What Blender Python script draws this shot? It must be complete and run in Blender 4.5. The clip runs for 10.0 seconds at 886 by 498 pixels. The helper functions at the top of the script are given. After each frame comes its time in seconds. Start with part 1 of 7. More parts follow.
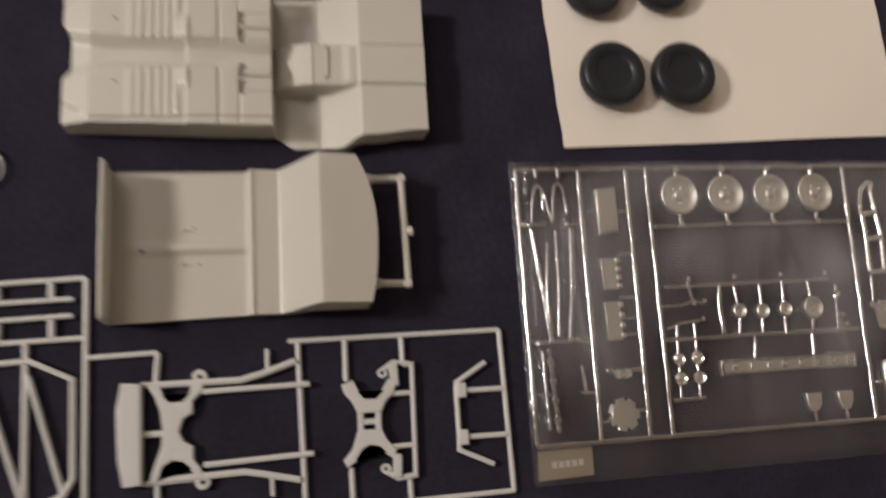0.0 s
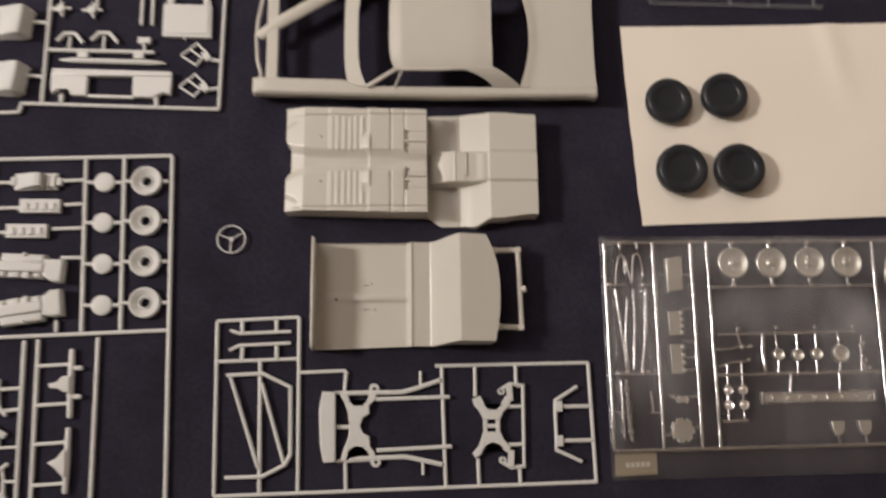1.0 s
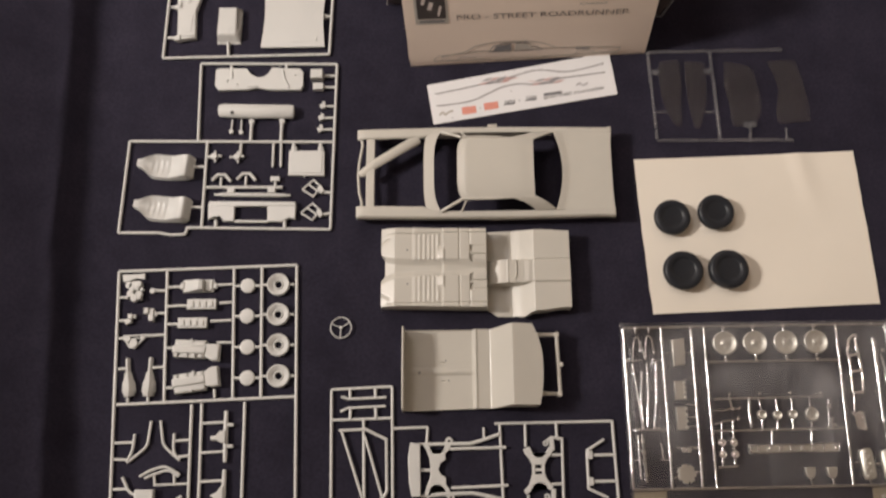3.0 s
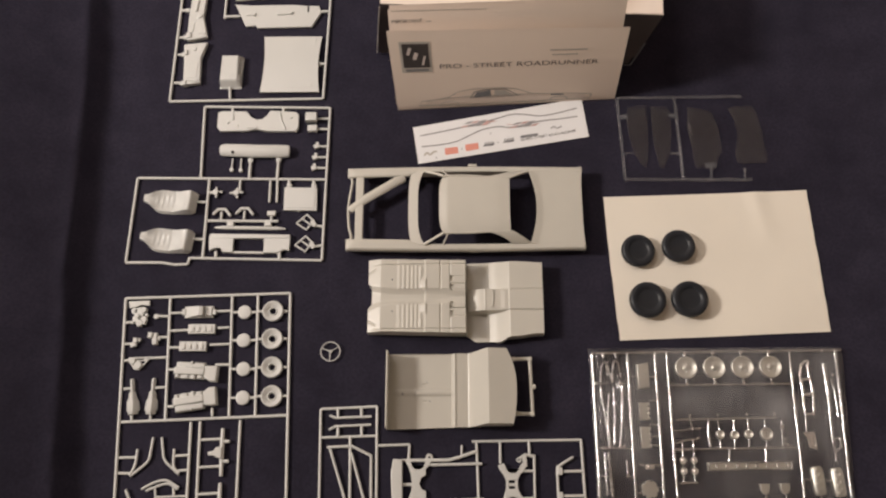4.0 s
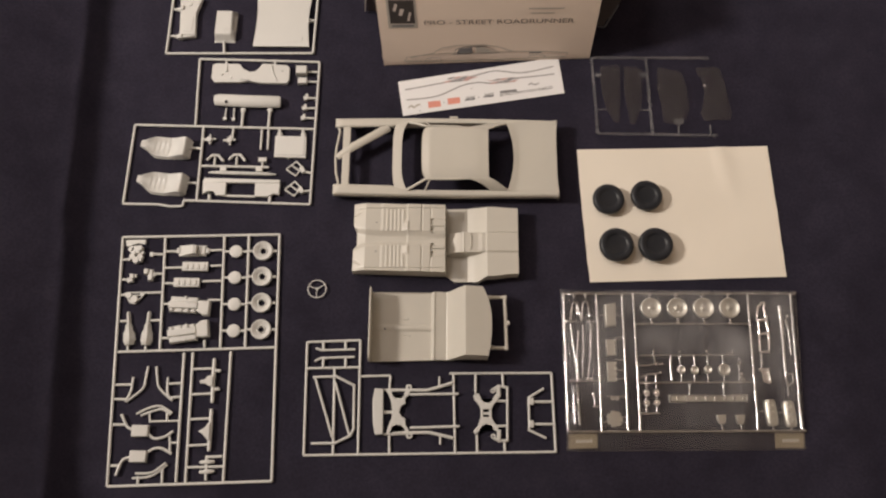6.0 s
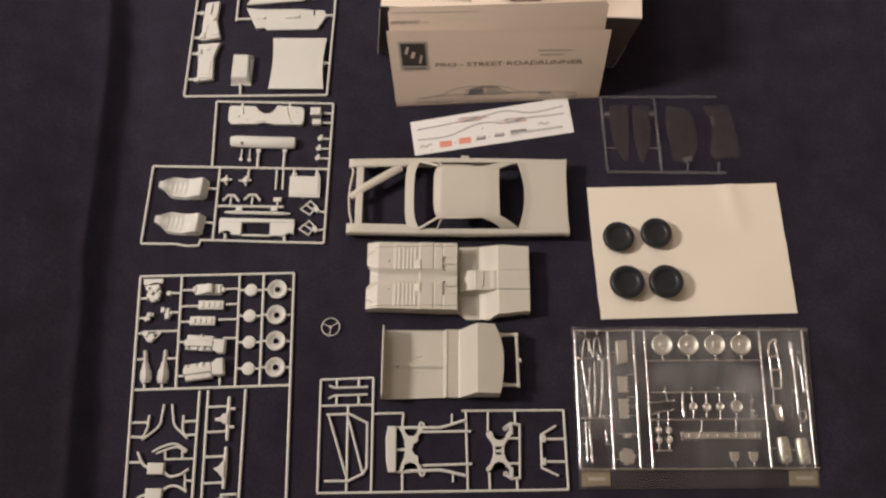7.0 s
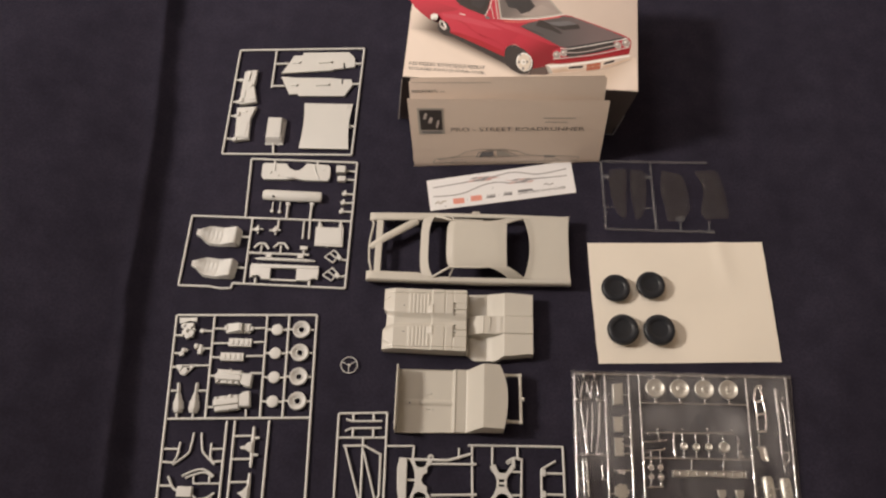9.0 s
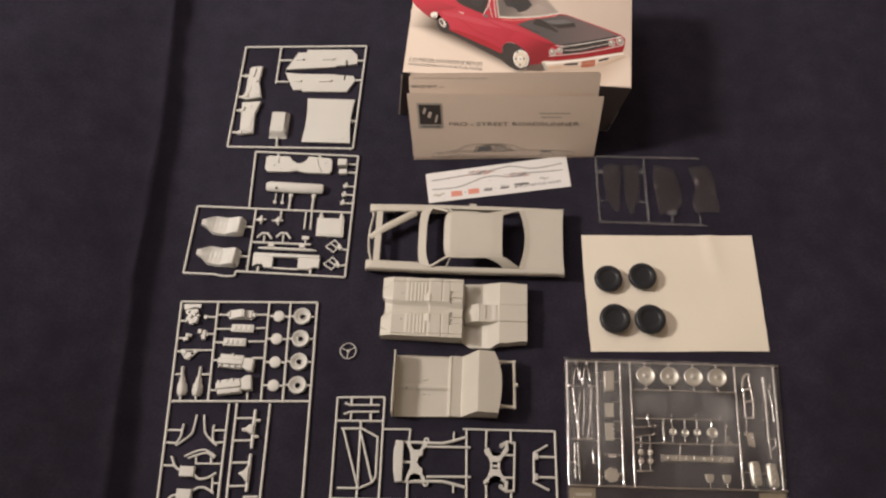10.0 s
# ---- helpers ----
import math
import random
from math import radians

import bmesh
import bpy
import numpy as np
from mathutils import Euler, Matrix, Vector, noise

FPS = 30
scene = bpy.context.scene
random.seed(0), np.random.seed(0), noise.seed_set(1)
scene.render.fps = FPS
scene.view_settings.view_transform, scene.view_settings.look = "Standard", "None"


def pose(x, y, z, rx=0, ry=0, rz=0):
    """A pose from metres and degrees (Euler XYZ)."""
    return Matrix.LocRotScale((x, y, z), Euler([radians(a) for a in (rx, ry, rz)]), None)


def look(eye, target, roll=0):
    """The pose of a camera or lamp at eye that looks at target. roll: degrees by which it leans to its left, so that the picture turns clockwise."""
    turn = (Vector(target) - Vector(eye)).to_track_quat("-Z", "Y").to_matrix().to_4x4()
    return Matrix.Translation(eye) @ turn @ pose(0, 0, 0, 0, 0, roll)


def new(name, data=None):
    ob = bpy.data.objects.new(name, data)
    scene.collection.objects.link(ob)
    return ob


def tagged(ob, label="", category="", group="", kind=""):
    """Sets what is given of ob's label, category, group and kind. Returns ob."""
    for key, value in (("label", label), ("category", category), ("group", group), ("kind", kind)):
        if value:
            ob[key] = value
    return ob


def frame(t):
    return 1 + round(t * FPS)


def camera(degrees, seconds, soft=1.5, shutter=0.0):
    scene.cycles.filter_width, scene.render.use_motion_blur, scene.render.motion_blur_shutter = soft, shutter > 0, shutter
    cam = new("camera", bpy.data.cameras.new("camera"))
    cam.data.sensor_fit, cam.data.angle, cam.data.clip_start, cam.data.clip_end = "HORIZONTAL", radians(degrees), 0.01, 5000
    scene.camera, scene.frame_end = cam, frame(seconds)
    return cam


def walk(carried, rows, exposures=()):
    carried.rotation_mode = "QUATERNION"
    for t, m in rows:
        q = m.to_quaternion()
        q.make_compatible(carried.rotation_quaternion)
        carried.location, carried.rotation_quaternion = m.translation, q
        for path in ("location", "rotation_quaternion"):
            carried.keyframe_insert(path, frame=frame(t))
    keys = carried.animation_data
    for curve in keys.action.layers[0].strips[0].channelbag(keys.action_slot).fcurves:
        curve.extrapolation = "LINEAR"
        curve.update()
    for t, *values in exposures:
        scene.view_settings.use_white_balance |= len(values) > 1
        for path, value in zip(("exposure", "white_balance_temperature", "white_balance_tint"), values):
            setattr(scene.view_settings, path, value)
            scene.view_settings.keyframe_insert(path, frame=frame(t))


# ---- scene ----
cam = camera(56.1, 10.0, soft=2.2, shutter=0.6)
PATH = [
    (0, (0.008, -0.24, 0.34), (0.401, 0.151, -1.582), 42.7),
    (0.1, (0.0029, -0.2375, 0.3575), (0.3714, 0.1641, -1.5668), 39.93),
    (0.2, (-0.0071, -0.2288, 0.3809), (0.3454, 0.1347, -1.554), 40.49),
    (0.3, (-0.0128, -0.2229, 0.3988), (0.314, 0.1225, -1.5438), 39.03),
    (0.5, (-0.0146, -0.2305, 0.4291), (0.236, 0.1213, -1.5237), 31.68),
    (1, (-0.0099, -0.2389, 0.4724), (0.1022, 0.171, -1.4819), 14.91),
    (1.5, (-0.0149, -0.2284, 0.5244), (0.0209, 0.2315, -1.4216), 5.31),
    (2, (-0.0158, -0.2354, 0.5706), (0.0409, 0.1764, -1.3857), 7.06),
    (2.5, (-0.0168, -0.2476, 0.6082), (0.0099, 0.1932, -1.3424), 2.36),
    (3, (-0.021, -0.247, 0.631), (-0.035, 0.287, -1.296), -2.0),
    (3.2, (-0.0167, -0.2437, 0.6402), (-0.0275, 0.3091, -1.2818), -1.61),
    (4.3, (-0.0041, -0.276, 0.6935), (-0.0234, 0.353, -1.2049), -1.9),
    (4.5, (-0.009, -0.286, 0.699), (-0.014, 0.356, -1.196), -0.6),
    (5, (-0.002, -0.296, 0.704), (-0.013, 0.319, -1.199), -0.7),
    (5.5, (0.002, -0.313, 0.709), (-0.001, 0.291, -1.198), 0.1),
    (5.7, (-0.0009, -0.3157, 0.7083), (0.019, 0.2719, -1.2034), 2.36),
    (6.8, (0.0058, -0.3118, 0.7138), (-0.0096, 0.3275, -1.1812), -0.9),
    (7, (0.002, -0.312, 0.719), (-0.017, 0.349, -1.168), -1.3),
    (7.5, (0.003, -0.32, 0.739), (-0.024, 0.368, -1.139), -2.0),
    (8, (0.003, -0.33, 0.754), (-0.016, 0.436, -1.094), -0.8),
    (8.5, (0.004, -0.346, 0.766), (-0.025, 0.454, -1.066), -1.2),
    (9, (0.005, -0.354, 0.777), (-0.049, 0.457, -1.05), -2.1),
    (9.5, (0.011, -0.369, 0.782), (-0.037, 0.442, -1.046), -1.3),
    (10, (0.014, -0.38, 0.791), (-0.053, 0.449, -1.028), -2.4),
]
walk(cam, [(t, look(eye, target, roll)) for t, eye, target, roll in PATH], [(0, -0.13, 6150, 10), (0.5, -0.09, 6150, 10), (1, 0.03, 6150, 10), (2, 0.06, 6150, 10), (3, 0.08, 6200, 10), (5.5, 0.06, 6400, 10), (8, 0.07, 6480, 10), (10, 0.1, 6450, 10)])

# ---------------------------------------------------------------- world and lamps
world = bpy.data.worlds.new("room_dark")
world.use_nodes = True
world.node_tree.nodes["Background"].inputs["Color"].default_value = (0.02, 0.018, 0.015, 1)
world.node_tree.nodes["Background"].inputs["Strength"].default_value = 0.3
scene.world = world


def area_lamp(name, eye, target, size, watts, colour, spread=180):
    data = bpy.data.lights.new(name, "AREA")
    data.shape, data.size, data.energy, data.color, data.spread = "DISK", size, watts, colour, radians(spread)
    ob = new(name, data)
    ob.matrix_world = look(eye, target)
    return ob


area_lamp("bedside_lamp_light", (-2.2, 0.13, 1.76), (-0.3, 1.4, 0.0), 0.42, 43.4, (1.0, 0.88, 0.77), 120)
# unseen overhead fill, added to lift the shadows; no ceiling fixture is known
area_lamp("overhead_fill_light", (-1.0, 0.9, 2.36), (-0.9, 0.8, 0.0), 1.0, 14.0, (1.0, 0.87, 0.78))


# ---------------------------------------------------------------- materials
def material(name, colour, rough=0.5, metal=0.0, vary=0.12, scale=60.0, fine=900.0, bump=0.05, spec=0.5, depth=0.0004):
    """A surface with coarse stains and fine grain."""
    m = bpy.data.materials.new(name)
    m.use_nodes = True
    nt = m.node_tree
    b = nt.nodes["Principled BSDF"]
    co = nt.nodes.new("ShaderNodeTexCoord")
    n1 = nt.nodes.new("ShaderNodeTexNoise")
    n1.inputs["Scale"].default_value, n1.inputs["Detail"].default_value = scale, 4
    n2 = nt.nodes.new("ShaderNodeTexNoise")
    n2.inputs["Scale"].default_value, n2.inputs["Detail"].default_value = fine, 3
    nt.links.new(co.outputs["Object"], n1.inputs["Vector"])
    nt.links.new(co.outputs["Object"], n2.inputs["Vector"])
    ramp = nt.nodes.new("ShaderNodeMixRGB")
    ramp.inputs["Color1"].default_value = (*[c * (1 - vary) for c in colour], 1)
    ramp.inputs["Color2"].default_value = (*[min(1, c * (1 + vary)) for c in colour], 1)
    nt.links.new(n1.outputs["Fac"], ramp.inputs["Fac"])
    nt.links.new(ramp.outputs["Color"], b.inputs["Base Color"])
    rr = nt.nodes.new("ShaderNodeMapRange")
    rr.inputs["To Min"].default_value, rr.inputs["To Max"].default_value = max(0.02, rough - 0.1), min(1, rough + 0.1)
    nt.links.new(n1.outputs["Fac"], rr.inputs["Value"])
    nt.links.new(rr.outputs["Result"], b.inputs["Roughness"])
    b.inputs["Metallic"].default_value = metal
    b.inputs["Specular IOR Level"].default_value = spec
    if bump:
        bp = nt.nodes.new("ShaderNodeBump")
        bp.inputs["Strength"].default_value, bp.inputs["Distance"].default_value = bump, depth
        nt.links.new(n2.outputs["Fac"], bp.inputs["Height"])
        nt.links.new(bp.outputs["Normal"], b.inputs["Normal"])
    return m


def cloth_material(name, colour):
    """Woven cotton: crossing threads, lint and faint washed patches."""
    m = material(name, colour, 0.95, vary=0.35, scale=7.0, fine=2400.0, bump=0.3, spec=0.03)
    nt = m.node_tree
    b = nt.nodes["Principled BSDF"]
    speck = nt.nodes.new("ShaderNodeTexNoise")
    speck.inputs["Scale"].default_value, speck.inputs["Detail"].default_value = 420.0, 6
    wash = nt.nodes.new("ShaderNodeTexNoise")
    wash.inputs["Scale"].default_value, wash.inputs["Detail"].default_value = 38.0, 5
    co = nt.nodes["Texture Coordinate"]
    for one in (speck, wash):
        nt.links.new(co.outputs["Object"], one.inputs["Vector"])
    both = nt.nodes.new("ShaderNodeMath")
    both.operation = "MULTIPLY"
    nt.links.new(speck.outputs["Fac"], both.inputs[0])
    nt.links.new(wash.outputs["Fac"], both.inputs[1])
    gain = nt.nodes.new("ShaderNodeMapRange")
    gain.inputs["From Min"].default_value, gain.inputs["From Max"].default_value = 0.12, 0.40
    gain.inputs["To Min"].default_value, gain.inputs["To Max"].default_value = 0.78, 1.25
    nt.links.new(both.outputs[0], gain.inputs["Value"])
    tone = nt.nodes.new("ShaderNodeMixRGB")
    tone.blend_type = "MULTIPLY"
    tone.inputs["Fac"].default_value = 1.0
    old = b.inputs["Base Color"].links[0].from_socket
    nt.links.new(old, tone.inputs["Color1"])
    nt.links.new(gain.outputs["Result"], tone.inputs["Color2"])
    nt.links.new(tone.outputs["Color"], b.inputs["Base Color"])
    b.inputs["Sheen Weight"].default_value = 0.2
    b.inputs["Sheen Roughness"].default_value = 0.5
    b.inputs["Sheen Tint"].default_value = (0.45, 0.42, 0.75, 1)
    return m


def let_light_through(m, share):
    """Thin moulded plastic: part of the light comes out on the far side."""
    nt = m.node_tree
    b, out = nt.nodes["Principled BSDF"], nt.nodes["Material Output"]
    glow = nt.nodes.new("ShaderNodeBsdfTranslucent")
    nt.links.new(b.inputs["Base Color"].links[0].from_socket, glow.inputs["Color"])
    both = nt.nodes.new("ShaderNodeMixShader")
    both.inputs[0].default_value = share
    nt.links.new(b.outputs[0], both.inputs[1])
    nt.links.new(glow.outputs[0], both.inputs[2])
    nt.links.new(both.outputs[0], out.inputs["Surface"])


def film_material(name, tint, haze, rough, wrinkle, stretch=(16.0, 16.0, 16.0), low=0.6, high=1.4, crinkle=16.0, depth=0.002, milky_patches=()):
    """Clear plastic film: see-through, slightly milky, with a sharp gloss. The last argument lists milkier patches as
    centre x, y, half width, half depth, strength.
    """
    m = bpy.data.materials.new(name)
    m.use_nodes = True
    nt = m.node_tree
    nt.nodes.remove(nt.nodes["Principled BSDF"])
    out = nt.nodes["Material Output"]
    clear = nt.nodes.new("ShaderNodeBsdfTransparent")
    clear.inputs["Color"].default_value = (*tint, 1)
    milk = nt.nodes.new("ShaderNodeBsdfDiffuse")
    milk.inputs["Color"].default_value = (0.73, 0.73, 0.76, 1)
    gloss = nt.nodes.new("ShaderNodeBsdfGlossy")
    gloss.inputs["Roughness"].default_value = rough
    face = nt.nodes.new("ShaderNodeLayerWeight")
    face.inputs["Blend"].default_value = 0.5
    steep = nt.nodes.new("ShaderNodeMath")
    steep.operation, steep.inputs[1].default_value = "POWER", 5.0
    nt.links.new(face.outputs["Facing"], steep.inputs[0])
    fres = nt.nodes.new("ShaderNodeMath")
    fres.operation, fres.inputs[1].default_value, fres.inputs[2].default_value = "MULTIPLY_ADD", 0.96, 0.04
    nt.links.new(steep.outputs[0], fres.inputs[0])
    co = nt.nodes.new("ShaderNodeTexCoord")
    nz = nt.nodes.new("ShaderNodeTexNoise")
    nz.inputs["Scale"].default_value, nz.inputs["Detail"].default_value = 1.0, 4
    fit = nt.nodes.new("ShaderNodeMapping")
    fit.inputs["Scale"].default_value = stretch
    fit.inputs["Rotation"].default_value = (0, 0, 0.08)
    nt.links.new(co.outputs["Object"], fit.inputs["Vector"])
    nt.links.new(fit.outputs["Vector"], nz.inputs["Vector"])
    mr = nt.nodes.new("ShaderNodeMapRange")
    mr.inputs["From Min"].default_value, mr.inputs["From Max"].default_value = 0.35, 0.7
    mr.inputs["To Min"].default_value, mr.inputs["To Max"].default_value = haze * low, haze * high
    nt.links.new(nz.outputs["Fac"], mr.inputs["Value"])
    bp = nt.nodes.new("ShaderNodeBump")
    bp.inputs["Strength"].default_value, bp.inputs["Distance"].default_value = wrinkle, depth
    cr = nt.nodes.new("ShaderNodeTexNoise")
    cr.inputs["Scale"].default_value, cr.inputs["Detail"].default_value = crinkle, 3
    nt.links.new(co.outputs["Object"], cr.inputs["Vector"])
    nt.links.new(cr.outputs["Fac"], bp.inputs["Height"])
    nt.links.new(bp.outputs["Normal"], gloss.inputs["Normal"])
    mix = nt.nodes.new("ShaderNodeMixShader")
    milky = mr.outputs["Result"]
    for x, y, w, d, strength in milky_patches:
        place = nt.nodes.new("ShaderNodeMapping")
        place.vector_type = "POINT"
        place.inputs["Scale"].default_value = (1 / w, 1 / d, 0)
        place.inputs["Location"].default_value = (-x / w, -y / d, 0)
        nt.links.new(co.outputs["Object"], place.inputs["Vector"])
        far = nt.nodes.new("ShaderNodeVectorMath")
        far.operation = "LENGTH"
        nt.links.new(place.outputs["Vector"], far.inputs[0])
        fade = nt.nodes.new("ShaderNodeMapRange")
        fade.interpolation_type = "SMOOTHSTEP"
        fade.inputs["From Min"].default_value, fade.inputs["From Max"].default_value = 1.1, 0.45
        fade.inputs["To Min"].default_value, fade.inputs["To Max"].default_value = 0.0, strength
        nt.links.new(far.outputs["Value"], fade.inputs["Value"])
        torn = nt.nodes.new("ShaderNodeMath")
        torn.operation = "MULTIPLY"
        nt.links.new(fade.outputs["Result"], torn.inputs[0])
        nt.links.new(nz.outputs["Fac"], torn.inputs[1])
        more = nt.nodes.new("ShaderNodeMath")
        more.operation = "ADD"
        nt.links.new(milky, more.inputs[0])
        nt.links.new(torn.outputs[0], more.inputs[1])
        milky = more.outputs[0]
    nt.links.new(milky, mix.inputs["Fac"])
    nt.links.new(clear.outputs[0], mix.inputs[1])
    nt.links.new(milk.outputs[0], mix.inputs[2])
    top = nt.nodes.new("ShaderNodeMixShader")
    nt.links.new(fres.outputs[0], top.inputs["Fac"])
    nt.links.new(mix.outputs[0], top.inputs[1])
    nt.links.new(gloss.outputs[0], top.inputs[2])
    nt.links.new(top.outputs[0], out.inputs["Surface"])
    return m


STYRENE = material("ivory_styrene", (0.655, 0.633, 0.57), 0.33, vary=0.04, scale=40, fine=700, bump=0.04)
SPRUE_PLASTIC = material("pale_styrene", (0.675, 0.679, 0.657), 0.31, vary=0.04, scale=40, fine=700, bump=0.04)
let_light_through(STYRENE, 0.2)
let_light_through(SPRUE_PLASTIC, 0.15)
CLOTH = cloth_material("navy_cotton", (0.0238, 0.0217, 0.0330))
PAPER = material("cream_paper", (0.80, 0.75, 0.66), 0.9, vary=0.05, scale=14, fine=1500, bump=0.12, spec=0.2)
SHEET = material("printed_paper", (0.80, 0.69, 0.60), 0.8, vary=0.05, scale=12, fine=1500, bump=0.08, spec=0.25)
DECAL = material("decal_paper", (0.78, 0.78, 0.79), 0.45, vary=0.03, scale=20, fine=900, bump=0.03)
RUBBER = material("black_rubber", (0.0175, 0.0195, 0.0245), 0.40, vary=0.25, scale=90, fine=1600, bump=0.1, spec=0.35)
CHROME = material("chrome_plating", (0.54, 0.54, 0.55), 0.16, metal=1.0, vary=0.10, scale=170, fine=260, bump=0.6)
BRIGHT = material("bright_chrome_plating", (0.92, 0.92, 0.93), 0.06, metal=1.0, vary=0.05, scale=170, fine=420, bump=0.4)
SATIN = material("satin_chrome_plating", (0.74, 0.73, 0.68), 0.42, metal=1.0, vary=0.06, scale=120, fine=260, bump=0.25)
CARD_TONE = (0.81, 0.71, 0.63)
CARD_SIDE = material("dark_printed_card", (0.085, 0.070, 0.068), 0.5, vary=0.25, scale=18, fine=1300, bump=0.05)
CLEAR = film_material("clear_styrene", (0.92, 0.93, 0.94), 0.058, 0.08, 0.4, (16.0, 16.0, 16.0), 0.6, 1.4, 160.0, 0.002)
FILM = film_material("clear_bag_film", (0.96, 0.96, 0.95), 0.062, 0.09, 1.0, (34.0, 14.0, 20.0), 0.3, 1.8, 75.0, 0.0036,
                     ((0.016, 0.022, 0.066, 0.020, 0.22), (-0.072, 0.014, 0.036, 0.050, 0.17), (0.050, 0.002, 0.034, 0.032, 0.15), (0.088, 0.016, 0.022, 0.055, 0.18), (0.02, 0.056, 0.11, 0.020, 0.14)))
FILM_EDGE = film_material("thin_bag_film", (0.97, 0.97, 0.96), 0.028, 0.09, 1.0, (34.0, 9.0, 20.0), 0.3, 1.9, 75.0, 0.003)
PLASTER = material("wall_plaster", (0.79, 0.735, 0.67), 0.9, vary=0.08, scale=2, fine=60, bump=0.1, depth=0.002)
BOARDS = material("floor_boards", (0.18, 0.12, 0.08), 0.6, vary=0.3, scale=5, fine=80, bump=0.1, depth=0.001)
INK_DARK_RED = material("dark_red_ink", (0.30, 0.012, 0.02), 0.4, vary=0.2, scale=40, fine=900, bump=0.02)


def blended_ink(name, low, high, start, end, way, tail=()):
    """Printed ink that runs from one tone to another across the picture."""
    m = material(name, high, 0.4, vary=0.1, scale=22, fine=900, bump=0.02)
    nt = m.node_tree
    b = nt.nodes["Principled BSDF"]
    dot = nt.nodes.new("ShaderNodeVectorMath")
    dot.operation = "DOT_PRODUCT"
    dot.inputs[1].default_value = (*way, 0)
    nt.links.new(nt.nodes["Texture Coordinate"].outputs["Object"], dot.inputs[0])
    run = nt.nodes.new("ShaderNodeMapRange")
    run.interpolation_type = "SMOOTHSTEP"
    run.inputs["From Min"].default_value, run.inputs["From Max"].default_value = start, end
    nt.links.new(dot.outputs["Value"], run.inputs["Value"])
    tone = nt.nodes.new("ShaderNodeMixRGB")
    tone.inputs["Color1"].default_value = (*low, 1)
    share = run.outputs["Result"]
    if tail:
        along = nt.nodes.new("ShaderNodeVectorMath")
        along.operation = "DOT_PRODUCT"
        along.inputs[1].default_value = (*tail[2], 0)
        nt.links.new(nt.nodes["Texture Coordinate"].outputs["Object"], along.inputs[0])
        ends = nt.nodes.new("ShaderNodeMapRange")
        ends.interpolation_type = "SMOOTHSTEP"
        ends.inputs["From Min"].default_value, ends.inputs["From Max"].default_value = tail[0], tail[1]
        ends.inputs["To Min"].default_value, ends.inputs["To Max"].default_value = 1.0, 0.0
        nt.links.new(along.outputs["Value"], ends.inputs["Value"])
        larger = nt.nodes.new("ShaderNodeMath")
        larger.operation = "MAXIMUM"
        nt.links.new(share, larger.inputs[0])
        nt.links.new(ends.outputs["Result"], larger.inputs[1])
        share = larger.outputs[0]
    nt.links.new(share, tone.inputs["Fac"])
    nt.links.new(b.inputs["Base Color"].links[0].from_socket, tone.inputs["Color2"])
    nt.links.new(tone.outputs["Color"], b.inputs["Base Color"])
    return m


INK_CAR = blended_ink("red_photo_ink", (0.55, 0.046, 0.078), (0.45, 0.03, 0.055), -0.1095, -0.0135, (0.728, -0.685))
INK_NOSE = blended_ink("nose_photo_ink", (0.51, 0.038, 0.065), (0.25, 0.016, 0.026), -0.0428, -0.0126, (0.595, -0.804))
INK_QUARTER = blended_ink("quarter_photo_ink", (0.4, 0.035, 0.055), (0.55, 0.046, 0.078), 0.0969, 0.1221, (-0.211, 0.978))
INK_SHEEN = blended_ink("sheen_photo_ink", (0.57, 0.075, 0.11), (0.46, 0.032, 0.055), -0.0578, 0.0157, (0.907, -0.420))
INK_UMBRA = blended_ink("brown_photo_ink", (0.13, 0.10, 0.085), CARD_TONE, -0.0180, -0.0025, (-0.463, -0.886), (-0.1388, -0.1040, (0.886, -0.463)))
INK_SMEAR = blended_ink("beige_photo_ink", (0.62, 0.51, 0.42), CARD_TONE, 0.0579, 0.0843, (0.789, -0.614))
INK_HOOD = blended_ink("hood_photo_ink", (0.1, 0.092, 0.096), (0.19, 0.145, 0.15), 0.0267, 0.0951, (1.000, 0.028))
INK_GLASS = blended_ink("glass_photo_ink", (0.16, 0.14, 0.135), (0.36, 0.31, 0.29), -0.0604, -0.0268, (0.855, -0.518))
INK_COAL = material("washed_black_ink", (0.046, 0.039, 0.039), 0.45, vary=0.25, scale=40, fine=900, bump=0.02)
# lid ground tone runs darker and browner towards the far right
GROUND_TONE = blended_ink("picture_ground_tone", CARD_TONE, (0.6, 0.51, 0.455), -0.0201, 0.1614, (0.841, 0.541))
INK_SIDE = material("shaded_red_ink", (0.40, 0.022, 0.036), 0.4, vary=0.12, scale=30, fine=900, bump=0.02)
INK_UNDER = material("dark_brown_ink", (0.12, 0.085, 0.075), 0.5, vary=0.2, scale=40, fine=900, bump=0.02)
INK_HAZY = material("hazy_grey_ink", (0.42, 0.36, 0.335), 0.4, vary=0.25, scale=40, fine=900, bump=0.02)
INK_SILVER = material("silver_grey_ink", (0.60, 0.54, 0.51), 0.4, vary=0.2, scale=90, fine=900, bump=0.02)
INK_CHROME = material("warm_silver_ink", (0.66, 0.56, 0.49), 0.45, vary=0.3, scale=70, fine=900, bump=0.02)
INK_TAN = material("tan_ink", (0.60, 0.45, 0.34), 0.5, vary=0.25, scale=60, fine=900, bump=0.02)
INK_PLATE = material("rust_ink", (0.42, 0.13, 0.075), 0.5, vary=0.3, scale=90, fine=900, bump=0.02)
INK_SLATE = material("dark_grey_ink", (0.055, 0.052, 0.056), 0.4, vary=0.3, scale=40, fine=900, bump=0.02)
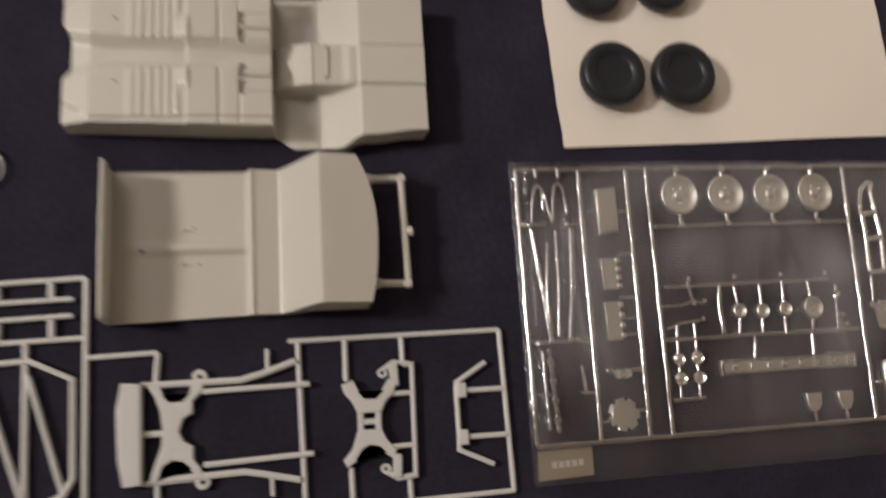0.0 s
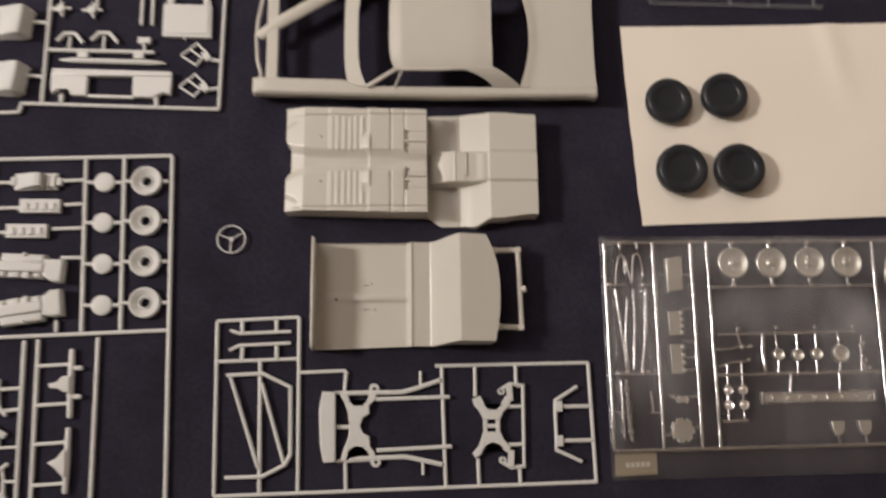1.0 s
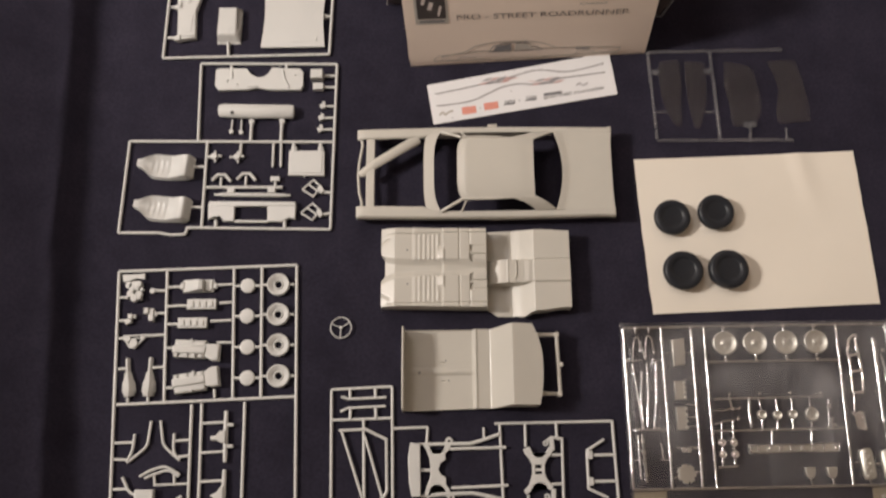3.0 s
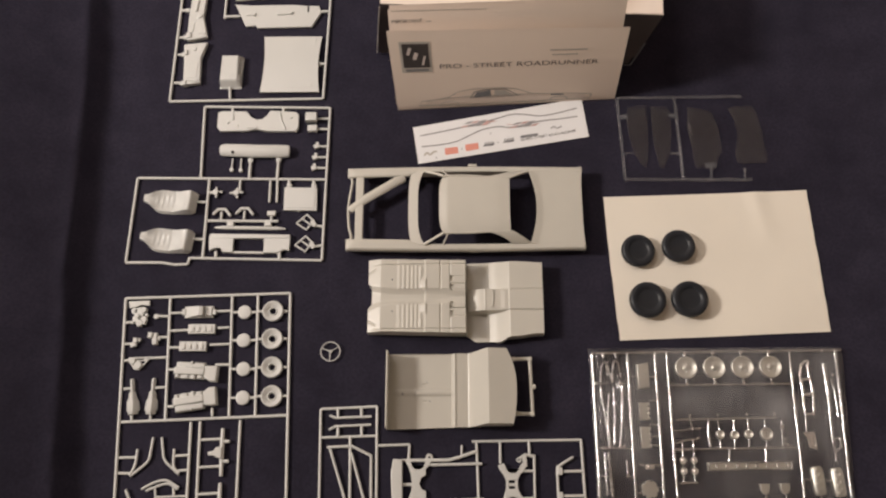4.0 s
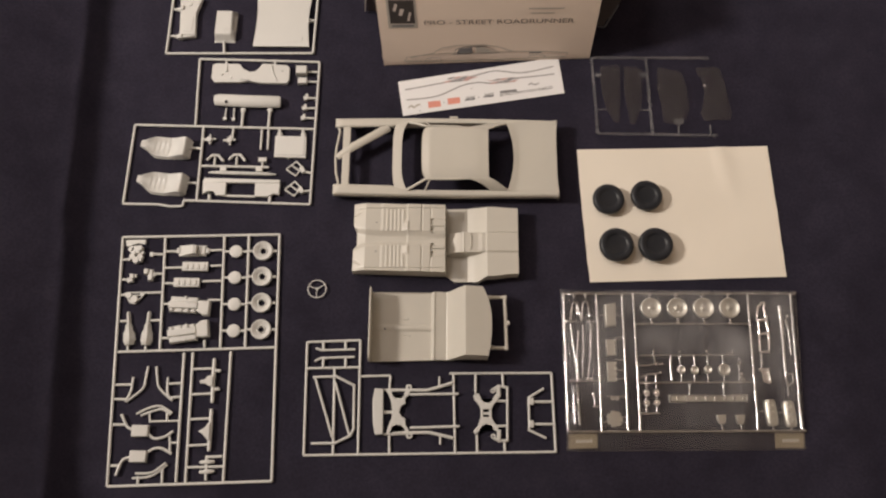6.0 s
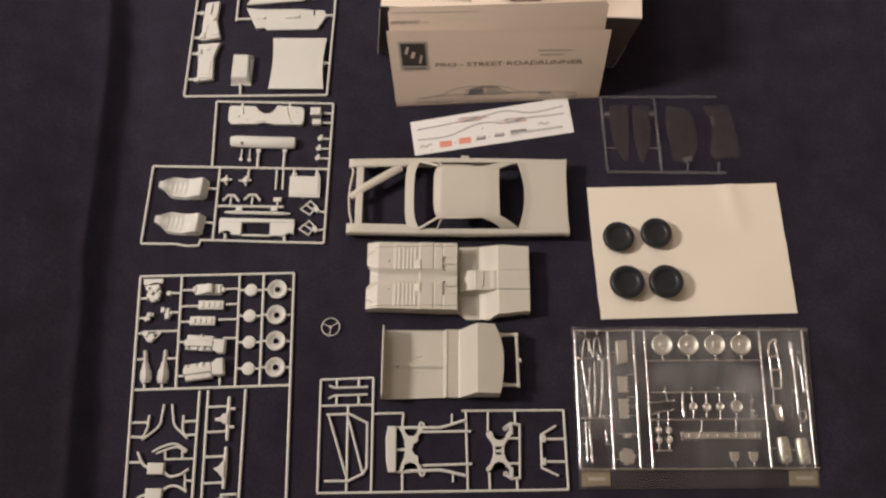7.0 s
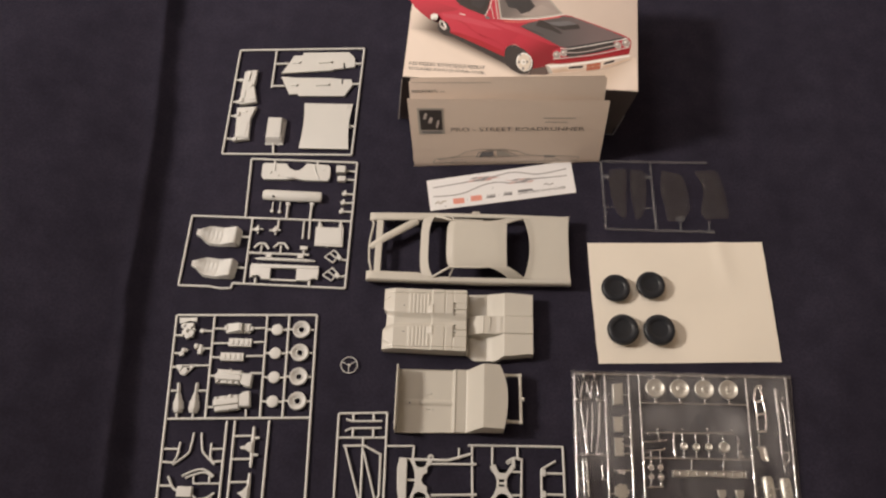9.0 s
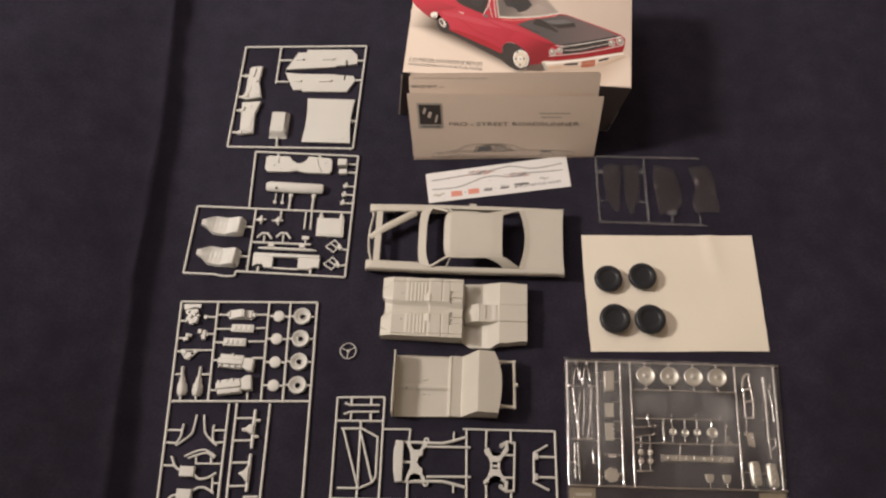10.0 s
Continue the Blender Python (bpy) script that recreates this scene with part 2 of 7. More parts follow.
INK_STRIPE = material("faded_grey_ink", (0.30, 0.29, 0.30), 0.5, vary=0.2, scale=60, fine=900, bump=0.02)
INK_SPLASH = material("faded_pink_ink", (0.55, 0.36, 0.34), 0.5, vary=0.2, scale=60, fine=900, bump=0.02)
INK_WARM = material("faint_beige_ink", (0.70, 0.60, 0.53), 0.6, vary=0.1, scale=40, fine=900, bump=0.02)
INK_PINK = material("pale_red_ink", (0.68, 0.16, 0.15), 0.4, vary=0.15, scale=40, fine=900, bump=0.02)
INK_ORANGE = material("orange_red_ink", (0.72, 0.30, 0.235), 0.5, vary=0.08, scale=60, fine=900, bump=0.02)
INK_BLACK = material("black_ink", (0.03, 0.028, 0.03), 0.5, vary=0.2, scale=60, fine=900, bump=0.02)
INK_GREY = material("grey_ink", (0.17, 0.17, 0.18), 0.5, vary=0.2, scale=60, fine=900, bump=0.02)
INK_FAINT = material("worn_black_ink", (0.20, 0.17, 0.155), 0.6, vary=0.45, scale=150, fine=900, bump=0.02)
INK_PALE = material("pale_grey_ink", (0.45, 0.42, 0.38), 0.6, vary=0.1, scale=60, fine=900, bump=0.02)
INK_WHITE = material("white_ink", (0.85, 0.83, 0.80), 0.4, vary=0.05, scale=60, fine=900, bump=0.02)
INK_CREAM = material("warm_beige_ink", (0.73, 0.66, 0.57), 0.5, vary=0.08, scale=16, fine=900, bump=0.02)

# ---------------------------------------------------------------- mesh helpers (millimetres)
MM = 0.001
ORIGIN = {}


def thing(name, x, y, label, category, group="", kind="", z=0.0):
    ob = new(name)
    ob.empty_display_size = 0.01
    ob.location = (x * MM, y * MM, z * MM)
    ORIGIN[ob.name] = Vector((x, y, z))
    return tagged(ob, label, category, group, kind)


def part(name, bm, mat, parent=None, label="", angle=35, keep=False):
    """Links one bmesh, drawn in world millimetres, as a part of its thing."""
    o = ORIGIN[parent.name] if parent else Vector((0, 0, 0))
    bmesh.ops.transform(bm, matrix=Matrix.Scale(MM, 4) @ Matrix.Translation(-o), verts=bm.verts)
    if not keep:
        bmesh.ops.recalc_face_normals(bm, faces=bm.faces)
    me = bpy.data.meshes.new(name)
    bm.to_mesh(me)
    bm.free()
    me.shade_smooth()
    me.set_sharp_from_angle(angle=radians(angle))
    for one in mat if isinstance(mat, (list, tuple)) else (mat,):
        me.materials.append(one)
    ob = new(name, me)
    if parent:
        ob.parent = parent
        ORIGIN[ob.name] = o
    if label:
        ob["label"] = label
    return ob


def solo(name, bm, mat, x, y, label, category, group="", kind="", angle=35, z=0.0):
    """A thing that is one single mesh, with its origin at x, y."""
    bmesh.ops.translate(bm, verts=bm.verts, vec=(-x, -y, -z))
    ob = part(name, bm, mat, None, "", angle)
    ob.location = (x * MM, y * MM, z * MM)
    return tagged(ob, label, category, group, kind)


def tube(points, r, bm=None, n=12, flat=1.0):
    """A rod of radius r (or one radius a point) along points, with closed, slightly rounded ends."""
    bm = bm or bmesh.new()
    pts = [Vector(p) for p in points]
    rad = list(r) if isinstance(r, (list, tuple)) else [r] * len(pts)
    d0, d1 = (pts[1] - pts[0]).normalized(), (pts[-1] - pts[-2]).normalized()
    pts = [pts[0]] + [pts[0] + d0 * min(0.3 * rad[0], 0.2 * (pts[1] - pts[0]).length)] + pts[1:-1] + [pts[-1] - d1 * min(0.3 * rad[-1], 0.2 * (pts[-1] - pts[-2]).length)] + [pts[-1]]
    rad = [rad[0] * 0.72] + [rad[0]] + rad[1:-1] + [rad[-1]] + [rad[-1] * 0.72]
    rings = []
    for i, p in enumerate(pts):
        a, b = pts[max(0, i - 1)], pts[min(len(pts) - 1, i + 1)]
        din = (p - a).normalized() if i else (b - p).normalized()
        dout = (b - p).normalized() if i < len(pts) - 1 else din
        d = (din + dout).normalized()
        k = 1 / max(0.5, d.dot(din))
        side = d.cross(Vector((0, 0, 1)))
        side = side.normalized() if side.length > 1e-4 else Vector((1, 0, 0))
        up = side.cross(d).normalized()
        rings.append([bm.verts.new(p + side * (math.cos(q) * rad[i] * k) + up * (math.sin(q) * rad[i] * flat)) for q in [2 * math.pi * (j + 0.5) / n for j in range(n)]])
    for s, t in zip(rings, rings[1:]):
        for j in range(n):
            bm.faces.new((s[j], s[(j + 1) % n], t[(j + 1) % n], t[j]))
    bm.faces.new(rings[0])
    bm.faces.new(list(reversed(rings[-1])))
    return bm


def rod(a, b, r=1.5, z=None, bm=None, n=12):
    z = r if z is None else z
    return tube([(a[0], a[1], z), (b[0], b[1], z)], r, bm, n)


def bent(points, r=1.0, z=None, bm=None):
    z = r if z is None else z
    return tube([(p[0], p[1], p[2] if len(p) > 2 else z) for p in points], r, bm)


def swept(points, r=1.0, z=None, bm=None, steps=5):
    """A rod that bends in soft curves through its points."""
    pts = [Vector((p[0], p[1])) for p in points]
    ends = [pts[0] * 2 - pts[1]] + pts + [pts[-1] * 2 - pts[-2]]
    out = []
    for a, b, c, d in zip(ends, ends[1:], ends[2:], ends[3:]):
        for k in range(steps):
            t = k / steps
            out.append(0.5 * (2 * b + (c - a) * t + (2 * a - 5 * b + 4 * c - d) * t * t + (3 * b - a - 3 * c + d) * t ** 3))
    return bent([(*p,) for p in out + [pts[-1]]], r, z, bm)


def plate(outline, z0, z1, bevel=0.3, bm=None):
    """A flat piece of any outline, with a chamfered upper edge."""
    bm = bm or bmesh.new()
    pts = [Vector((p[0], p[1])) for p in outline]
    area = sum(a.x * b.y - b.x * a.y for a, b in zip(pts, pts[1:] + pts[:1]))
    if area < 0:
        pts.reverse()
    n = len(pts)
    inward = []
    for i, p in enumerate(pts):
        a, b = (p - pts[i - 1]).normalized(), (pts[(i + 1) % n] - p).normalized()
        na, nb = Vector((-a.y, a.x)), Vector((-b.y, b.x))
        inward.append((na + nb) * (bevel / max(0.4, 1 + na.dot(nb))))
    steps = [(0.0, z0), (0.0, z1 - bevel), (1.0, z1)]
    if bevel >= 0.5:
        steps[2:] = [(0.134, z1 - bevel * 0.5), (0.5, z1 - bevel * 0.134), (1.0, z1), (1.2, z1)]
    rows = [[bm.verts.new((p.x + d.x * k, p.y + d.y * k, z)) for p, d in zip(pts, inward)] for k, z in steps]
    for s, t in zip(rows, rows[1:]):
        for i in range(n):
            bm.faces.new((s[i], s[(i + 1) % n], t[(i + 1) % n], t[i]))
    faces = [bm.faces.new(rows[-1]), bm.faces.new(list(reversed(rows[0])))]
    bmesh.ops.triangulate(bm, faces=faces)
    return bm


def block(cx, cy, w, d, z0, z1, turn=0.0, bevel=0.4, bm=None):
    c, s = math.cos(radians(turn)), math.sin(radians(turn))
    pts = [(cx + x * c - y * s, cy + x * s + y * c) for x, y in ((-w / 2, -d / 2), (w / 2, -d / 2), (w / 2, d / 2), (-w / 2, d / 2))]
    return plate(pts, z0, z1, bevel, bm)


def disc(cx, cy, r, z0, z1, bm=None, n=24, bevel=0.3):
    return plate([(cx + r * math.cos(2 * math.pi * i / n), cy + r * math.sin(2 * math.pi * i / n)) for i in range(n)], z0, z1, bevel, bm)


def lathe(profile, cx, cy, n=32, bm=None, cz=0.0):
    """Turns a closed profile of (radius, height) round an upright axis."""
    bm = bm or bmesh.new()
    rings = []
    for r, z in profile:
        if r < 1e-6:
            rings.append([bm.verts.new((cx, cy, cz + z))])
        else:
            rings.append([bm.verts.new((cx + r * math.cos(2 * math.pi * i / n), cy + r * math.sin(2 * math.pi * i / n), cz + z)) for i in range(n)])
    for s, t in zip(rings, rings[1:] + (rings[:1] if len(rings[0]) > 1 and len(rings[-1]) > 1 else [])):
        for i in range(n):
            q = [s[i % len(s)], s[(i + 1) % len(s)], t[(i + 1) % len(t)], t[i % len(t)]]
            q = [v for k, v in enumerate(q) if v not in q[:k]]
            if len(q) > 2:
                bm.faces.new(q)
    return bm


def surface(fn, nu, nv, thick=0.0, bm=None):
    """A curved shell from fn(u, v) -> (x, y, z); thick gives it depth downwards."""
    bm = bm or bmesh.new()
    layers = []
    for drop in (0.0, thick) if thick else (0.0,):
        layers.append([[bm.verts.new(Vector(fn(i / nu, j / nv)) - Vector((0, 0, drop))) for j in range(nv + 1)] for i in range(nu + 1)])
    for k, g in enumerate(layers):
        for i in range(nu):
            for j in range(nv):
                bm.faces.new((g[i][j], g[i + 1][j], g[i + 1][j + 1], g[i][j + 1]))
    if thick:
        a, b = layers
        edge = [(i, 0) for i in range(nu)] + [(nu, j) for j in range(nv)] + [(i, nv) for i in range(nu, 0, -1)] + [(0, j) for j in range(nv, 0, -1)]
        for (i, j), (p, q) in zip(edge, edge[1:] + edge[:1]):
            bm.faces.new((a[i][j], a[p][q], b[p][q], b[i][j]))
    return bm


def mix(a, b, t):
    return a + (b - a) * t


def smooth(t):
    t = max(0.0, min(1.0, t))
    return t * t * (3 - 2 * t)


# ---------------------------------------------------------------- the room that closes the place
def slab(name, x0, x1, y0, y1, z0, z1, mat, label, category):
    bm = block((x0 + x1) / 2, (y0 + y1) / 2, x1 - x0, y1 - y0, z0, z1, 0, 2)
    return solo(name, bm, mat, (x0 + x1) / 2, (y0 + y1) / 2, label, category, kind="structure", z=z0)


slab("floor", -3000, 2000, -2000, 2000, -640, -600, BOARDS, "brown wooden floor below the covered bed", "floor")
slab("ceiling", -3000, 2000, -2000, 2000, 2400, 2440, PLASTER, "plain plaster ceiling of the room", "ceiling")
slab("wall_north", -3000, 2000, 2000, 2040, -600, 2400, PLASTER, "plain plaster wall of the room", "wall")
slab("wall_south", -3000, 2000, -2040, -2000, -600, 2400, PLASTER, "plain plaster wall of the room", "wall")
slab("wall_east", 2000, 2040, -2000, 2000, -600, 2400, PLASTER, "plain plaster wall of the room", "wall")
slab("wall_west", -3040, -3000, -2000, 2000, -600, 2400, PLASTER, "plain plaster wall of the room", "wall")


# ---------------------------------------------------------------- the cloth
def fold_x(y):
    """Where the lip of the long fold runs."""
    return -327 - 0.057 * y + 2.5 * math.sin(y / 62) + 3.0 * noise.noise(Vector((0.4, y / 60, 2.0)))


def cloth_height(x, y):
    d = x - fold_x(y)
    lip = 21.0 + 4.0 * noise.noise(Vector((3.0, y / 110, 0.5)))
    if d < 0:
        # raised half, climbing away from the lip in a soft roll
        side = lip + 0.44 * (-d) - 0.44 * 6 * (1 - math.exp(d / 6)) + 1.8 * noise.noise(Vector((x / 70, y / 160, 8.0)))
    else:
        side = lip * math.exp(-d / (10.5 + 2.5 * noise.noise(Vector((1.0, y / 90, 4.0)))))
    wide = 1.6 * noise.noise(Vector((x / 130, y / 190, 3.0)))
    bed = smooth((abs(x - 20) - 330) / 60) if x > 20 else smooth((-x - 330) / 40)
    far = smooth((y - 330) / 100)
    # low ridge beside the paper and the bag
    e = x - 384 - 0.12 * y
    ridge = 8.0 * smooth((e + 52) / 56) - 0.035 * max(0.0, e)
    return side + ridge + wide * max(bed, far) - 0.4


def cloth():
    def grid(u, v):
        x, y = mix(-900, 750, u), mix(-620, 620, v)
        z = cloth_height(x, y)
        z -= 240 * smooth((abs(x + 75) - 756) / 62) + 240 * smooth((abs(y) - 556) / 58)
        return x, y, z
    bm = surface(grid, 440, 200, 1.2)
    return solo("bedspread", bm, CLOTH, -75, 0, "dark navy cotton cloth spread flat with one long fold", "bedspread", kind="structure", angle=80)


cloth()
slab("mattress", -826, 676, -552, 552, -600, -8, PLASTER, "mattress hidden under the navy cloth", "mattress")


# ---------------------------------------------------------------- sprues
def runner(parent, a, b, r=1.24):
    return part("runner", rod(a, b, r), STYRENE_OF[parent.name], parent)


def gate(parent, a, b, r=1.12, z=1.6):
    return part("gate", rod(a, b, r, z), STYRENE_OF[parent.name], parent)


STYRENE_OF = {}


def sprue(name, x, y, label, mat):
    ob = thing(name, x, y, label, "model sprue", "sprues of kit parts")
    STYRENE_OF[ob.name] = mat
    return ob


def cluster(points, r, z=2.0):
    """Several small moulded lumps that form one piece."""
    bm = bmesh.new()
    for k, p in enumerate(points):
        disc(p[0], p[1], r * (p[2] if len(p) > 2 else 1.0), 0.4, z + 0.37 * (k % 4) + (p[3] if len(p) > 3 else 0.0), bm, 12, 0.6)
    return bm


def ribbed_head(c, w, d, turn):
    """A flat cylinder head with four square ports."""
    bm = block(c[0], c[1], w, d, 0.3, 4.2, turn, 0.5)
    cs, sn = math.cos(radians(turn)), math.sin(radians(turn))
    for k in (-0.33, -0.11, 0.11, 0.33):
        block(c[0] + k * w * cs, c[1] + k * w * sn - 0.4, w * 0.13, d * 0.52, 3.6, 5.2, turn + 6, 0.5, bm)
    return bm


def engine_half(a, b, width, flare, up):
    """Half of an engine block: a ribbed block with a bell housing at one end."""
    a, b = Vector((*a, 0)), Vector((*b, 0))
    d = (b - a).normalized()
    n = Vector((-d.y, d.x, 0)) * up
    ln = (b - a).length
    bm = bmesh.new()

    def quad(s0, s1, t0, t1, z0, z1, bv=0.5):
        plate([(a + d * s + n * t)[:2] for s, t in ((s0, t0), (s1, t0), (s1, t1), (s0, t1))], z0, z1, bv, bm)
    quad(0, ln * 0.72, -width * 0.28, width * 0.16, 0.2, 8.2, 1.4)
    quad(1, ln * 0.70, width * 0.12, width / 2, 0.2, 6.6, 1.6)
    quad(0.5, ln * 0.68, -width / 2, -width * 0.24, 0.2, 5.2, 1.0)
    for s0, s1, t0, z1 in ((0.03, 0.12, -0.47, 6.6), (0.20, 0.34, -0.50, 6.2), (0.42, 0.50, -0.52, 7.0), (0.56, 0.66, -0.46, 6.0)):
        quad(ln * s0, ln * s1, width * t0, -width * 0.2, 0.4, z1, 0.7)
    p = a + d * (ln * 0.4) + n * (width * 0.46)
    disc(p.x, p.y, 1.1, 0.4, 8.0, bm, 10, 0.3)
    plate([(a + d * s + n * t)[:2] for s, t in ((ln * 0.70, -width * 0.4), (ln * 0.84, -width * 0.62), (ln, -width * 0.62), (ln, width * flare), (ln * 0.84, width * flare), (ln * 0.70, width * 0.3))], 0.2, 7.2, 1.2, bm)
    return bm


def bell_half(top, bottom, w0, w1):
    """Half of a gearbox: a slim tail that widens into a bell."""
    a, b = Vector(top), Vector(bottom)
    d = (b - a).normalized()
    n = Vector((-d.y, d.x))
    ln = (b - a).length
    sec = ((0.0, w0 * 0.7, 2.4), (0.05, w0, 3.0), (0.36, w0, 3.2), (0.40, w0 * 1.6, 4.2), (0.56, w0 * 1.9, 4.8), (0.64, w1 * 0.92, 5.4), (0.88, w1, 6.0), (0.93, w1 * 0.8, 5.8), (1.0, w1 * 0.74, 5.0))
    bm = bmesh.new()
    rings = []
    for s, w, h in sec:
        p = a + d * (s * ln)
        rings.append([bm.verts.new((p.x + n.x * w / 2 * math.cos(q), p.y + n.y * w / 2 * math.cos(q), 0.3 + h * math.sin(q))) for q in [math.pi * j / 5 for j in range(6)]])
    for s, t in zip(rings, rings[1:]):
        for j in range(5):
            bm.faces.new((s[j], s[j + 1], t[j + 1], t[j]))
        bm.faces.new((s[0], t[0], t[5], s[5]))
    bm.faces.new(rings[0])
    bm.faces.new(list(reversed(rings[-1])))
    return bm


# --- engine and wheel sprue
sp = sprue("engine_sprue", -205, -190, "ivory plastic sprue with engine, exhaust and wheel pieces on the cloth", SPRUE_PLASTIC)
for a, b in (((-279.1, -88.4), (-140.0, -84.5)), ((-140.0, -84.5), (-133.0, -296.7)), ((-133.0, -296.7), (-266.6, -301.8)), ((-266.6, -301.8), (-279.1, -88.4)), ((-271.4, -191.3), (-136.9, -186.3)),
             ((-241.3, -88.4), (-235.7, -189.2)), ((-189.0, -86.6), (-184.2, -187.3)), ((-167.2, -85.9), (-163.1, -186.4)), ((-214.6, -191.4), (-211.0, -298.3)), ((-207.1, -190.9), (-203.2, -298.2)), ((-174.9, -189.9), (-172.5, -297.0))):
    runner(sp, a, b)
for c in ((-177.4, -100.9), (-176.7, -124.8), (-175.2, -148.7), (-174.0, -172.2)):
    part("wheel_back", lathe([(0, 0.3), (5.2, 0.3), (5.7, 0.9), (5.7, 2.8), (5.3, 3.2), (4.6, 3.35), (0, 3.4)], *c), SPRUE_PLASTIC, sp)
    gate(sp, (c[0] - 10.5, c[1]), (c[0] - 5.5, c[1]))
    gate(sp, (c[0] + 5.5, c[1]), (c[0] + 10.5, c[1] + 0.2))
for c in ((-153.6, -100.2), (-152.9, -123.7), (-151.7, -147.4), (-150.5, -170.9)):
    part("wheel_ring", lathe([(2.5, 0.3), (8.3, 0.3), (8.7, 0.8), (8.7, 3.6), (8.3, 4.1), (7.6, 4.1), (7.0, 3.6), (5.2, 3.0), (4.4, 2.2), (4.1, 1.9), (3.7, 2.5), (3.2, 2.7), (2.8, 2.4), (2.5, 1.4)], *c), SPRUE_PLASTIC, sp)
    gate(sp, (c[0] - 12.6, c[1]), (c[0] - 8.4, c[1]))
    gate(sp, (c[0] + 8.4, c[1]), (c[0] + 12.2, c[1] + 0.2))
# oil pan, heads and block halves
c = (-215.7, -100.7)
oil = block(c[0], c[1], 24, 9.8, 0.3, 2.6, 1, 0.5)
low = [oil.verts.new((c[0] + x, c[1] + y, 2.4)) for x, y in ((-10.5, -4.6), (5.0, -4.6), (5.0, 4.6), (-10.5, 4.6))]
top = [oil.verts.new((c[0] + x, c[1] + y, z)) for x, y, z in ((1.6, -3.9, 8.6), (4.2, -3.6, 8.2), (4.2, 3.6, 8.2), (1.6, 3.9, 8.6))]
for i in range(4):
    oil.faces.new((low[i], low[(i + 1) % 4], top[(i + 1) % 4], top[i]))
oil.faces.new(top)
block(c[0] + 8.6, c[1], 5.5, 7.4, 2.2, 4.2, 1, 0.8, oil)
block(c[0] - 12.6, c[1], 3.0, 5.0, 0.5, 3.4, 1, 0.6, oil)
block(c[0] + 13.0, c[1], 3.0, 4.6, 0.5, 3.4, 1, 0.6, oil)
part("oil_pan", oil, SPRUE_PLASTIC, sp)
gate(sp, (-240.4, -101.3), (-228.2, -101.2))
gate(sp, (-203.2, -100.1), (-189.4, -99.5))
part("cylinder_head", ribbed_head((-212.0, -115.3), 22.5, 8.0, 0), SPRUE_PLASTIC, sp)
gate(sp, (-239.3, -116.5), (-222.9, -115.9))
gate(sp, (-199.1, -114.3), (-189.3, -113.7))
part("cylinder_head", ribbed_head((-218.1, -129.9), 22.5, 8.0, 0), SPRUE_PLASTIC, sp)
gate(sp, (-238.3, -130.5), (-229.0, -130.5))
gate(sp, (-204.9, -128.4), (-188.1, -127.8))
part("engine_half", engine_half((-230.7, -149.6), (-195.4, -151.2), 13.5, 0.32, 1), SPRUE_PLASTIC, sp)
gate(sp, (-237.3, -148.9), (-229.9, -148.9))
gate(sp, (-198.7, -145.1), (-187.1, -145.0))
part("engine_half", engine_half((-229.0, -177.2), (-194.7, -172.3), 14.5, 0.40, -1), SPRUE_PLASTIC, sp)
gate(sp, (-235.0, -179.1), (-227.7, -179.0))
gate(sp, (-198.3, -180.2), (-197.7, -187.1))
gate(sp, (-215.6, -166.6), (-215.4, -168.7))
# gearbox halves and small engine fittings
part("gearbox_half", bell_half((-266.3, -156.4), (-262.4, -185.3), 3.6, 10.5), SPRUE_PLASTIC, sp)
part("gearbox_half", bell_half((-248.3, -155.8), (-248.2, -185.2), 3.6, 10.5), SPRUE_PLASTIC, sp)
gate(sp, (-272.4, -164.7), (-266.5, -164.2))
gate(sp, (-246.3, -163.8), (-237.1, -163.3))
gate(sp, (-263.3, -184.8), (-262.9, -190.1))
gate(sp, (-248.1, -184.7), (-247.7, -189.8))
part("timing_cover", cluster(((-265.7, -101.0) + (1.6,), (-268.2, -106.4), (-261.5, -106.9), (-264.7, -110.1), (-269.9, -99.5), (-262.0, -99.0) + (0.9, 1.5), (-259.3, -103.2, 0.5), (-266.0, -104.2, 0.55, 1.6), (-262.6, -103.2, 0.4, 1.2), (-270.6, -109.6, 0.45), (-260.4, -110.2, 0.45, 1.0)), 2.9, 3.2), SPRUE_PLASTIC, sp)
part("bracket", plate(((-275.9, -91.2), (-258.2, -90.5), (-258.1, -95.0), (-264.9, -94.1), (-269.9, -96.1), (-274.7, -97.1)), 0.4, 2.4), SPRUE_PLASTIC, sp)
gate(sp, (-277.2, -109.4), (-269.1, -108.9))
part("pulley", cluster(((-251.5, -104.1), (-248.0, -103.8) + (0.5,)), 2.3, 2.5), SPRUE_PLASTIC, sp)
gate(sp, (-248.4, -104.1), (-241.1, -104.0))
we = block(-268.0, -128.0, 5.0, 4.2, 0.3, 3.6, 20, 0.6)
block(-266.4, -124.6, 3.6, 4.0, 0.3, 4.4, 0, 0.6, we)
block(-264.2, -124.2, 3.4, 3.2, 0.3, 3.2, 0, 0.5, we)
part("water_elbow", we, SPRUE_PLASTIC, sp)
gate(sp, (-275.5, -127.4), (-269.0, -127.4))
c = (-251.3, -122.4)
part("distributor", block(c[0] + 1.0, c[1] - 1.4, 4.0, 9.0, 0.4, 4.6, 4, 0.7, block(c[0] - 2.6, c[1] + 1.8, 3.6, 4.6, 0.4, 6.0, 0, 0.6, block(c[0] - 0.4, c[1] + 2.4, 6.6, 3.2, 0.4, 4.0, 0, 0.5, disc(c[0] + 3.2, c[1] - 0.4, 2.2, 0.4, 3.4)))), SPRUE_PLASTIC, sp)
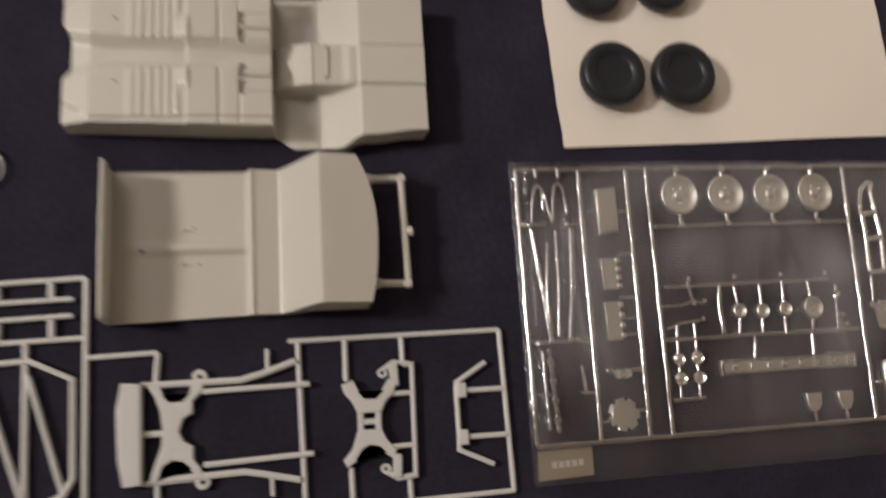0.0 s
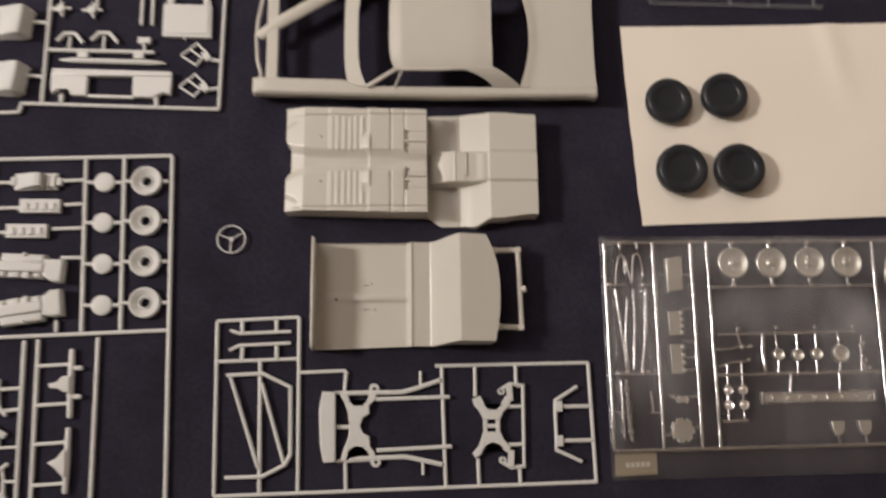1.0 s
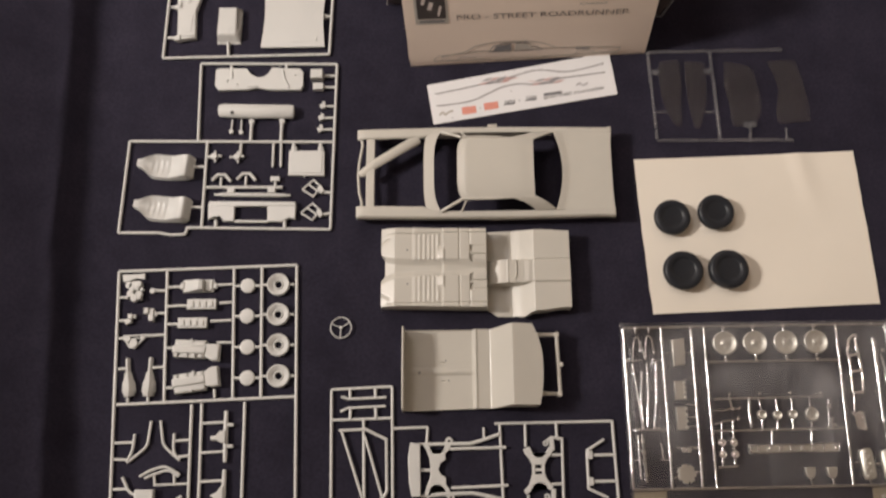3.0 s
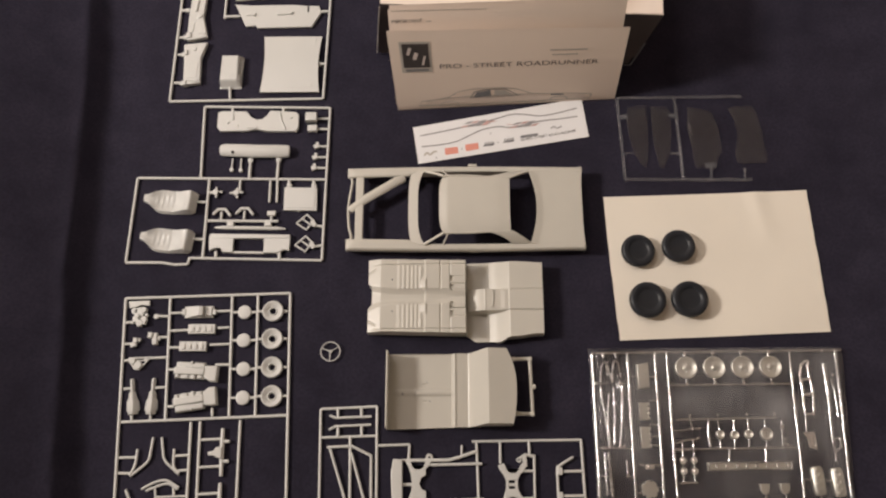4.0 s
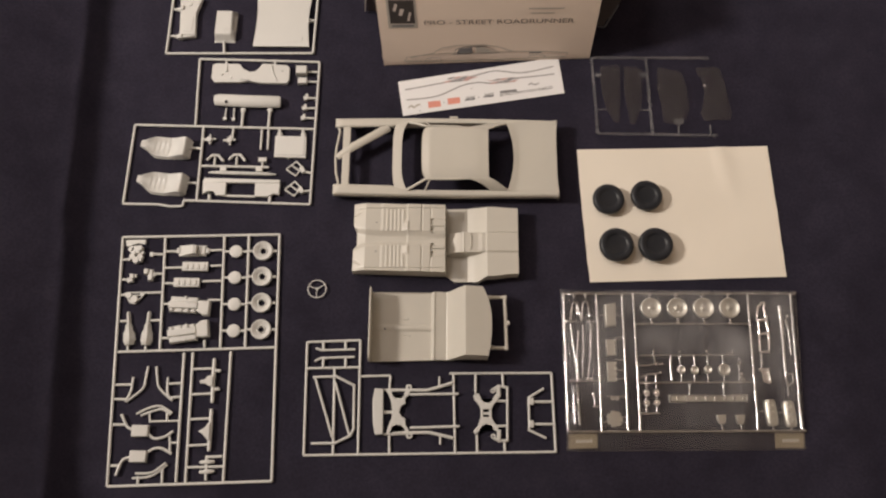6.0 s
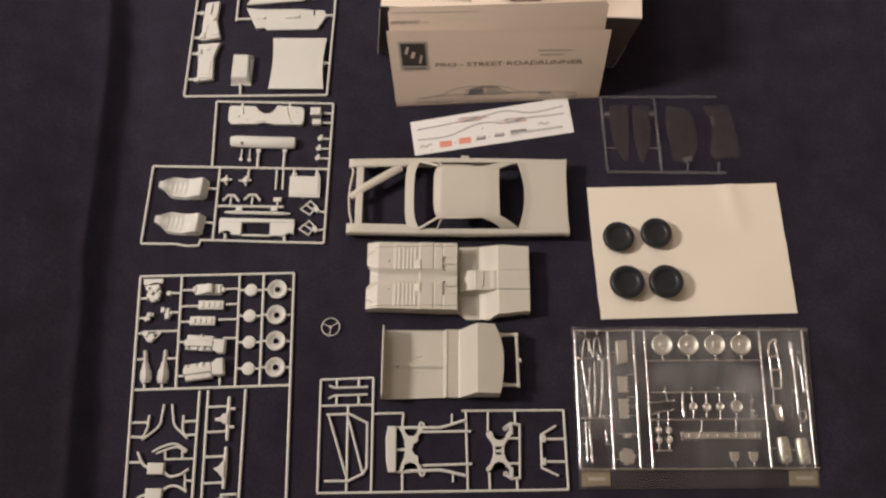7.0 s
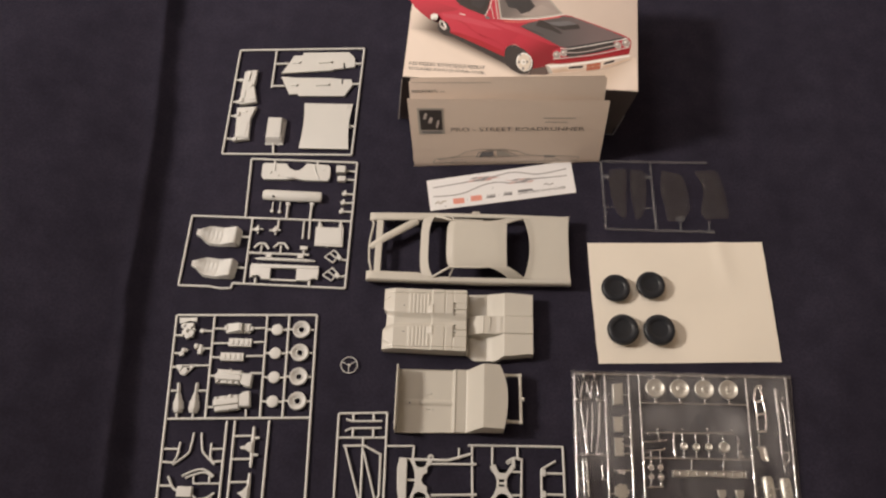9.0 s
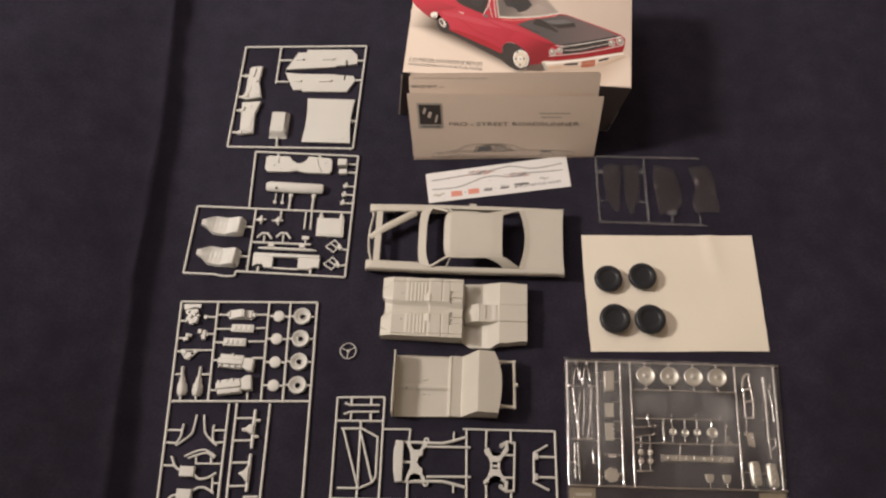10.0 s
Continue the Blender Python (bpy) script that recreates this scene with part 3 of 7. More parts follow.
gate(sp, (-248.1, -121.9), (-240.1, -121.8))
fan = bent(((-271.0, -139.6), (-252.6, -138.6), (-261.6, -148.6), (-265.4, -147.8), (-271.0, -139.6)), 0.9, 1.4)
rod((-269.0, -142.0), (-255.0, -140.9), 0.6, 1.2, fan)
disc(*(-267.6, -141.6), 2.7, 0.3, 3.0, fan, 16)
disc(*(-262.3, -145.2), 3.1, 0.3, 3.4, fan, 16)
disc(*(-256.4, -140.6), 1.5, 0.3, 2.4, fan, 12)
part("belt_bracket", fan, SPRUE_PLASTIC, sp)
gate(sp, (-274.5, -141.3), (-268.3, -141.0))
gate(sp, (-252.2, -139.3), (-239.3, -138.7))
# exhaust headers and pipes
hd = swept(((-255.3, -212.7), (-256.0, -224.3), (-259.6, -233.2)), 1.08, 2.0)
part("exhaust_header", swept(((-243.9, -203.4), (-244.8, -214.2), (-246.7, -222.7), (-259.5, -233.7)), 1.08, 1.5, hd), SPRUE_PLASTIC, sp)
hd = swept(((-226.0, -212.5), (-225.1, -225.7), (-220.4, -231.8)), 1.08, 2.0)
part("exhaust_header", swept(((-236.9, -203.3), (-234.9, -214.1), (-232.2, -221.9), (-220.4, -232.3)), 1.08, 1.5, hd), SPRUE_PLASTIC, sp)
gate(sp, (-269.8, -219.3), (-255.9, -219.0))
gate(sp, (-269.2, -231.1), (-258.9, -231.4))
gate(sp, (-225.4, -218.1), (-213.8, -217.4))
gate(sp, (-222.0, -229.6), (-213.4, -228.7))
hd = swept(((-249.0, -243.5), (-240.4, -239.0), (-230.2, -236.8), (-219.3, -242.4)), 1.05, 2.4)
part("header_pipe", swept(((-245.8, -244.8), (-236.8, -241.2), (-228.1, -239.4), (-220.5, -243.7)), 1.05, 1.3, hd), SPRUE_PLASTIC, sp)
part("gate", bent(((-238.5, -242.5), (-237.5, -249.5), (-212.7, -248.7)), 0.95, 1.4), SPRUE_PLASTIC, sp)
gate(sp, (-223.8, -242.4), (-223.1, -249.0))
for p, q, c, s in ((((-261.5, -243.6), (-255.8, -253.5), (-250.2, -256.5)), ((-237.5, -259.5), (-232.2, -263.3), (-223.9, -262.0), (-216.9, -257.2)), (-244.1, -257.3), 0),
                   (((-260.4, -293.4), (-256.5, -281.4), (-249.8, -278.2)), ((-237.4, -275.3), (-231.3, -271.4), (-224.7, -271.4), (-216.4, -275.6)), (-243.5, -277.9), 0)):
    mf = block(c[0], c[1], 14, 9.6, 0.3, 5.2, s, 1.2)
    swept(p, 1.2, 2.2, mf)
    swept(q, 1.2, 2.2, mf)
    part("muffler", mf, SPRUE_PLASTIC, sp)
gate(sp, (-267.9, -252.3), (-257.3, -252.2))
gate(sp, (-265.8, -285.4), (-257.3, -285.2))
part("gate", bent(((-220.2, -259.8), (-219.0, -266.6), (-212.4, -266.6)), 0.95, 1.5), SPRUE_PLASTIC, sp)
gate(sp, (-219.0, -266.6), (-218.3, -274.3))
hd = swept(((-247.0, -295.2), (-231.5, -293.2), (-219.4, -284.1)), 1.05, 1.3)
part("tail_pipe", swept(((-244.8, -291.4), (-231.0, -290.5), (-220.4, -282.8)), 1.05, 2.4, hd), SPRUE_PLASTIC, sp)
gate(sp, (-242.4, -293.3), (-241.6, -300.2))
gate(sp, (-223.0, -287.9), (-222.2, -299.4))
# rear axle pieces
ax = tube([(*(-188.2, -196.4), 2), (*(-187.8, -211.6), 2), (*(-186.9, -233.8), 2)], [1.5, 1.9, 1.5])
plate(((-198.7, -215.2), (-194.3, -214.3), (-191.9, -211.2), (-187.4, -211.1), (-187.0, -220.5), (-191.1, -219.7), (-194.0, -217.9), (-198.0, -217.9)), 0.3, 5.0, 1.0, ax)
part("axle_half", ax, SPRUE_PLASTIC, sp)
part("spring_pad", rod((-188.2, -206.9), (-181.9, -206.8), 1.4, 2.0), SPRUE_PLASTIC, sp)
part("spring_pad", rod((-187.3, -222.3), (-181.5, -222.3), 1.4, 2.0), SPRUE_PLASTIC, sp)
gate(sp, (-205.9, -205.6), (-189.7, -204.8))
gate(sp, (-205.7, -226.9), (-187.4, -225.9))
ax = tube([(*(-187.0, -238.7), 2), (*(-186.6, -255.7), 2), (*(-186.3, -273.3), 2)], [1.5, 1.9, 1.5])
plate(((-196.2, -257.0), (-191.5, -254.8), (-188.4, -250.5), (-186.6, -250.5), (-185.8, -264.7), (-188.0, -264.3), (-191.9, -260.0)), 0.3, 5.0, 1.0, ax)
part("axle_half", ax, SPRUE_PLASTIC, sp)
gate(sp, (-204.6, -247.5), (-187.2, -246.5))
gate(sp, (-204.3, -268.9), (-186.8, -267.9))
part("shackle_bar", bent(((-174.8, -277.2), (-187.6, -277.9), (-186.8, -296.5)), 1.2, 1.6), SPRUE_PLASTIC, sp)
for a, b in (((-192.9, -282.2), (-180.8, -281.5)), ((-192.7, -290.0), (-180.1, -289.1))):
    part("shock_absorber", tube([(*a, 2), (*(0.5 * (Vector(a) + Vector(b))), 2), (*b, 2)], [1.3, 2.1, 1.3]), SPRUE_PLASTIC, sp)
gate(sp, (-203.5, -286.3), (-173.5, -285.3))

# --- interior sprue
sp = sprue("interior_sprue", -195, 15, "ivory plastic sprue with bucket seats, dashboard and firewall on the cloth", SPRUE_PLASTIC)
for a, b in (((-227.3, 91.0), (-113.0, 89.0)), ((-113.0, 89.0), (-114.6, -55.6)), ((-114.6, -55.6), (-228.1, -52.9)), ((-228.2, -52.1), (-229.6, -58.9)), ((-229.7, -58.4), (-240.4, -58.9)), ((-240.4, -58.9), (-251.1, -57.0)),
             ((-251.1, -57.0), (-282.8, -56.7)), ((-282.8, -56.7), (-280.9, 21.4)), ((-280.9, 21.4), (-113.2, 18.9)), ((-225.0, 21.3), (-227.3, 91.0)), ((-217.2, 20.3), (-217.1, -52.8))):
    runner(sp, a, b)
gate(sp, (-215.9, -19.1), (-154.0, -19.9), 1.3, 1.3)
fw = plate(((-214.1, 83.8), (-211.2, 85.5), (-188.4, 85.1), (-184.5, 80.1), (-179.1, 76.9), (-173.5, 77.5), (-169.5, 81.4), (-167.1, 85.8), (-143.7, 84.3), (-140.9, 81.6), (-140.6, 69.1), (-142.6, 65.0), (-168.4, 65.4), (-179.6, 67.5), (-186.9, 65.8), (-211.0, 65.6), (-214.1, 70.0)), 0.3, 3.6, 0.5)
block(*(-200.4, 79.4), 1.8, 6, 3.2, 4.6, 12, 0.4, fw)
disc(-204.6, 74.0, 1.5, 3.2, 4.4, fw, 12)
disc(-195.6, 70.6, 1.2, 3.2, 4.2, fw, 12)
disc(-148.0, 78.6, 1.4, 3.2, 4.2, fw, 12)
block(*(-157.2, 79.4), 1.5, 8, 3.2, 4.6, 14, 0.4, fw)
block(*(-154.2, 71.2), 1.5, 10, 3.2, 4.4, 26, 0.4, fw)
block(*(-182.2, 69.0), 9, 2, 3.2, 4.2, 0, 0.4, fw)
part("firewall", fw, SPRUE_PLASTIC, sp)
gate(sp, (-201.6, 88.9), (-201.2, 83.9), 1.4)
gate(sp, (-155.4, 88.7), (-155.1, 83.1), 1.4)
db = tube([(*(-209.3, 46.6), 3.2), (*(-204.9, 46.9), 3.4), (*(-178.0, 45.7), 3.6), (*(-150.6, 45.4), 3.4), (*(-147.0, 45.4), 3.0)], [5.3, 6.0, 6.2, 6.0, 5.5], None, 18, 0.62)
part("dashboard", db, SPRUE_PLASTIC, sp)
# black disc colours in the shade of the hole; nothing is cut out
part("gauge_hole_shade", disc(*(-197.3, 43.6), 1.4, 5.2, 7.45), INK_BLACK, sp, "black disc for the shade in a round hole")
for a, b in (((-198.0, 39.6), (-198.3, 28.9)), ((-190.4, 39.7), (-190.3, 28.4))):
    part("pedal", disc(b[0], b[1], 1.9, 0.3, 2.2, rod(a, b, 0.8, 1.4)), SPRUE_PLASTIC, sp)
gate(sp, (-181.9, 39.7), (-181.9, 20.5), 1.4)
gate(sp, (-156.9, 39.9), (-157.2, 19.6), 1.4)
part("battery", block(*(-129.3, 78.3), 10, 8, 0.3, 7.0, 0, 0.6), SPRUE_PLASTIC, sp)
part("heater_box", block(*(-128.0, 67.8), 8.5, 6, 0.3, 5.0, 0, 0.5), SPRUE_PLASTIC, sp)
gate(sp, (-124.9, 78.3), (-113.7, 78.1))
gate(sp, (-124.3, 67.9), (-113.7, 67.7))
for c, e in (((-123.6, 50.7), (-114.3, 50.5)), ((-124.5, 40.1), (-114.3, 40.2)), ((-125.1, 30.0), (-114.5, 29.8))):
    part("pedal", block(c[0], c[1], 5, 4.2, 0.3, 3.2, 20, 0.8, disc(c[0] + 0.5, c[1] + 2.6, 1.4, 0.3, 3.4)), SPRUE_PLASTIC, sp)
    gate(sp, (c[0] + 2, c[1]), e)


def bucket_seat(head, front, width):
    """A bucket seat lying on its back: narrow headrest, ribbed back, rounded cushion."""
    a, b = Vector(head), Vector(front)
    d = (b - a).normalized()
    n = Vector((-d.y, d.x))
    ln = (b - a).length

    def half(s):
        neck = 0.10 + 0.07 * smooth(s / 0.06)
        back = neck + (0.485 - neck) * smooth((s - 0.06) / 0.30)
        return width * (back - 0.015 * smooth((s - 0.55) / 0.2)) * (1 - 0.22 * smooth((s - 0.90) / 0.10) ** 2)

    def shape(u, v):
        s, t = u, 2 * v - 1
        # hollow back, then the cushion that stands up at the end
        cushion = 8.0 * smooth((s - 0.56) / 0.34)
        rim = 3.4 * t * t * smooth((s - 0.06) / 0.12) * (1 - 0.8 * smooth((s - 0.62) / 0.28)) + 3.6 * (1 - smooth(s / 0.42))
        rib = 0.16 * math.cos(s * 2 * math.pi * 11) * (1 - smooth((abs(t) - 0.40) / 0.2)) * smooth((s - 0.22) / 0.05) * (1 - smooth((s - 0.60) / 0.05))
        seam = 0.25 * math.exp(-((s - 0.60) / 0.012) ** 2)
        z = 1.5 + cushion + rim + rib - seam
        z *= (1 - 0.85 * smooth((abs(t) - 0.80) / 0.20) ** 2) * (1 - 0.85 * smooth((0.05 - s) / 0.05) ** 2) * (1 - 0.85 * smooth((s - 0.88) / 0.12) ** 2)
        p = a + d * (s * ln) + n * (t * half(s) - 1.3 * math.sin(math.pi * s))
        return p.x, p.y, max(0.5, z)
    bm = surface(shape, 72, 30)
    return bm


for h, f, g0, g1 in (((-273.6, 2.0), (-226.1, -2.9), (-227.2, -1.6), (-217.5, -1.8)), ((-273.4, -32.8), (-226.4, -38.8), (-228.1, -35.7), (-217.7, -36.2))):
    seat = part("bucket_seat", bucket_seat(h, f, 22.5), SPRUE_PLASTIC, sp)
    gate(sp, g0, g1, 1.2)
for c in ((-210.7, 7.2), (-192.3, 6.5)):
    sx = rod((c[0] - 6, c[1]), (c[0] + 6, c[1] + 0.6), 1.1, 1.6)
    rod((c[0] + 1, c[1] - 5), (c[0] + 0.5, c[1] + 5), 1.1, 1.6, sx)
    part("spindle", disc(c[0], c[1], 2.6, 0.3, 3.6, sx), SPRUE_PLASTIC, sp)
gate(sp, (-215.4, 6.6), (-212.1, 6.9))
gate(sp, (-189.5, 18.9), (-189.6, 7.8), 1.2)
part("steering_column", rod((-163.1, 18.5), (-162.9, -2.4), 1.1), SPRUE_PLASTIC, sp)
part("steering_column", rod((-156.9, 18.6), (-156.4, -2.4), 1.1), SPRUE_PLASTIC, sp)
rad = plate(((-150.1, 11.3), (-121.2, 10.9), (-120.7, -10.7), (-149.9, -10.1)), 0.3, 3.0, 0.4)
plate(((-148.3, 9.2), (-122.8, 8.8), (-122.5, -8.6), (-148.4, -8.0)), 2.8, 3.5, 0.5, rad)
part("radiator", rad, SPRUE_PLASTIC, sp)
gate(sp, (-146.5, 18.1), (-146.0, 10.8), 1.5)
gate(sp, (-124.7, 17.8), (-124.3, 10.4), 1.5)
gate(sp, (-136.8, -9.5), (-136.7, -11.6), 0.9)
for c in ((-146.1, 13.2), (-124.4, 12.8), (-181.9, 37.6), (-156.9, 37.8)):
    part("gate_lug", block(c[0], c[1], 4.6, 3.4, 0.3, 2.8, 0, 0.7), SPRUE_PLASTIC, sp)
for c in ((-203.8, -10.8), (-183.8, -10.1)):
    part("control_arm", bent(((c[0] - 7.5, c[1] - 3), (c[0] - 3, c[1] + 2), (c[0] + 3, c[1] + 2), (c[0] + 8, c[1] - 4)), 1.3, 2), SPRUE_PLASTIC, sp)
    gate(sp, (c[0], c[1]), (c[0] - 0.2, c[1] - 8), 1.1)
part("bell_crank", block(*(-160.2, -12.8), 7.5, 4, 0.3, 3.4, 0, 0.5), SPRUE_PLASTIC, sp)
gate(sp, (-160.2, -13.6), (-160.0, -19.5), 1.1)
part("tie_rod", tube([(*(-209.0, -25.4), 1.4), (*(-201.1, -25.6), 1.6), (*(-155.9, -26.6), 1.6), (*(-147.1, -26.8), 1.4)], [0.7, 1.7, 1.7, 0.7]), SPRUE_PLASTIC, sp)
part("bushing", block(*(-195.2, -22.8), 6, 4, 0.3, 4, 0, 0.5), SPRUE_PLASTIC, sp)
part("bushing", block(*(-162.6, -22.8), 6, 4, 0.3, 4, 0, 0.5), SPRUE_PLASTIC, sp)
dp = plate(((-211.5, -31.6), (-142.7, -32.9), (-142.5, -36.4), (-212.7, -35.9)), 0.3, 4.2, 0.7)
plate(((-212.6, -35.1), (-191.2, -35.7), (-191.1, -48.6), (-200.3, -48.2), (-202.7, -45.2), (-208.8, -45.5), (-211.9, -47.2)), 0.3, 3.8, 0.7, dp)
plate(((-165.2, -35.8), (-142.3, -35.9), (-142.8, -47.3), (-147.5, -46.3), (-153.2, -49.4), (-164.8, -48.9)), 0.3, 3.8, 0.7, dp)
plate(((-191.2, -47.1), (-164.4, -47.7), (-164.5, -49.7), (-191.3, -49.1)), 0.3, 2.6, 0.4, dp)
part("instrument_panel", dp, SPRUE_PLASTIC, sp)
gate(sp, (-205.8, -46.9), (-205.8, -52.7), 1.5)
gate(sp, (-151.2, -47.8), (-150.9, -54.8), 1.5)
for c, e in (((-130.1, -22.9), (-113.8, -25.3)), ((-130.3, -42.7), (-113.6, -42.0))):
    q = bent(((c[0] - 8, c[1] + 1), (c[0] + 1, c[1] + 9), (c[0] + 7, c[1] + 3), (c[0] + 1, c[1] - 5), (c[0] - 8, c[1] + 1)), 0.8, 1.6)
    rod((c[0] - 3, c[1] + 5), (c[0] + 5, c[1] - 1), 0.8, 2.2, q)
    block(c[0] + 7, c[1] + 0.5, 4, 6, 0.3, 3.6, 30, 0.5, q)
    part("suspension_arm", q, SPRUE_PLASTIC, sp)
    gate(sp, (c[0] + 7, c[1] - 1), e, 1.2)

# --- body panel sprue
sp = sprue("body_panel_sprue", -188, 165, "ivory plastic sprue with hood, scoop and door panels on the cloth", SPRUE_PLASTIC)
for a, b in (((-258.1, 233.4), (-116.1, 239.1)), ((-116.1, 239.1), (-119.9, 98.5)), ((-119.9, 98.5), (-260.0, 96.5)), ((-260.0, 96.5), (-258.1, 233.4)), ((-216.4, 233.5), (-216.3, 182.8))):
    runner(sp, a, b, 1.25)
for a, b in (((-216.4, 215.1), (-201.4, 216.0)), ((-216.5, 185.1), (-201.9, 185.4)), ((-126.4, 217.6), (-117.2, 217.8)), ((-126.3, 189.7), (-118.3, 190.1)), ((-127.4, 134.0), (-119.6, 134.2)), ((-206.0, 110.6), (-204.8, 97.4)),
             ((-258.1, 192.1), (-247.9, 192.3)), ((-257.1, 162.8), (-248.0, 163.5)), ((-257.2, 144.6), (-248.8, 144.8)), ((-257.7, 115.5), (-248.1, 114.8))):
    gate(sp, a, b, 1.3)
for c in ((-124.9, 134.0), (-252.2, 192.2), (-251.7, 163.0), (-251.7, 144.7), (-250.2, 114.8)):
    part("gate_lug", block(c[0], c[1], 3.2, 4.2, 0.3, 2.6, 0, 0.4), SPRUE_PLASTIC, sp)
dr = plate(((-207.4, 201.9), (-195.2, 226.6), (-185.4, 227.3), (-185.1, 231.0), (-133.2, 232.9), (-125.6, 224.9), (-124.7, 212.5), (-135.5, 210.7), (-136.6, 216.9), (-138.1, 216.9), (-137.3, 210.1), (-148.8, 208.9), (-149.5, 207.3), (-193.6, 203.2)), 0.3, 2.8, 0.4)
block(*(-159.0, 217.4), 14, 1.5, 2.6, 4.0, 5, 0.4, dr)
block(-152.6, 218.3, 2.2, 2.6, 2.6, 4.8, 5, 0.5, dr)
block(*(-192.4, 216.0), 7.5, 1.1, 2.6, 3.6, 8, 0.3, dr)
disc(-188.6, 216.6, 1.4, 2.6, 4.6, dr, 12)
part("door_panel", dr, SPRUE_PLASTIC, sp)
dr = plate(((-207.1, 197.8), (-190.8, 196.6), (-152.0, 197.0), (-138.3, 195.8), (-138.2, 189.1), (-136.7, 189.2), (-136.8, 195.8), (-127.6, 195.5), (-125.0, 188.9), (-133.5, 173.1), (-184.8, 172.0), (-186.1, 174.7), (-195.5, 173.7)), 0.3, 2.8, 0.4)
block(*(-159.6, 186.6), 14, 1.5, 2.6, 4.0, 5, 0.4, dr)
block(-153.2, 187.5, 2.2, 2.6, 2.6, 4.8, 5, 0.5, dr)
block(*(-192.2, 185.7), 7.5, 1.1, 2.6, 3.6, 4, 0.3, dr)
disc(-188.4, 186.0, 1.4, 2.6, 4.6, dr, 12)
part("door_panel", dr, SPRUE_PLASTIC, sp)


def hood(u, v):
    x = mix(mix((-177.1, 162.2)[0], (-177.9, 105.1)[0], v), mix((-123.2, 162.7)[0], (-123.9, 105.0)[0], v), u)
    y = mix((-177.1, 162.2)[1], (-177.8, 104.6)[1], v)
    x += (-2.4 if u < 0.02 else 0.0) * math.sin(math.pi * v) * -0.4 + (2.0 * math.sin(math.pi * v) * (-1 if u > 0.5 else 0.6)) * abs(2 * u - 1)
    z = 3.2 + 1.4 * (1 - (2 * v - 1) ** 2) + 0.1 * math.exp(-((v - 0.5) / 0.1) ** 2)
    return x, y, z


hb = surface(hood, 24, 24, 1.6)
block(*(-129.2, 154.4), 1.6, 10, 3.2, 4.0, -8, 0.2, hb)
block(*(-141.3, 109.6), 26, 1.2, 3.0, 3.8, 1, 0.2, hb)
block(*(-131.2, 114.6), 1.6, 9, 3.2, 4.15, -4, 0.2, hb)
part("hood", hb, SPRUE_PLASTIC, sp)


def scoop(u, v):
    x = mix(mix((-214.8, 141.6)[0], (-215.4, 110.4)[0], v), mix((-194.7, 141.1)[0], (-195.5, 108.9)[0], v), u)
    y = mix((-214.8, 141.6)[1], (-215.3, 109.4)[1], v)
    rise = smooth(min(1, u / 0.06)) * smooth(min(1, v / 0.05)) * smooth(min(1, (1 - v) / 0.2))
    top = 7.6 - 2.2 * smooth((u - 0.74 - 0.06 * v) / 0.2)
    mouth = smooth((u - 0.80 - 0.10 * v) / 0.03) * smooth((v - 0.06) / 0.04) * smooth((0.68 - v) / 0.06) * smooth((0.985 - u) / 0.02)
    return x, y, 0.4 + (top - 0.4) * rise * smooth(min(1, (1 - u) / 0.04)) - 3.4 * mouth * rise


part("hood_scoop", surface(scoop, 60, 40), SPRUE_PLASTIC, sp)
for pts, zs in ((((-248.5, 201.5), (-246.0, 203.6), (-234.3, 205.2), (-234.7, 192.8), (-235.5, 183.9), (-230.0, 162.0), (-239.5, 160.0), (-249.4, 158.5), (-249.5, 181.6)), 1),
                (((-251.4, 154.3), (-229.4, 156.5), (-234.4, 139.7), (-234.0, 133.2), (-233.1, 114.0), (-248.6, 111.9), (-250.1, 138.9)), -1)):
    fe = plate(pts, 0.3, 4.5, 1.2)
    if zs > 0:
        block(-242.3, 195.0, 1.8, 12, 4.0, 5.8, -6, 0.5, fe)
        disc(-239.4, 184.0, 2.6, 4.0, 5.4, fe, 14, 0.6)
        block(-246.0, 172.0, 5.0, 9.0, 4.0, 5.0, -4, 0.6, fe)
        block(-247.6, 163.4, 4.4, 5.4, 0.4, 6.0, 10, 0.8, fe)
        block(-235.4, 166.0, 6.0, 2.2, 4.0, 5.2, -12, 0.4, fe)
    else:
        block(-248.4, 145.2, 3.0, 5.0, 0.4, 6.0, 4, 0.7, fe)
        block(-241.0, 127.0, 9.0, 16.0, 4.0, 4.9, -3, 0.6, fe)
        block(-241.4, 116.2, 12.0, 2.0, 4.0, 5.4, -4, 0.4, fe)
        disc(-241.0, 149.0, 2.2, 4.0, 5.2, fe, 14, 0.6)
        block(-247.8, 113.6, 4.0, 4.6, 0.4, 5.6, 0, 0.7, fe)
    part("inner_fender", fe, SPRUE_PLASTIC, sp)

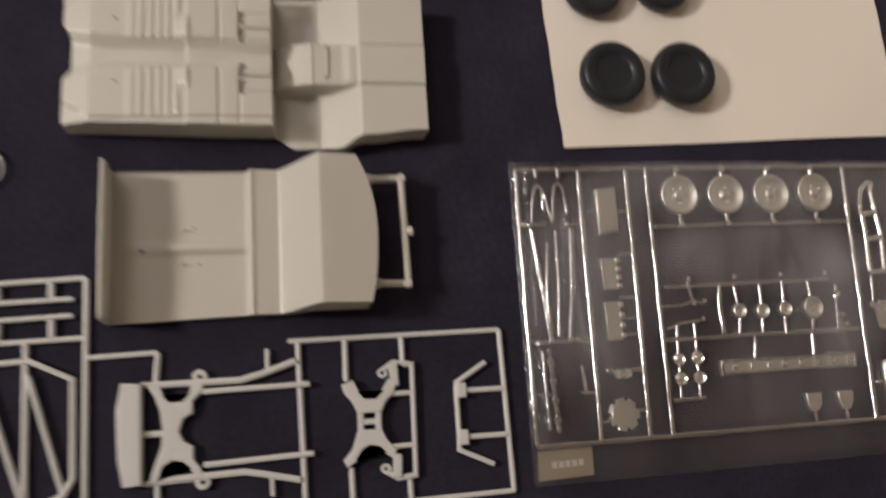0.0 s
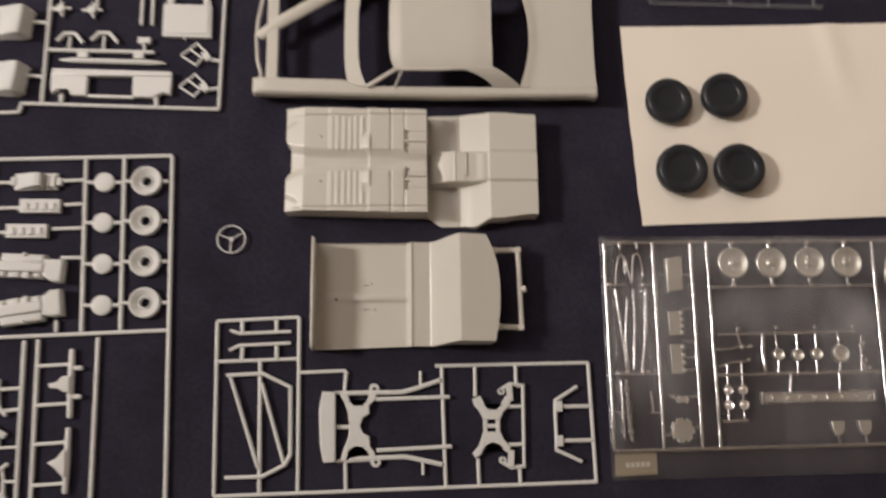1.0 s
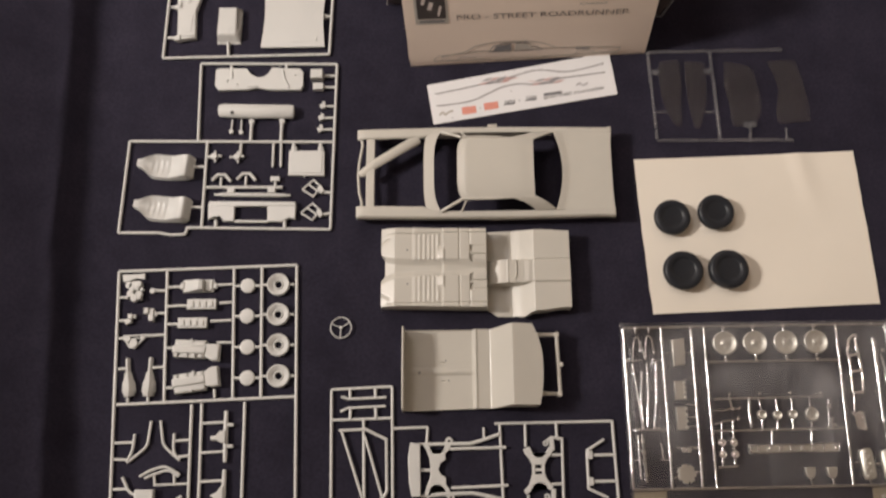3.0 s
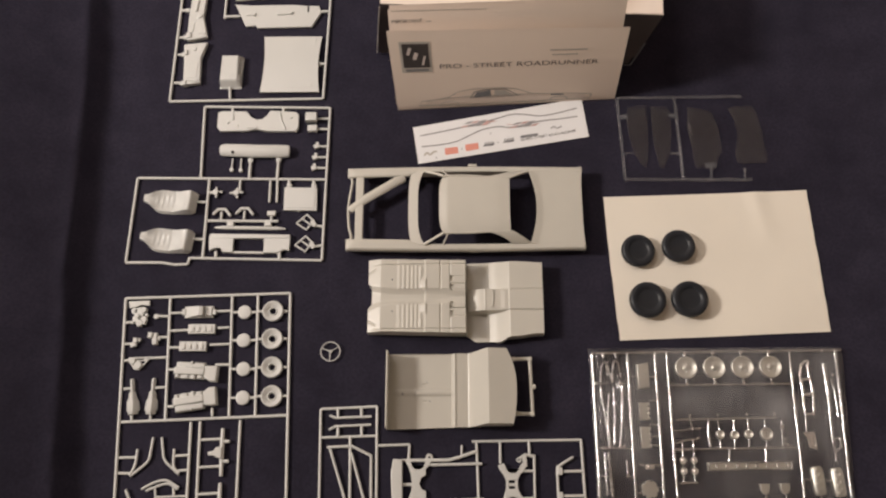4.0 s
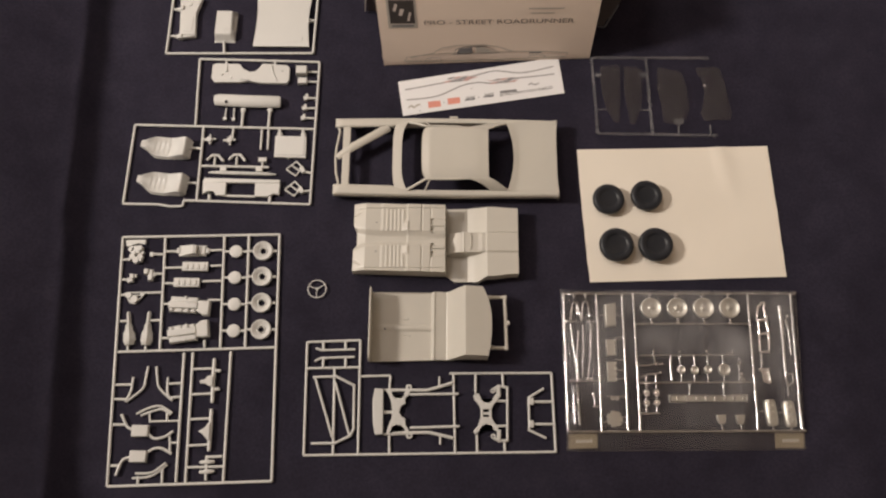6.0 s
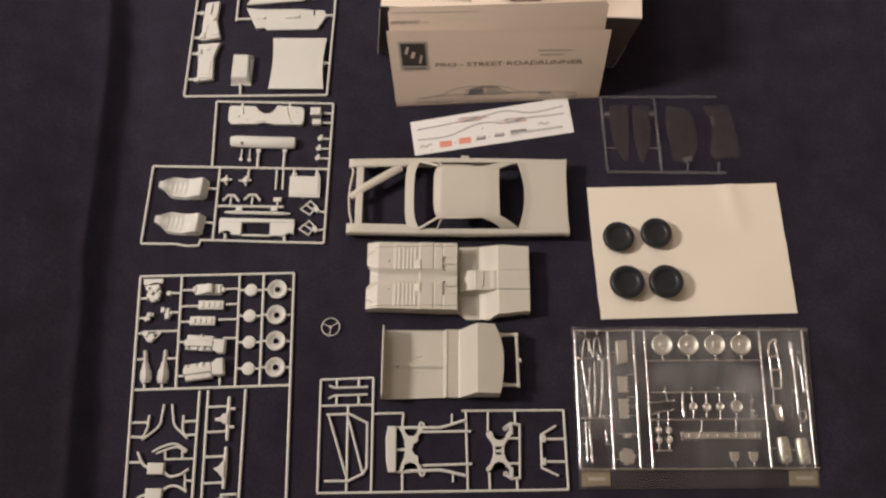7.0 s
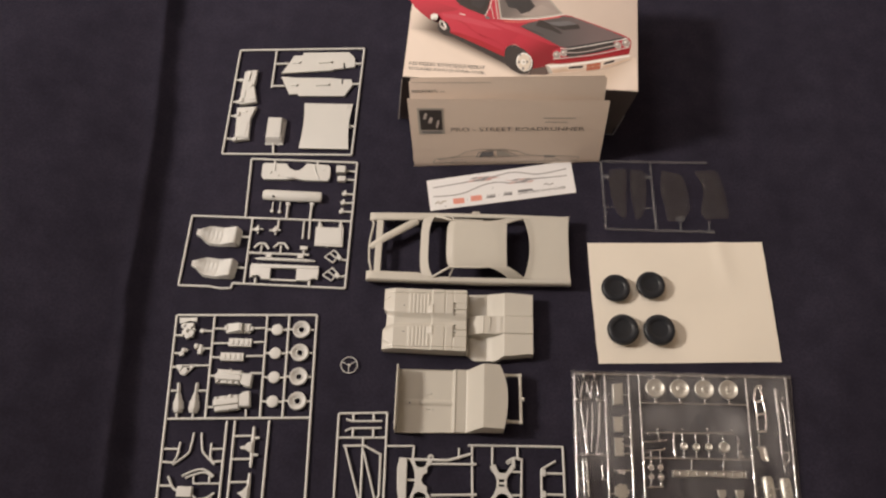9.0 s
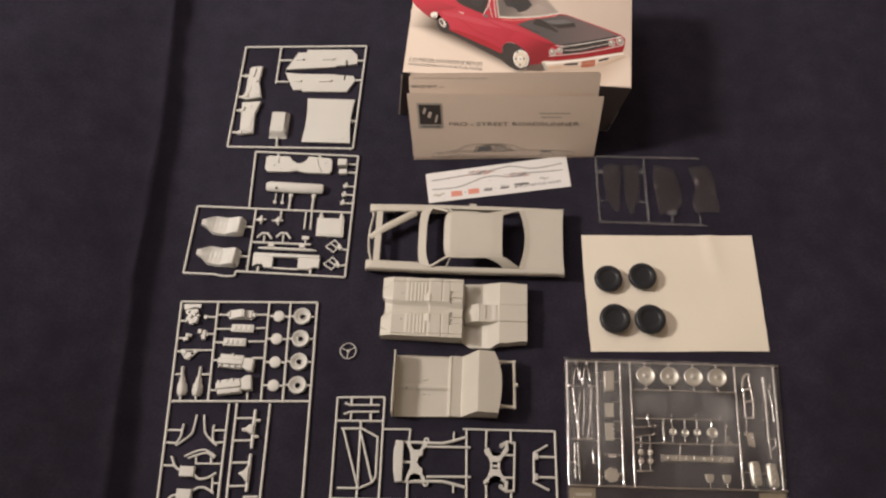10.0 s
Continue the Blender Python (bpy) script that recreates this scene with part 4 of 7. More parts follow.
# --- chassis sprue
sp = sprue("chassis_sprue", 0, -232, "ivory plastic sprue with roll cage and frame rails on the cloth", SPRUE_PLASTIC)
for a, b in (((-110.1, -181.4), (-64.6, -179.4)), ((-64.6, -179.4), (-63.3, -274.7)), ((-110.1, -181.4), (-108.0, -276.0)), ((-108.3, -276.0), (100.9, -271.7)), ((-109.3, -204.0), (-64.2, -202.7)), ((-63.6, -210.4), (-37.8, -209.6)), ((-37.8, -209.6), (-38.7, -221.4)),
             ((-37.8, -258.8), (-37.4, -274.0)), ((11.7, -207.4), (98.9, -206.3)), ((98.9, -205.9), (100.5, -272.1)), ((15.5, -208.0), (17.1, -272.7)), ((34.3, -207.9), (34.2, -224.5)), ((57.3, -207.3), (57.5, -219.0)),
             ((35.1, -258.0), (35.4, -272.5)), ((58.1, -262.8), (58.3, -272.0))):
    runner(sp, a, b, 1.12)
for a, b in (((-96.2, -181.5), (-95.9, -187.6)), ((-77.2, -180.9), (-77.0, -187.1)), ((-95.5, -195.8), (-95.6, -203.5)), ((-76.7, -195.3), (-76.4, -203.0)), ((80.7, -230.7), (98.7, -230.6)), ((80.6, -249.3), (99.2, -249.2))):
    gate(sp, a, b, 1.2)
part("torsion_bar", bent(((-102.7, -186.7), (-97.3, -188.5), (-68.8, -187.5)), 1.05, 2), SPRUE_PLASTIC, sp)
part("torsion_bar", bent(((-102.9, -197.9), (-97.4, -195.2), (-69.0, -194.0)), 1.05, 2), SPRUE_PLASTIC, sp)
part("cage_hoop", bent(((-103.8, -211.6), (-84.1, -210.7), (-68.5, -218.2), (-67.6, -254.6), (-70.5, -260.2), (-82.9, -266.1), (-102.6, -266.4)), 1.15, 2.2), SPRUE_PLASTIC, sp)
part("cage_brace", rod((-101.8, -211.6), (-84.9, -261.5), 1.08, 2.0), SPRUE_PLASTIC, sp)
part("cage_brace", rod((-84.3, -215.9), (-70.9, -259.8), 1.08, 2.0), SPRUE_PLASTIC, sp)
part("runner", rod((-85.6, -203.5), (-83.9, -275.2), 1.2), SPRUE_PLASTIC, sp)
part("front_valance", plate(((-50.7, -220.9), (-43.5, -221.4), (-42.9, -258.9), (-49.6, -259.3), (-51.5, -249.6), (-52.4, -231.0)), 0.3, 6.0, 0.8), SPRUE_PLASTIC, sp)
xm = plate(((-42.3, -221.4), (-37.1, -221.8), (-35.8, -225.6), (-33.3, -228.3), (-28.9, -228.3), (-26.2, -225.5), (-24.6, -221.7), (-20.6, -221.1), (-21.4, -225.5), (-24.9, -228.7), (-24.8, -233.4), (-28.4, -235.4), (-29.9, -240.1), (-28.2, -243.6), (-24.6, -245.6), (-24.5, -250.6), (-22.1, -253.7), (-20.8, -257.6), (-23.6, -258.0), (-25.6, -254.5), (-28.4, -251.8), (-32.4, -251.1), (-35.5, -253.0), (-37.0, -258.1), (-40.9, -258.9), (-38.7, -251.9), (-36.3, -245.6), (-35.8, -240.2), (-36.8, -232.3), (-39.0, -226.4)), 0.3, 3.4, 0.5)
part("front_crossmember", xm, SPRUE_PLASTIC, sp)
part("cross_rod", rod((-43.4, -240.4), (-34.6, -240.4), 1.3, 2), SPRUE_PLASTIC, sp)
part("cross_rod", rod((-43.9, -221.8), (-21.0, -221.5), 1.1, 1.6), SPRUE_PLASTIC, sp)
part("cross_rod", rod((-42.9, -258.7), (-20.4, -257.8), 1.1, 1.6), SPRUE_PLASTIC, sp)
part("frame_rail", bent(((-37.5, -222.0), (-7.0, -221.8), (1.1, -219.8), (14.7, -215.3)), 1.4, 2), SPRUE_PLASTIC, sp)
part("frame_rail", bent(((-35.8, -257.5), (-5.6, -256.7), (2.3, -258.2), (15.5, -261.2)), 1.4, 2), SPRUE_PLASTIC, sp)
part("ladder_bar", rod((-21.4, -225.5), (19.9, -224.6), 1.2, 2), SPRUE_PLASTIC, sp)
part("ladder_bar", rod((-20.9, -253.1), (20.7, -251.5), 1.2, 2), SPRUE_PLASTIC, sp)
for c in ((-22.2, -219.7), (-21.2, -259.3)):
    part("mount_tab", lathe([(1.0, 0.4), (2.7, 0.4), (2.9, 0.8), (2.9, 2.6), (2.5, 3.0), (1.0, 3.0)], *c, 16), SPRUE_PLASTIC, sp)
gate(sp, (3.6, -210.1), (3.5, -219.3), 0.9)
gate(sp, (4.5, -259.0), (4.7, -266.6), 0.9)


def arm(a, b, w0, w1, z1, bm):
    """A tapered flat bar from a to b."""
    a, b = Vector(a), Vector(b)
    n = (b - a).normalized()
    n = Vector((-n.y, n.x))
    return plate([(a + n * w0 / 2)[:], (a - n * w0 / 2)[:], (b - n * w1 / 2)[:], (b + n * w1 / 2)[:]], 0.3, z1, 0.5, bm)


cm = plate(((32.3, -225.9), (36.9, -224.1), (38.9, -228.4), (41.4, -231.1), (45.5, -231.3), (48.6, -228.3), (51.2, -224.2), (54.7, -226.2), (52.6, -230.3), (49.5, -233.3), (47.7, -237.3), (38.3, -237.4), (36.3, -232.9), (33.3, -229.4)), 0.3, 3.8, 0.6)
plate(((38.3, -243.9), (47.6, -243.8), (49.3, -247.8), (53.3, -252.2), (51.7, -255.6), (48.7, -253.7), (46.3, -251.2), (42.7, -250.3), (39.7, -251.8), (37.1, -255.7), (33.6, -258.2), (32.1, -255.3), (35.7, -251.3)), 0.3, 3.8, 0.6, cm)
plate(((38.3, -236.9), (40.6, -236.9), (40.5, -244.3), (38.3, -244.4)), 0.3, 3.5, 0.4, cm)
plate(((45.4, -236.8), (47.7, -236.8), (47.6, -244.3), (45.3, -244.3)), 0.3, 3.5, 0.4, cm)
plate(((40.1, -239.6), (45.9, -239.6), (45.9, -241.8), (40.1, -241.9)), 0.3, 3.0, 0.4, cm)
part("rear_crossmember", cm, SPRUE_PLASTIC, sp)
for c, k in (((52.4, -221.2), 1), ((52.2, -260.0), -1)):
    bk = bent(((c[0] - 3.5, c[1] + 0.5 * k), (c[0] + 1, c[1] + 3.4 * k), (c[0] + 8, c[1] + 2.6 * k)), 1.1, 2.2)
    arm((c[0] + 0.6, c[1] + 3 * k), (c[0] + 1.4, c[1] - 6 * k), 3.6, 3.0, 4.2, bk)
    lathe([(0.8, 0.4), (2.0, 0.4), (2.1, 2.8), (0.8, 2.8)], c[0] - 3.6, c[1] - 0.6 * k, 14, bk)
    part("spring_bracket", bk, SPRUE_PLASTIC, sp)
part("rear_bar", bent(((57.3, -219.0), (61.1, -218.9), (60.5, -262.8), (57.3, -263.2)), 1.05, 2), SPRUE_PLASTIC, sp)
part("cross_rod", rod((50.3, -230.3), (60.7, -230.3), 1.1, 2), SPRUE_PLASTIC, sp)
part("cross_rod", rod((50.4, -251.1), (60.3, -250.8), 1.1, 2), SPRUE_PLASTIC, sp)
part("sway_bar", bent(((92.0, -219.5), (79.2, -227.2), (78.9, -230.2), (79.0, -249.7), (78.8, -254.2), (92.9, -260.7)), 1.1, 2), SPRUE_PLASTIC, sp)
for c in ((80.9, -230.5), (80.6, -249.3)):
    part("bar_clamp", block(c[0], c[1], 4, 6, 0.3, 4.0, 0, 0.6), SPRUE_PLASTIC, sp)

# ---------------------------------------------------------------- car body shell
BODY_Y, BELT, ROOF = -12.8, 15.0, 26.4


def half_width(x):
    return 37.2 + 1.4 * (1 - ((x - 8) / 104) ** 2)


def shelf(x):
    """Width of the top along the fender and door, from the widest point inwards."""
    return 9.4 - 3.8 * smooth((x + 42) / 12)


def arch(x):
    z = 0.6
    for c, r in ((-56.0, 14.0), (62.0, 15.0)):
        if abs(x - c) < r:
            z = max(z, (math.sqrt(r * r - (x - c) ** 2) - 4) * 0.6)
    return z


def body_side(sign):
    def shape(u, v):
        x = mix(-93.2, 109.5, u)
        w = half_width(x) + 0.8 * smooth((u - 0.97) / 0.03)
        k = v * 6
        low = arch(x)
        prof = ((3.6, low), (1.4, max(low + 0.6, 4.6)), (0.3, max(low + 1.0, 8.2)), (0.0, 11.4), (0.5, 13.4), (1.7, 14.6), (shelf(x), BELT))
        i = min(5, int(k))
        f = k - i
        inset, z = mix(prof[i][0], prof[i + 1][0], f), mix(prof[i][1], prof[i + 1][1], f)
        if u < 0.03:
            z = min(z, BELT - 1.4 * (1 - u / 0.03))
        return x, BODY_Y + sign * (w - inset), z
    bm = surface(shape, 120, 18)
    ob = part("side_panel", bm, STYRENE, shell)
    add_depth(ob, 1.1)
    return ob


def add_depth(ob, mm):
    md = ob.modifiers.new("thickness", "SOLIDIFY")
    md.thickness, md.offset = mm * MM, -1
    return ob


def roof_half(x):
    return 26.2 - 2.4 * smooth((x - 10) / 40)


shell = thing("car_body_shell", 8, BODY_Y, "ivory plastic model car body shell with empty windows and engine bay", "model car body")
body_side(1)
body_side(-1)


def roof(u, v):
    s = 2 * v - 1
    x = mix(-14.0 + 4.5 * abs(s) ** 5, 45.5 + 0.5 * s * s, u)
    y = BODY_Y - 0.6 + s * roof_half(x)
    z = ROOF + 0.6 - 1.1 * s * s - 1.5 * abs(s) ** 5 - 1.4 * (1 - smooth(u / 0.12)) - 0.6 * smooth((u - 0.8) / 0.2)
    return x, y, z


part("roof", surface(roof, 40, 32, 1.2), STYRENE, shell, angle=60)


def deck(u, v):
    s = 2 * v - 1
    x = mix(69.0 - 6.2 * s * s, 108.0 + 1.2 * s ** 4, u)
    y = BODY_Y + s * (half_width(x) - shelf(x) + 0.4)
    z = BELT + 0.1 + 0.9 * (1 - s * s) * (1 - u * 0.4) + 1.2 * math.exp(-(u / 0.10) ** 2)
    return x, y, z


part("trunk_deck", surface(deck, 30, 26, 1.2), STYRENE, shell, angle=60)


def tail(u, v):
    s = 2 * u - 1
    return 108.2 + 1.2 * s ** 4 - 1.8 * v, BODY_Y + s * (half_width(109) - 2.2), mix(BELT - 0.2, 3.0, v)


add_depth(part("tail_panel", surface(tail, 24, 6), STYRENE, shell), 1.2)


def cowl(u, v):
    s = 2 * v - 1
    x = mix(-40.3 + 2.0 * s ** 4, -32.2 + 5.6 * s ** 4, u)
    y = BODY_Y + s * (half_width(x) - shelf(x) + 0.5)
    return x, y, BELT + 0.1 + 0.8 * u + 0.7 * (1 - s * s)


part("cowl", surface(cowl, 8, 28, 1.2), STYRENE, shell, angle=60)
for sgn in (1, -1):
    def sail(u, v, sgn=sgn):
        xt, xb = mix(25.5, 45.9, u), mix(47.0, 64.0, u)
        x = mix(xt, xb, mix(1 - (1 - v) ** 1.3, v, u))
        ytop, ybot = roof_half(x) - 0.4, half_width(xb) - shelf(xb) + 0.3
        bow = math.sin(math.pi * v)
        fall = v ** 1.25
        return x, BODY_Y - 0.6 * (1 - v) + sgn * (mix(ytop, ybot, fall) + 0.5 * bow), mix(ROOF - 1.9, BELT + 0.1, fall) + 0.9 * bow
    add_depth(part("sail_panel", surface(sail, 18, 18), STYRENE, shell, angle=60), 1.0)
    ye, yb = BODY_Y - 0.6 + sgn * 25.6, BODY_Y + sgn * (half_width(-25) - shelf(-25) + 0.4)
    part("windshield_pillar", tube([(-10.0, ye, ROOF - 2.0), (-18, mix(ye, yb, 0.5), ROOF - 6.0), (-26.6, yb, BELT + 0.4)], [1.2, 1.1, 1.3], None, 12), STYRENE, shell)
    part("vent_post", tube([(-6.4, ye + sgn * 0.3, ROOF - 2.2), (-10.8, yb + sgn * 0.4, BELT)], 0.7, None, 12), STYRENE, shell)
    part("roof_rail", tube([(-10.0, ye, ROOF - 2.0), (5, ye + sgn * 0.2, ROOF - 1.7), (22, BODY_Y - 0.6 + sgn * (roof_half(22) - 0.5), ROOF - 1.8)], 0.9, None, 12), STYRENE, shell)
part("radiator_support", block(-82.4, BODY_Y, 6.8, 58, 12.0, 14.6, 0, 0.7), STYRENE, shell)
part("mould_brace", tube([(*(-90.8, -14.7), 13.4), (*(-78.9, -5.4), 13.4), (*(-44.2, 16.1), 13.4)], [3.0, 3.9, 4.2], None, 12, 0.45), STYRENE, shell)
part("grille_surround", tube([(-90.0, BODY_Y + 28, 13.0), (-89.0, BODY_Y + 24, 12.4), (-91.5, BODY_Y + 9, 11.6), (-92.2, BODY_Y - 2, 11.4), (-91.2, BODY_Y - 16, 11.6), (-88.8, BODY_Y - 25, 12.4), (-89.6, BODY_Y - 30, 13.0)], 1.1, None, 12), STYRENE, shell)
part("door_lug", block(*(14.9, 27.2), 7.5, 2.2, 9, 12.5, 0, 0.4), STYRENE, shell)
part("door_lug", block(*(15.5, -50.4), 7.5, 2.2, 8, 11.0, 0, 0.4), STYRENE, shell)


# ---------------------------------------------------------------- underbody pan
def pan_height(x, y):
    mid = abs(y + 91.2)
    if x < 7.6:
        z = 15.5 - 4.4 * max(0.0, min(1.0, (-62.6 - x) / 10.6))
        lane = 1 - smooth((6.6 - mid) / 1.5)
        z += 0.5 * smooth((x + 49.5) / 2.5) * lane
        for k, c in enumerate((-44.2, -40.4, -36.9, -33.6, -30.4)):
            run = 1 - smooth((mid - 25.5 - 1.5 * math.sin(k * 2.6)) / 1.5)
            z += (0.28 + 0.22 * noise.noise(Vector((x * 0.3, y * 0.5, 4)))) * max(0.0, 1 - abs(x - c - 0.9) / 1.2) * lane * run - 0.25 * math.exp(-((x - c + 0.9) / 0.45) ** 2) * lane * run
        z += 0.5 * math.exp(-((x + 29.0) / 0.7) ** 2) * smooth((mid - 17) / 3) * (1 - smooth((mid - 25) / 2))
        wedge = smooth((6.8 - abs(mid - 10.4)) / 5.0)
        z += 1.5 * max(0.0, min(1.0, (x + 26.2 + 3.6 * wedge) / (0.9 + 3.6 * wedge))) + 0.9 * wedge * smooth((x + 29.8) / 3.6) * (1 - smooth((x + 25.3) / 1.5))
        z -= 0.8 * math.exp(-((x + 13.0) / 0.5) ** 2) * lane
        z -= 0.55 * math.exp(-((x + 5.0) / 0.45) ** 2) * lane
        if -4.9 < x < -2.4 and (12.4 < mid < 17.8 or 4.6 < mid < 9.2):
            z -= 2.2
        if x > -4.9 and abs(mid - 10.3) < 0.6:
            z -= 1.4
        if x > -2.4 and abs(mid - 16.9) < 0.35:
            z -= 0.4
        # sunken tunnel that flares at the front
        flare = 7.4 - 2.0 * smooth((x + 16) / 20) + 5.0 * math.exp(-(x + 73.2) / 9.0)
        trough = smooth((flare - mid) / 6.0)
        z -= (2.7 + 0.4 * math.cos(x / 9.0)) * trough
        # rolled flanges and worn front tabs
        z -= 0.9 * math.exp(-((mid - 27.4) / 0.45) ** 2) * smooth((x + 70) / 4)
        tab = 1 - trough
        z -= tab * 0.7 * smooth((-66.0 - x) / 1.2) * math.exp(-((mid - 20 - 0.6 * (x + 73)) / 0.8) ** 2)
        return z
    mid = abs(y + 93.4)
    z = mix(0.9, 13.2, max(0.0, min(1.0, (x - 27.6) / 16.6)))
    z += 1.2 * math.exp(-((x - 27.6) / 4.0) ** 2)
    z = max(z, 17.0 * (1 - smooth((x - 7.6) / 1.2)))
    if x < 30:
        z += 1.4 * smooth((x - 10) / 10) * math.exp(-((mid - 30) / 6) ** 2) * (1 - smooth((x - 22) / 8))
    wide = 9.6
    hump = smooth((wide - mid + 1.2) / 1.8)
    if x < 46:
        z = max(z, hump * (12.4 - 0.030 * max(0.0, 25.0 - x) ** 2))
        z += 0.5 * hump * math.exp(-((x - 24.0) / 0.5) ** 2)
    if x >= 36:
        z += 0.8 * smooth((8.6 - mid) / 0.8) * smooth((x - 36) / 5)
        z -= 0.7 * math.exp(-((mid - 9.2) / 0.4) ** 2) * smooth((x - 44) / 3)
    return z


def pan_edge(x, far):
    if far:
        return -59.0 - 1.6 * smooth((x + 72) / 80) + 1.6 * smooth((x - 8) / 2) * (1 - smooth((x - 30) / 14)) - 1.2 * smooth((x - 48) / 24)
    return -120.0 - 1.6 * smooth((x + 72) / 80) - 5.2 * smooth((x - 7.5) / 10) * (1 - smooth((x - 32) / 14)) - 2.2 * smooth((x - 30) / 8) * (1 - smooth((x - 48) / 20)) - 0.4


def skirted(u, n):
    """Maps u so that the first and last two rows stand straight above one another."""
    return max(0.0, min(1.0, (u * n - 1) / (n - 2)))


def underbody(u, v):
    s = abs(2 * skirted(v, 150) - 1) * 31
    x = mix(-73.2 + 3.0 * smooth((11.5 - s) / 5), 71.8, skirted(u, 300))
    yf, yn = pan_edge(x, True), pan_edge(x, False)
    y = mix(yn, yf, skirted(v, 150))
    z = pan_height(x, y)
    if v < 0.003 or v > 0.997 or u < 0.0015 or u > 0.9985:
        z = 0.4
    return x, y, z


pan = thing("underbody_pan", 0, -88, "ivory plastic underbody pan with ribbed floor and raised tunnel", "model car floor")
part("floor_shell", surface(underbody, 300, 150), STYRENE, pan, angle=25)
xb = tube([(30.7, -85.6, 12.9), (30.4, -98.8, 12.9)], 0.5, None, 6)
disc(29.6, -85.6, 0.8, 12.4, 13.4, xb, 8, 0.2)
disc(29.3, -98.8, 0.8, 12.4, 13.4, xb, 8, 0.2)
part("cross_rib", xb, STYRENE, pan)
# grey discs on the closed floor give the shade inside the holes
for p in ((-52.9, -76.9), (-52.7, -103.6)):
    part("peg_hole_shade", disc(p[0], p[1], 0.7, 15.1, 15.56, None, 12, 0.04), INK_GREY, pan, "small grey disc for the shade in a hole")


# ---------------------------------------------------------------- interior tub
def tub_height(x, y):
    z = 2.2
    z += 1.7 * smooth((3.4 - abs(y + 168.6)) / 2.6) * (1 - smooth((x + 4) / 2)) * (0.3 + 0.7 * smooth((x + 36) / 4)) * smooth((x + 54) / 8)
    z += 4.6 * max(0.0, min(1.0, (x + 4.0) / 2.4))
    z += 0.8 * math.exp(-((x + 1.4) / 0.8) ** 2)
    z -= 0.14 * max(0.0, min(x, 9.6) + 1.6)
    z += 20.4 * max(0.0, min(1.0, (x - 9.6) / 15.4))
    z -= 4.4 * max(0.0, (x - 25.0) / 22)
    if abs(x + 26.0) < 1.6 and (abs(y + 161.6) < 0.35 or abs(y + 175.6) < 0.35):
        z -= 0.8
    return z


def tub_end(y):
    """The rounded rear edge of the package shelf."""
    s = (y + 167.3) / 30.2
    return 47.4 - 5.4 * abs(s) ** 2.2 - 2.2 * s * abs(s)


def tub(u, v):
    s = 2 * skirted(v, 80) - 1
    x = mix(-56.0, 47.4, skirted(u, 140))
    x += (tub_end(-167.3 + 30.2 * s) - 47.4) * max(0.0, (x - 27.0) / 20.4)
    near = -198.0 + 1.4 * smooth((x + 56) / 60) + 1.2 * smooth((x - 10) / 14)
    far = -137.2 + 1.2 * smooth((x - 10) / 14)
    y = mix(near, far, (s + 1) / 2)
    z = tub_height(x, y)
    if v < 0.006 or v > 0.994 or u > 0.996:
        z = 0.5
    elif v < 0.02 or v > 0.98:
        z = max(z, 3.4)
    return x, y, z


itub = thing("interior_tub", 0, -167, "ivory plastic interior tub with bench shape and upright front wall", "model car interior")
part("tub_shell", surface(tub, 140, 80), STYRENE, itub, angle=25)
wall = surface(lambda u, v: (-57.0 + 0.6 * v, -167.6 + mix(-30.6, 30.4, u), 0.4 + v * (20.8 + 1.2 * math.sin(math.pi * u))), 24, 4)
add_depth(part("front_wall", wall, STYRENE, itub), 1.4)
part("handle_sprue", bent(((42.6, -143.2), (59.2, -142.7), (60.2, -187.0), (45.0, -186.5)), 1.5, 11.0), STYRENE, itub)
part("sprue_nub", tube([(59.0, -165.4, 11), (63.2, -165.2, 11)], [1.3, 2.1], None, 12), STYRENE, itub)
for p in ((45.9, -143.1), (59.2, -143.0), (47.9, -186.5), (59.8, -186.9)):
    part("gate_lug", disc(p[0], p[1], 1.9, 9.2, 12.8, None, 12), STYRENE, itub)
# hole shade put on as grey discs just above the tub floor
for p, r in (((-44.0, -169.6), 0.9), ((-24.0, -160.4), 0.5), ((-22.0, -175.5), 0.5)):
    z = tub_height(*p)
    part("peg_hole_shade", disc(p[0], p[1], r, z - 0.5, z + 0.12, None, 10, 0.04), INK_GREY, itub, "small grey disc for the shade in a hole")

# ---------------------------------------------------------------- steering wheel
c = (-104.2, -134.4)
sw = bmesh.new()
lathe([(7.9 + 0.5 * math.cos(2 * math.pi * k / 8), 1.9 + 0.6 * math.sin(2 * math.pi * k / 8)) for k in range(8)], c[0], c[1], 36, sw)
for a in (266, 32, 158):
    rod((c[0], c[1]), (c[0] + 8 * math.sin(radians(a + 90)), c[1] - 8 * math.cos(radians(a + 90))), 0.42, 1.6, sw)
disc(c[0], c[1], 1.3, 0.3, 2.6, sw, 14)
solo("steering_wheel", sw, SPRUE_PLASTIC, c[0], c[1], "small ivory plastic three-spoke steering wheel on navy cloth", "steering wheel")

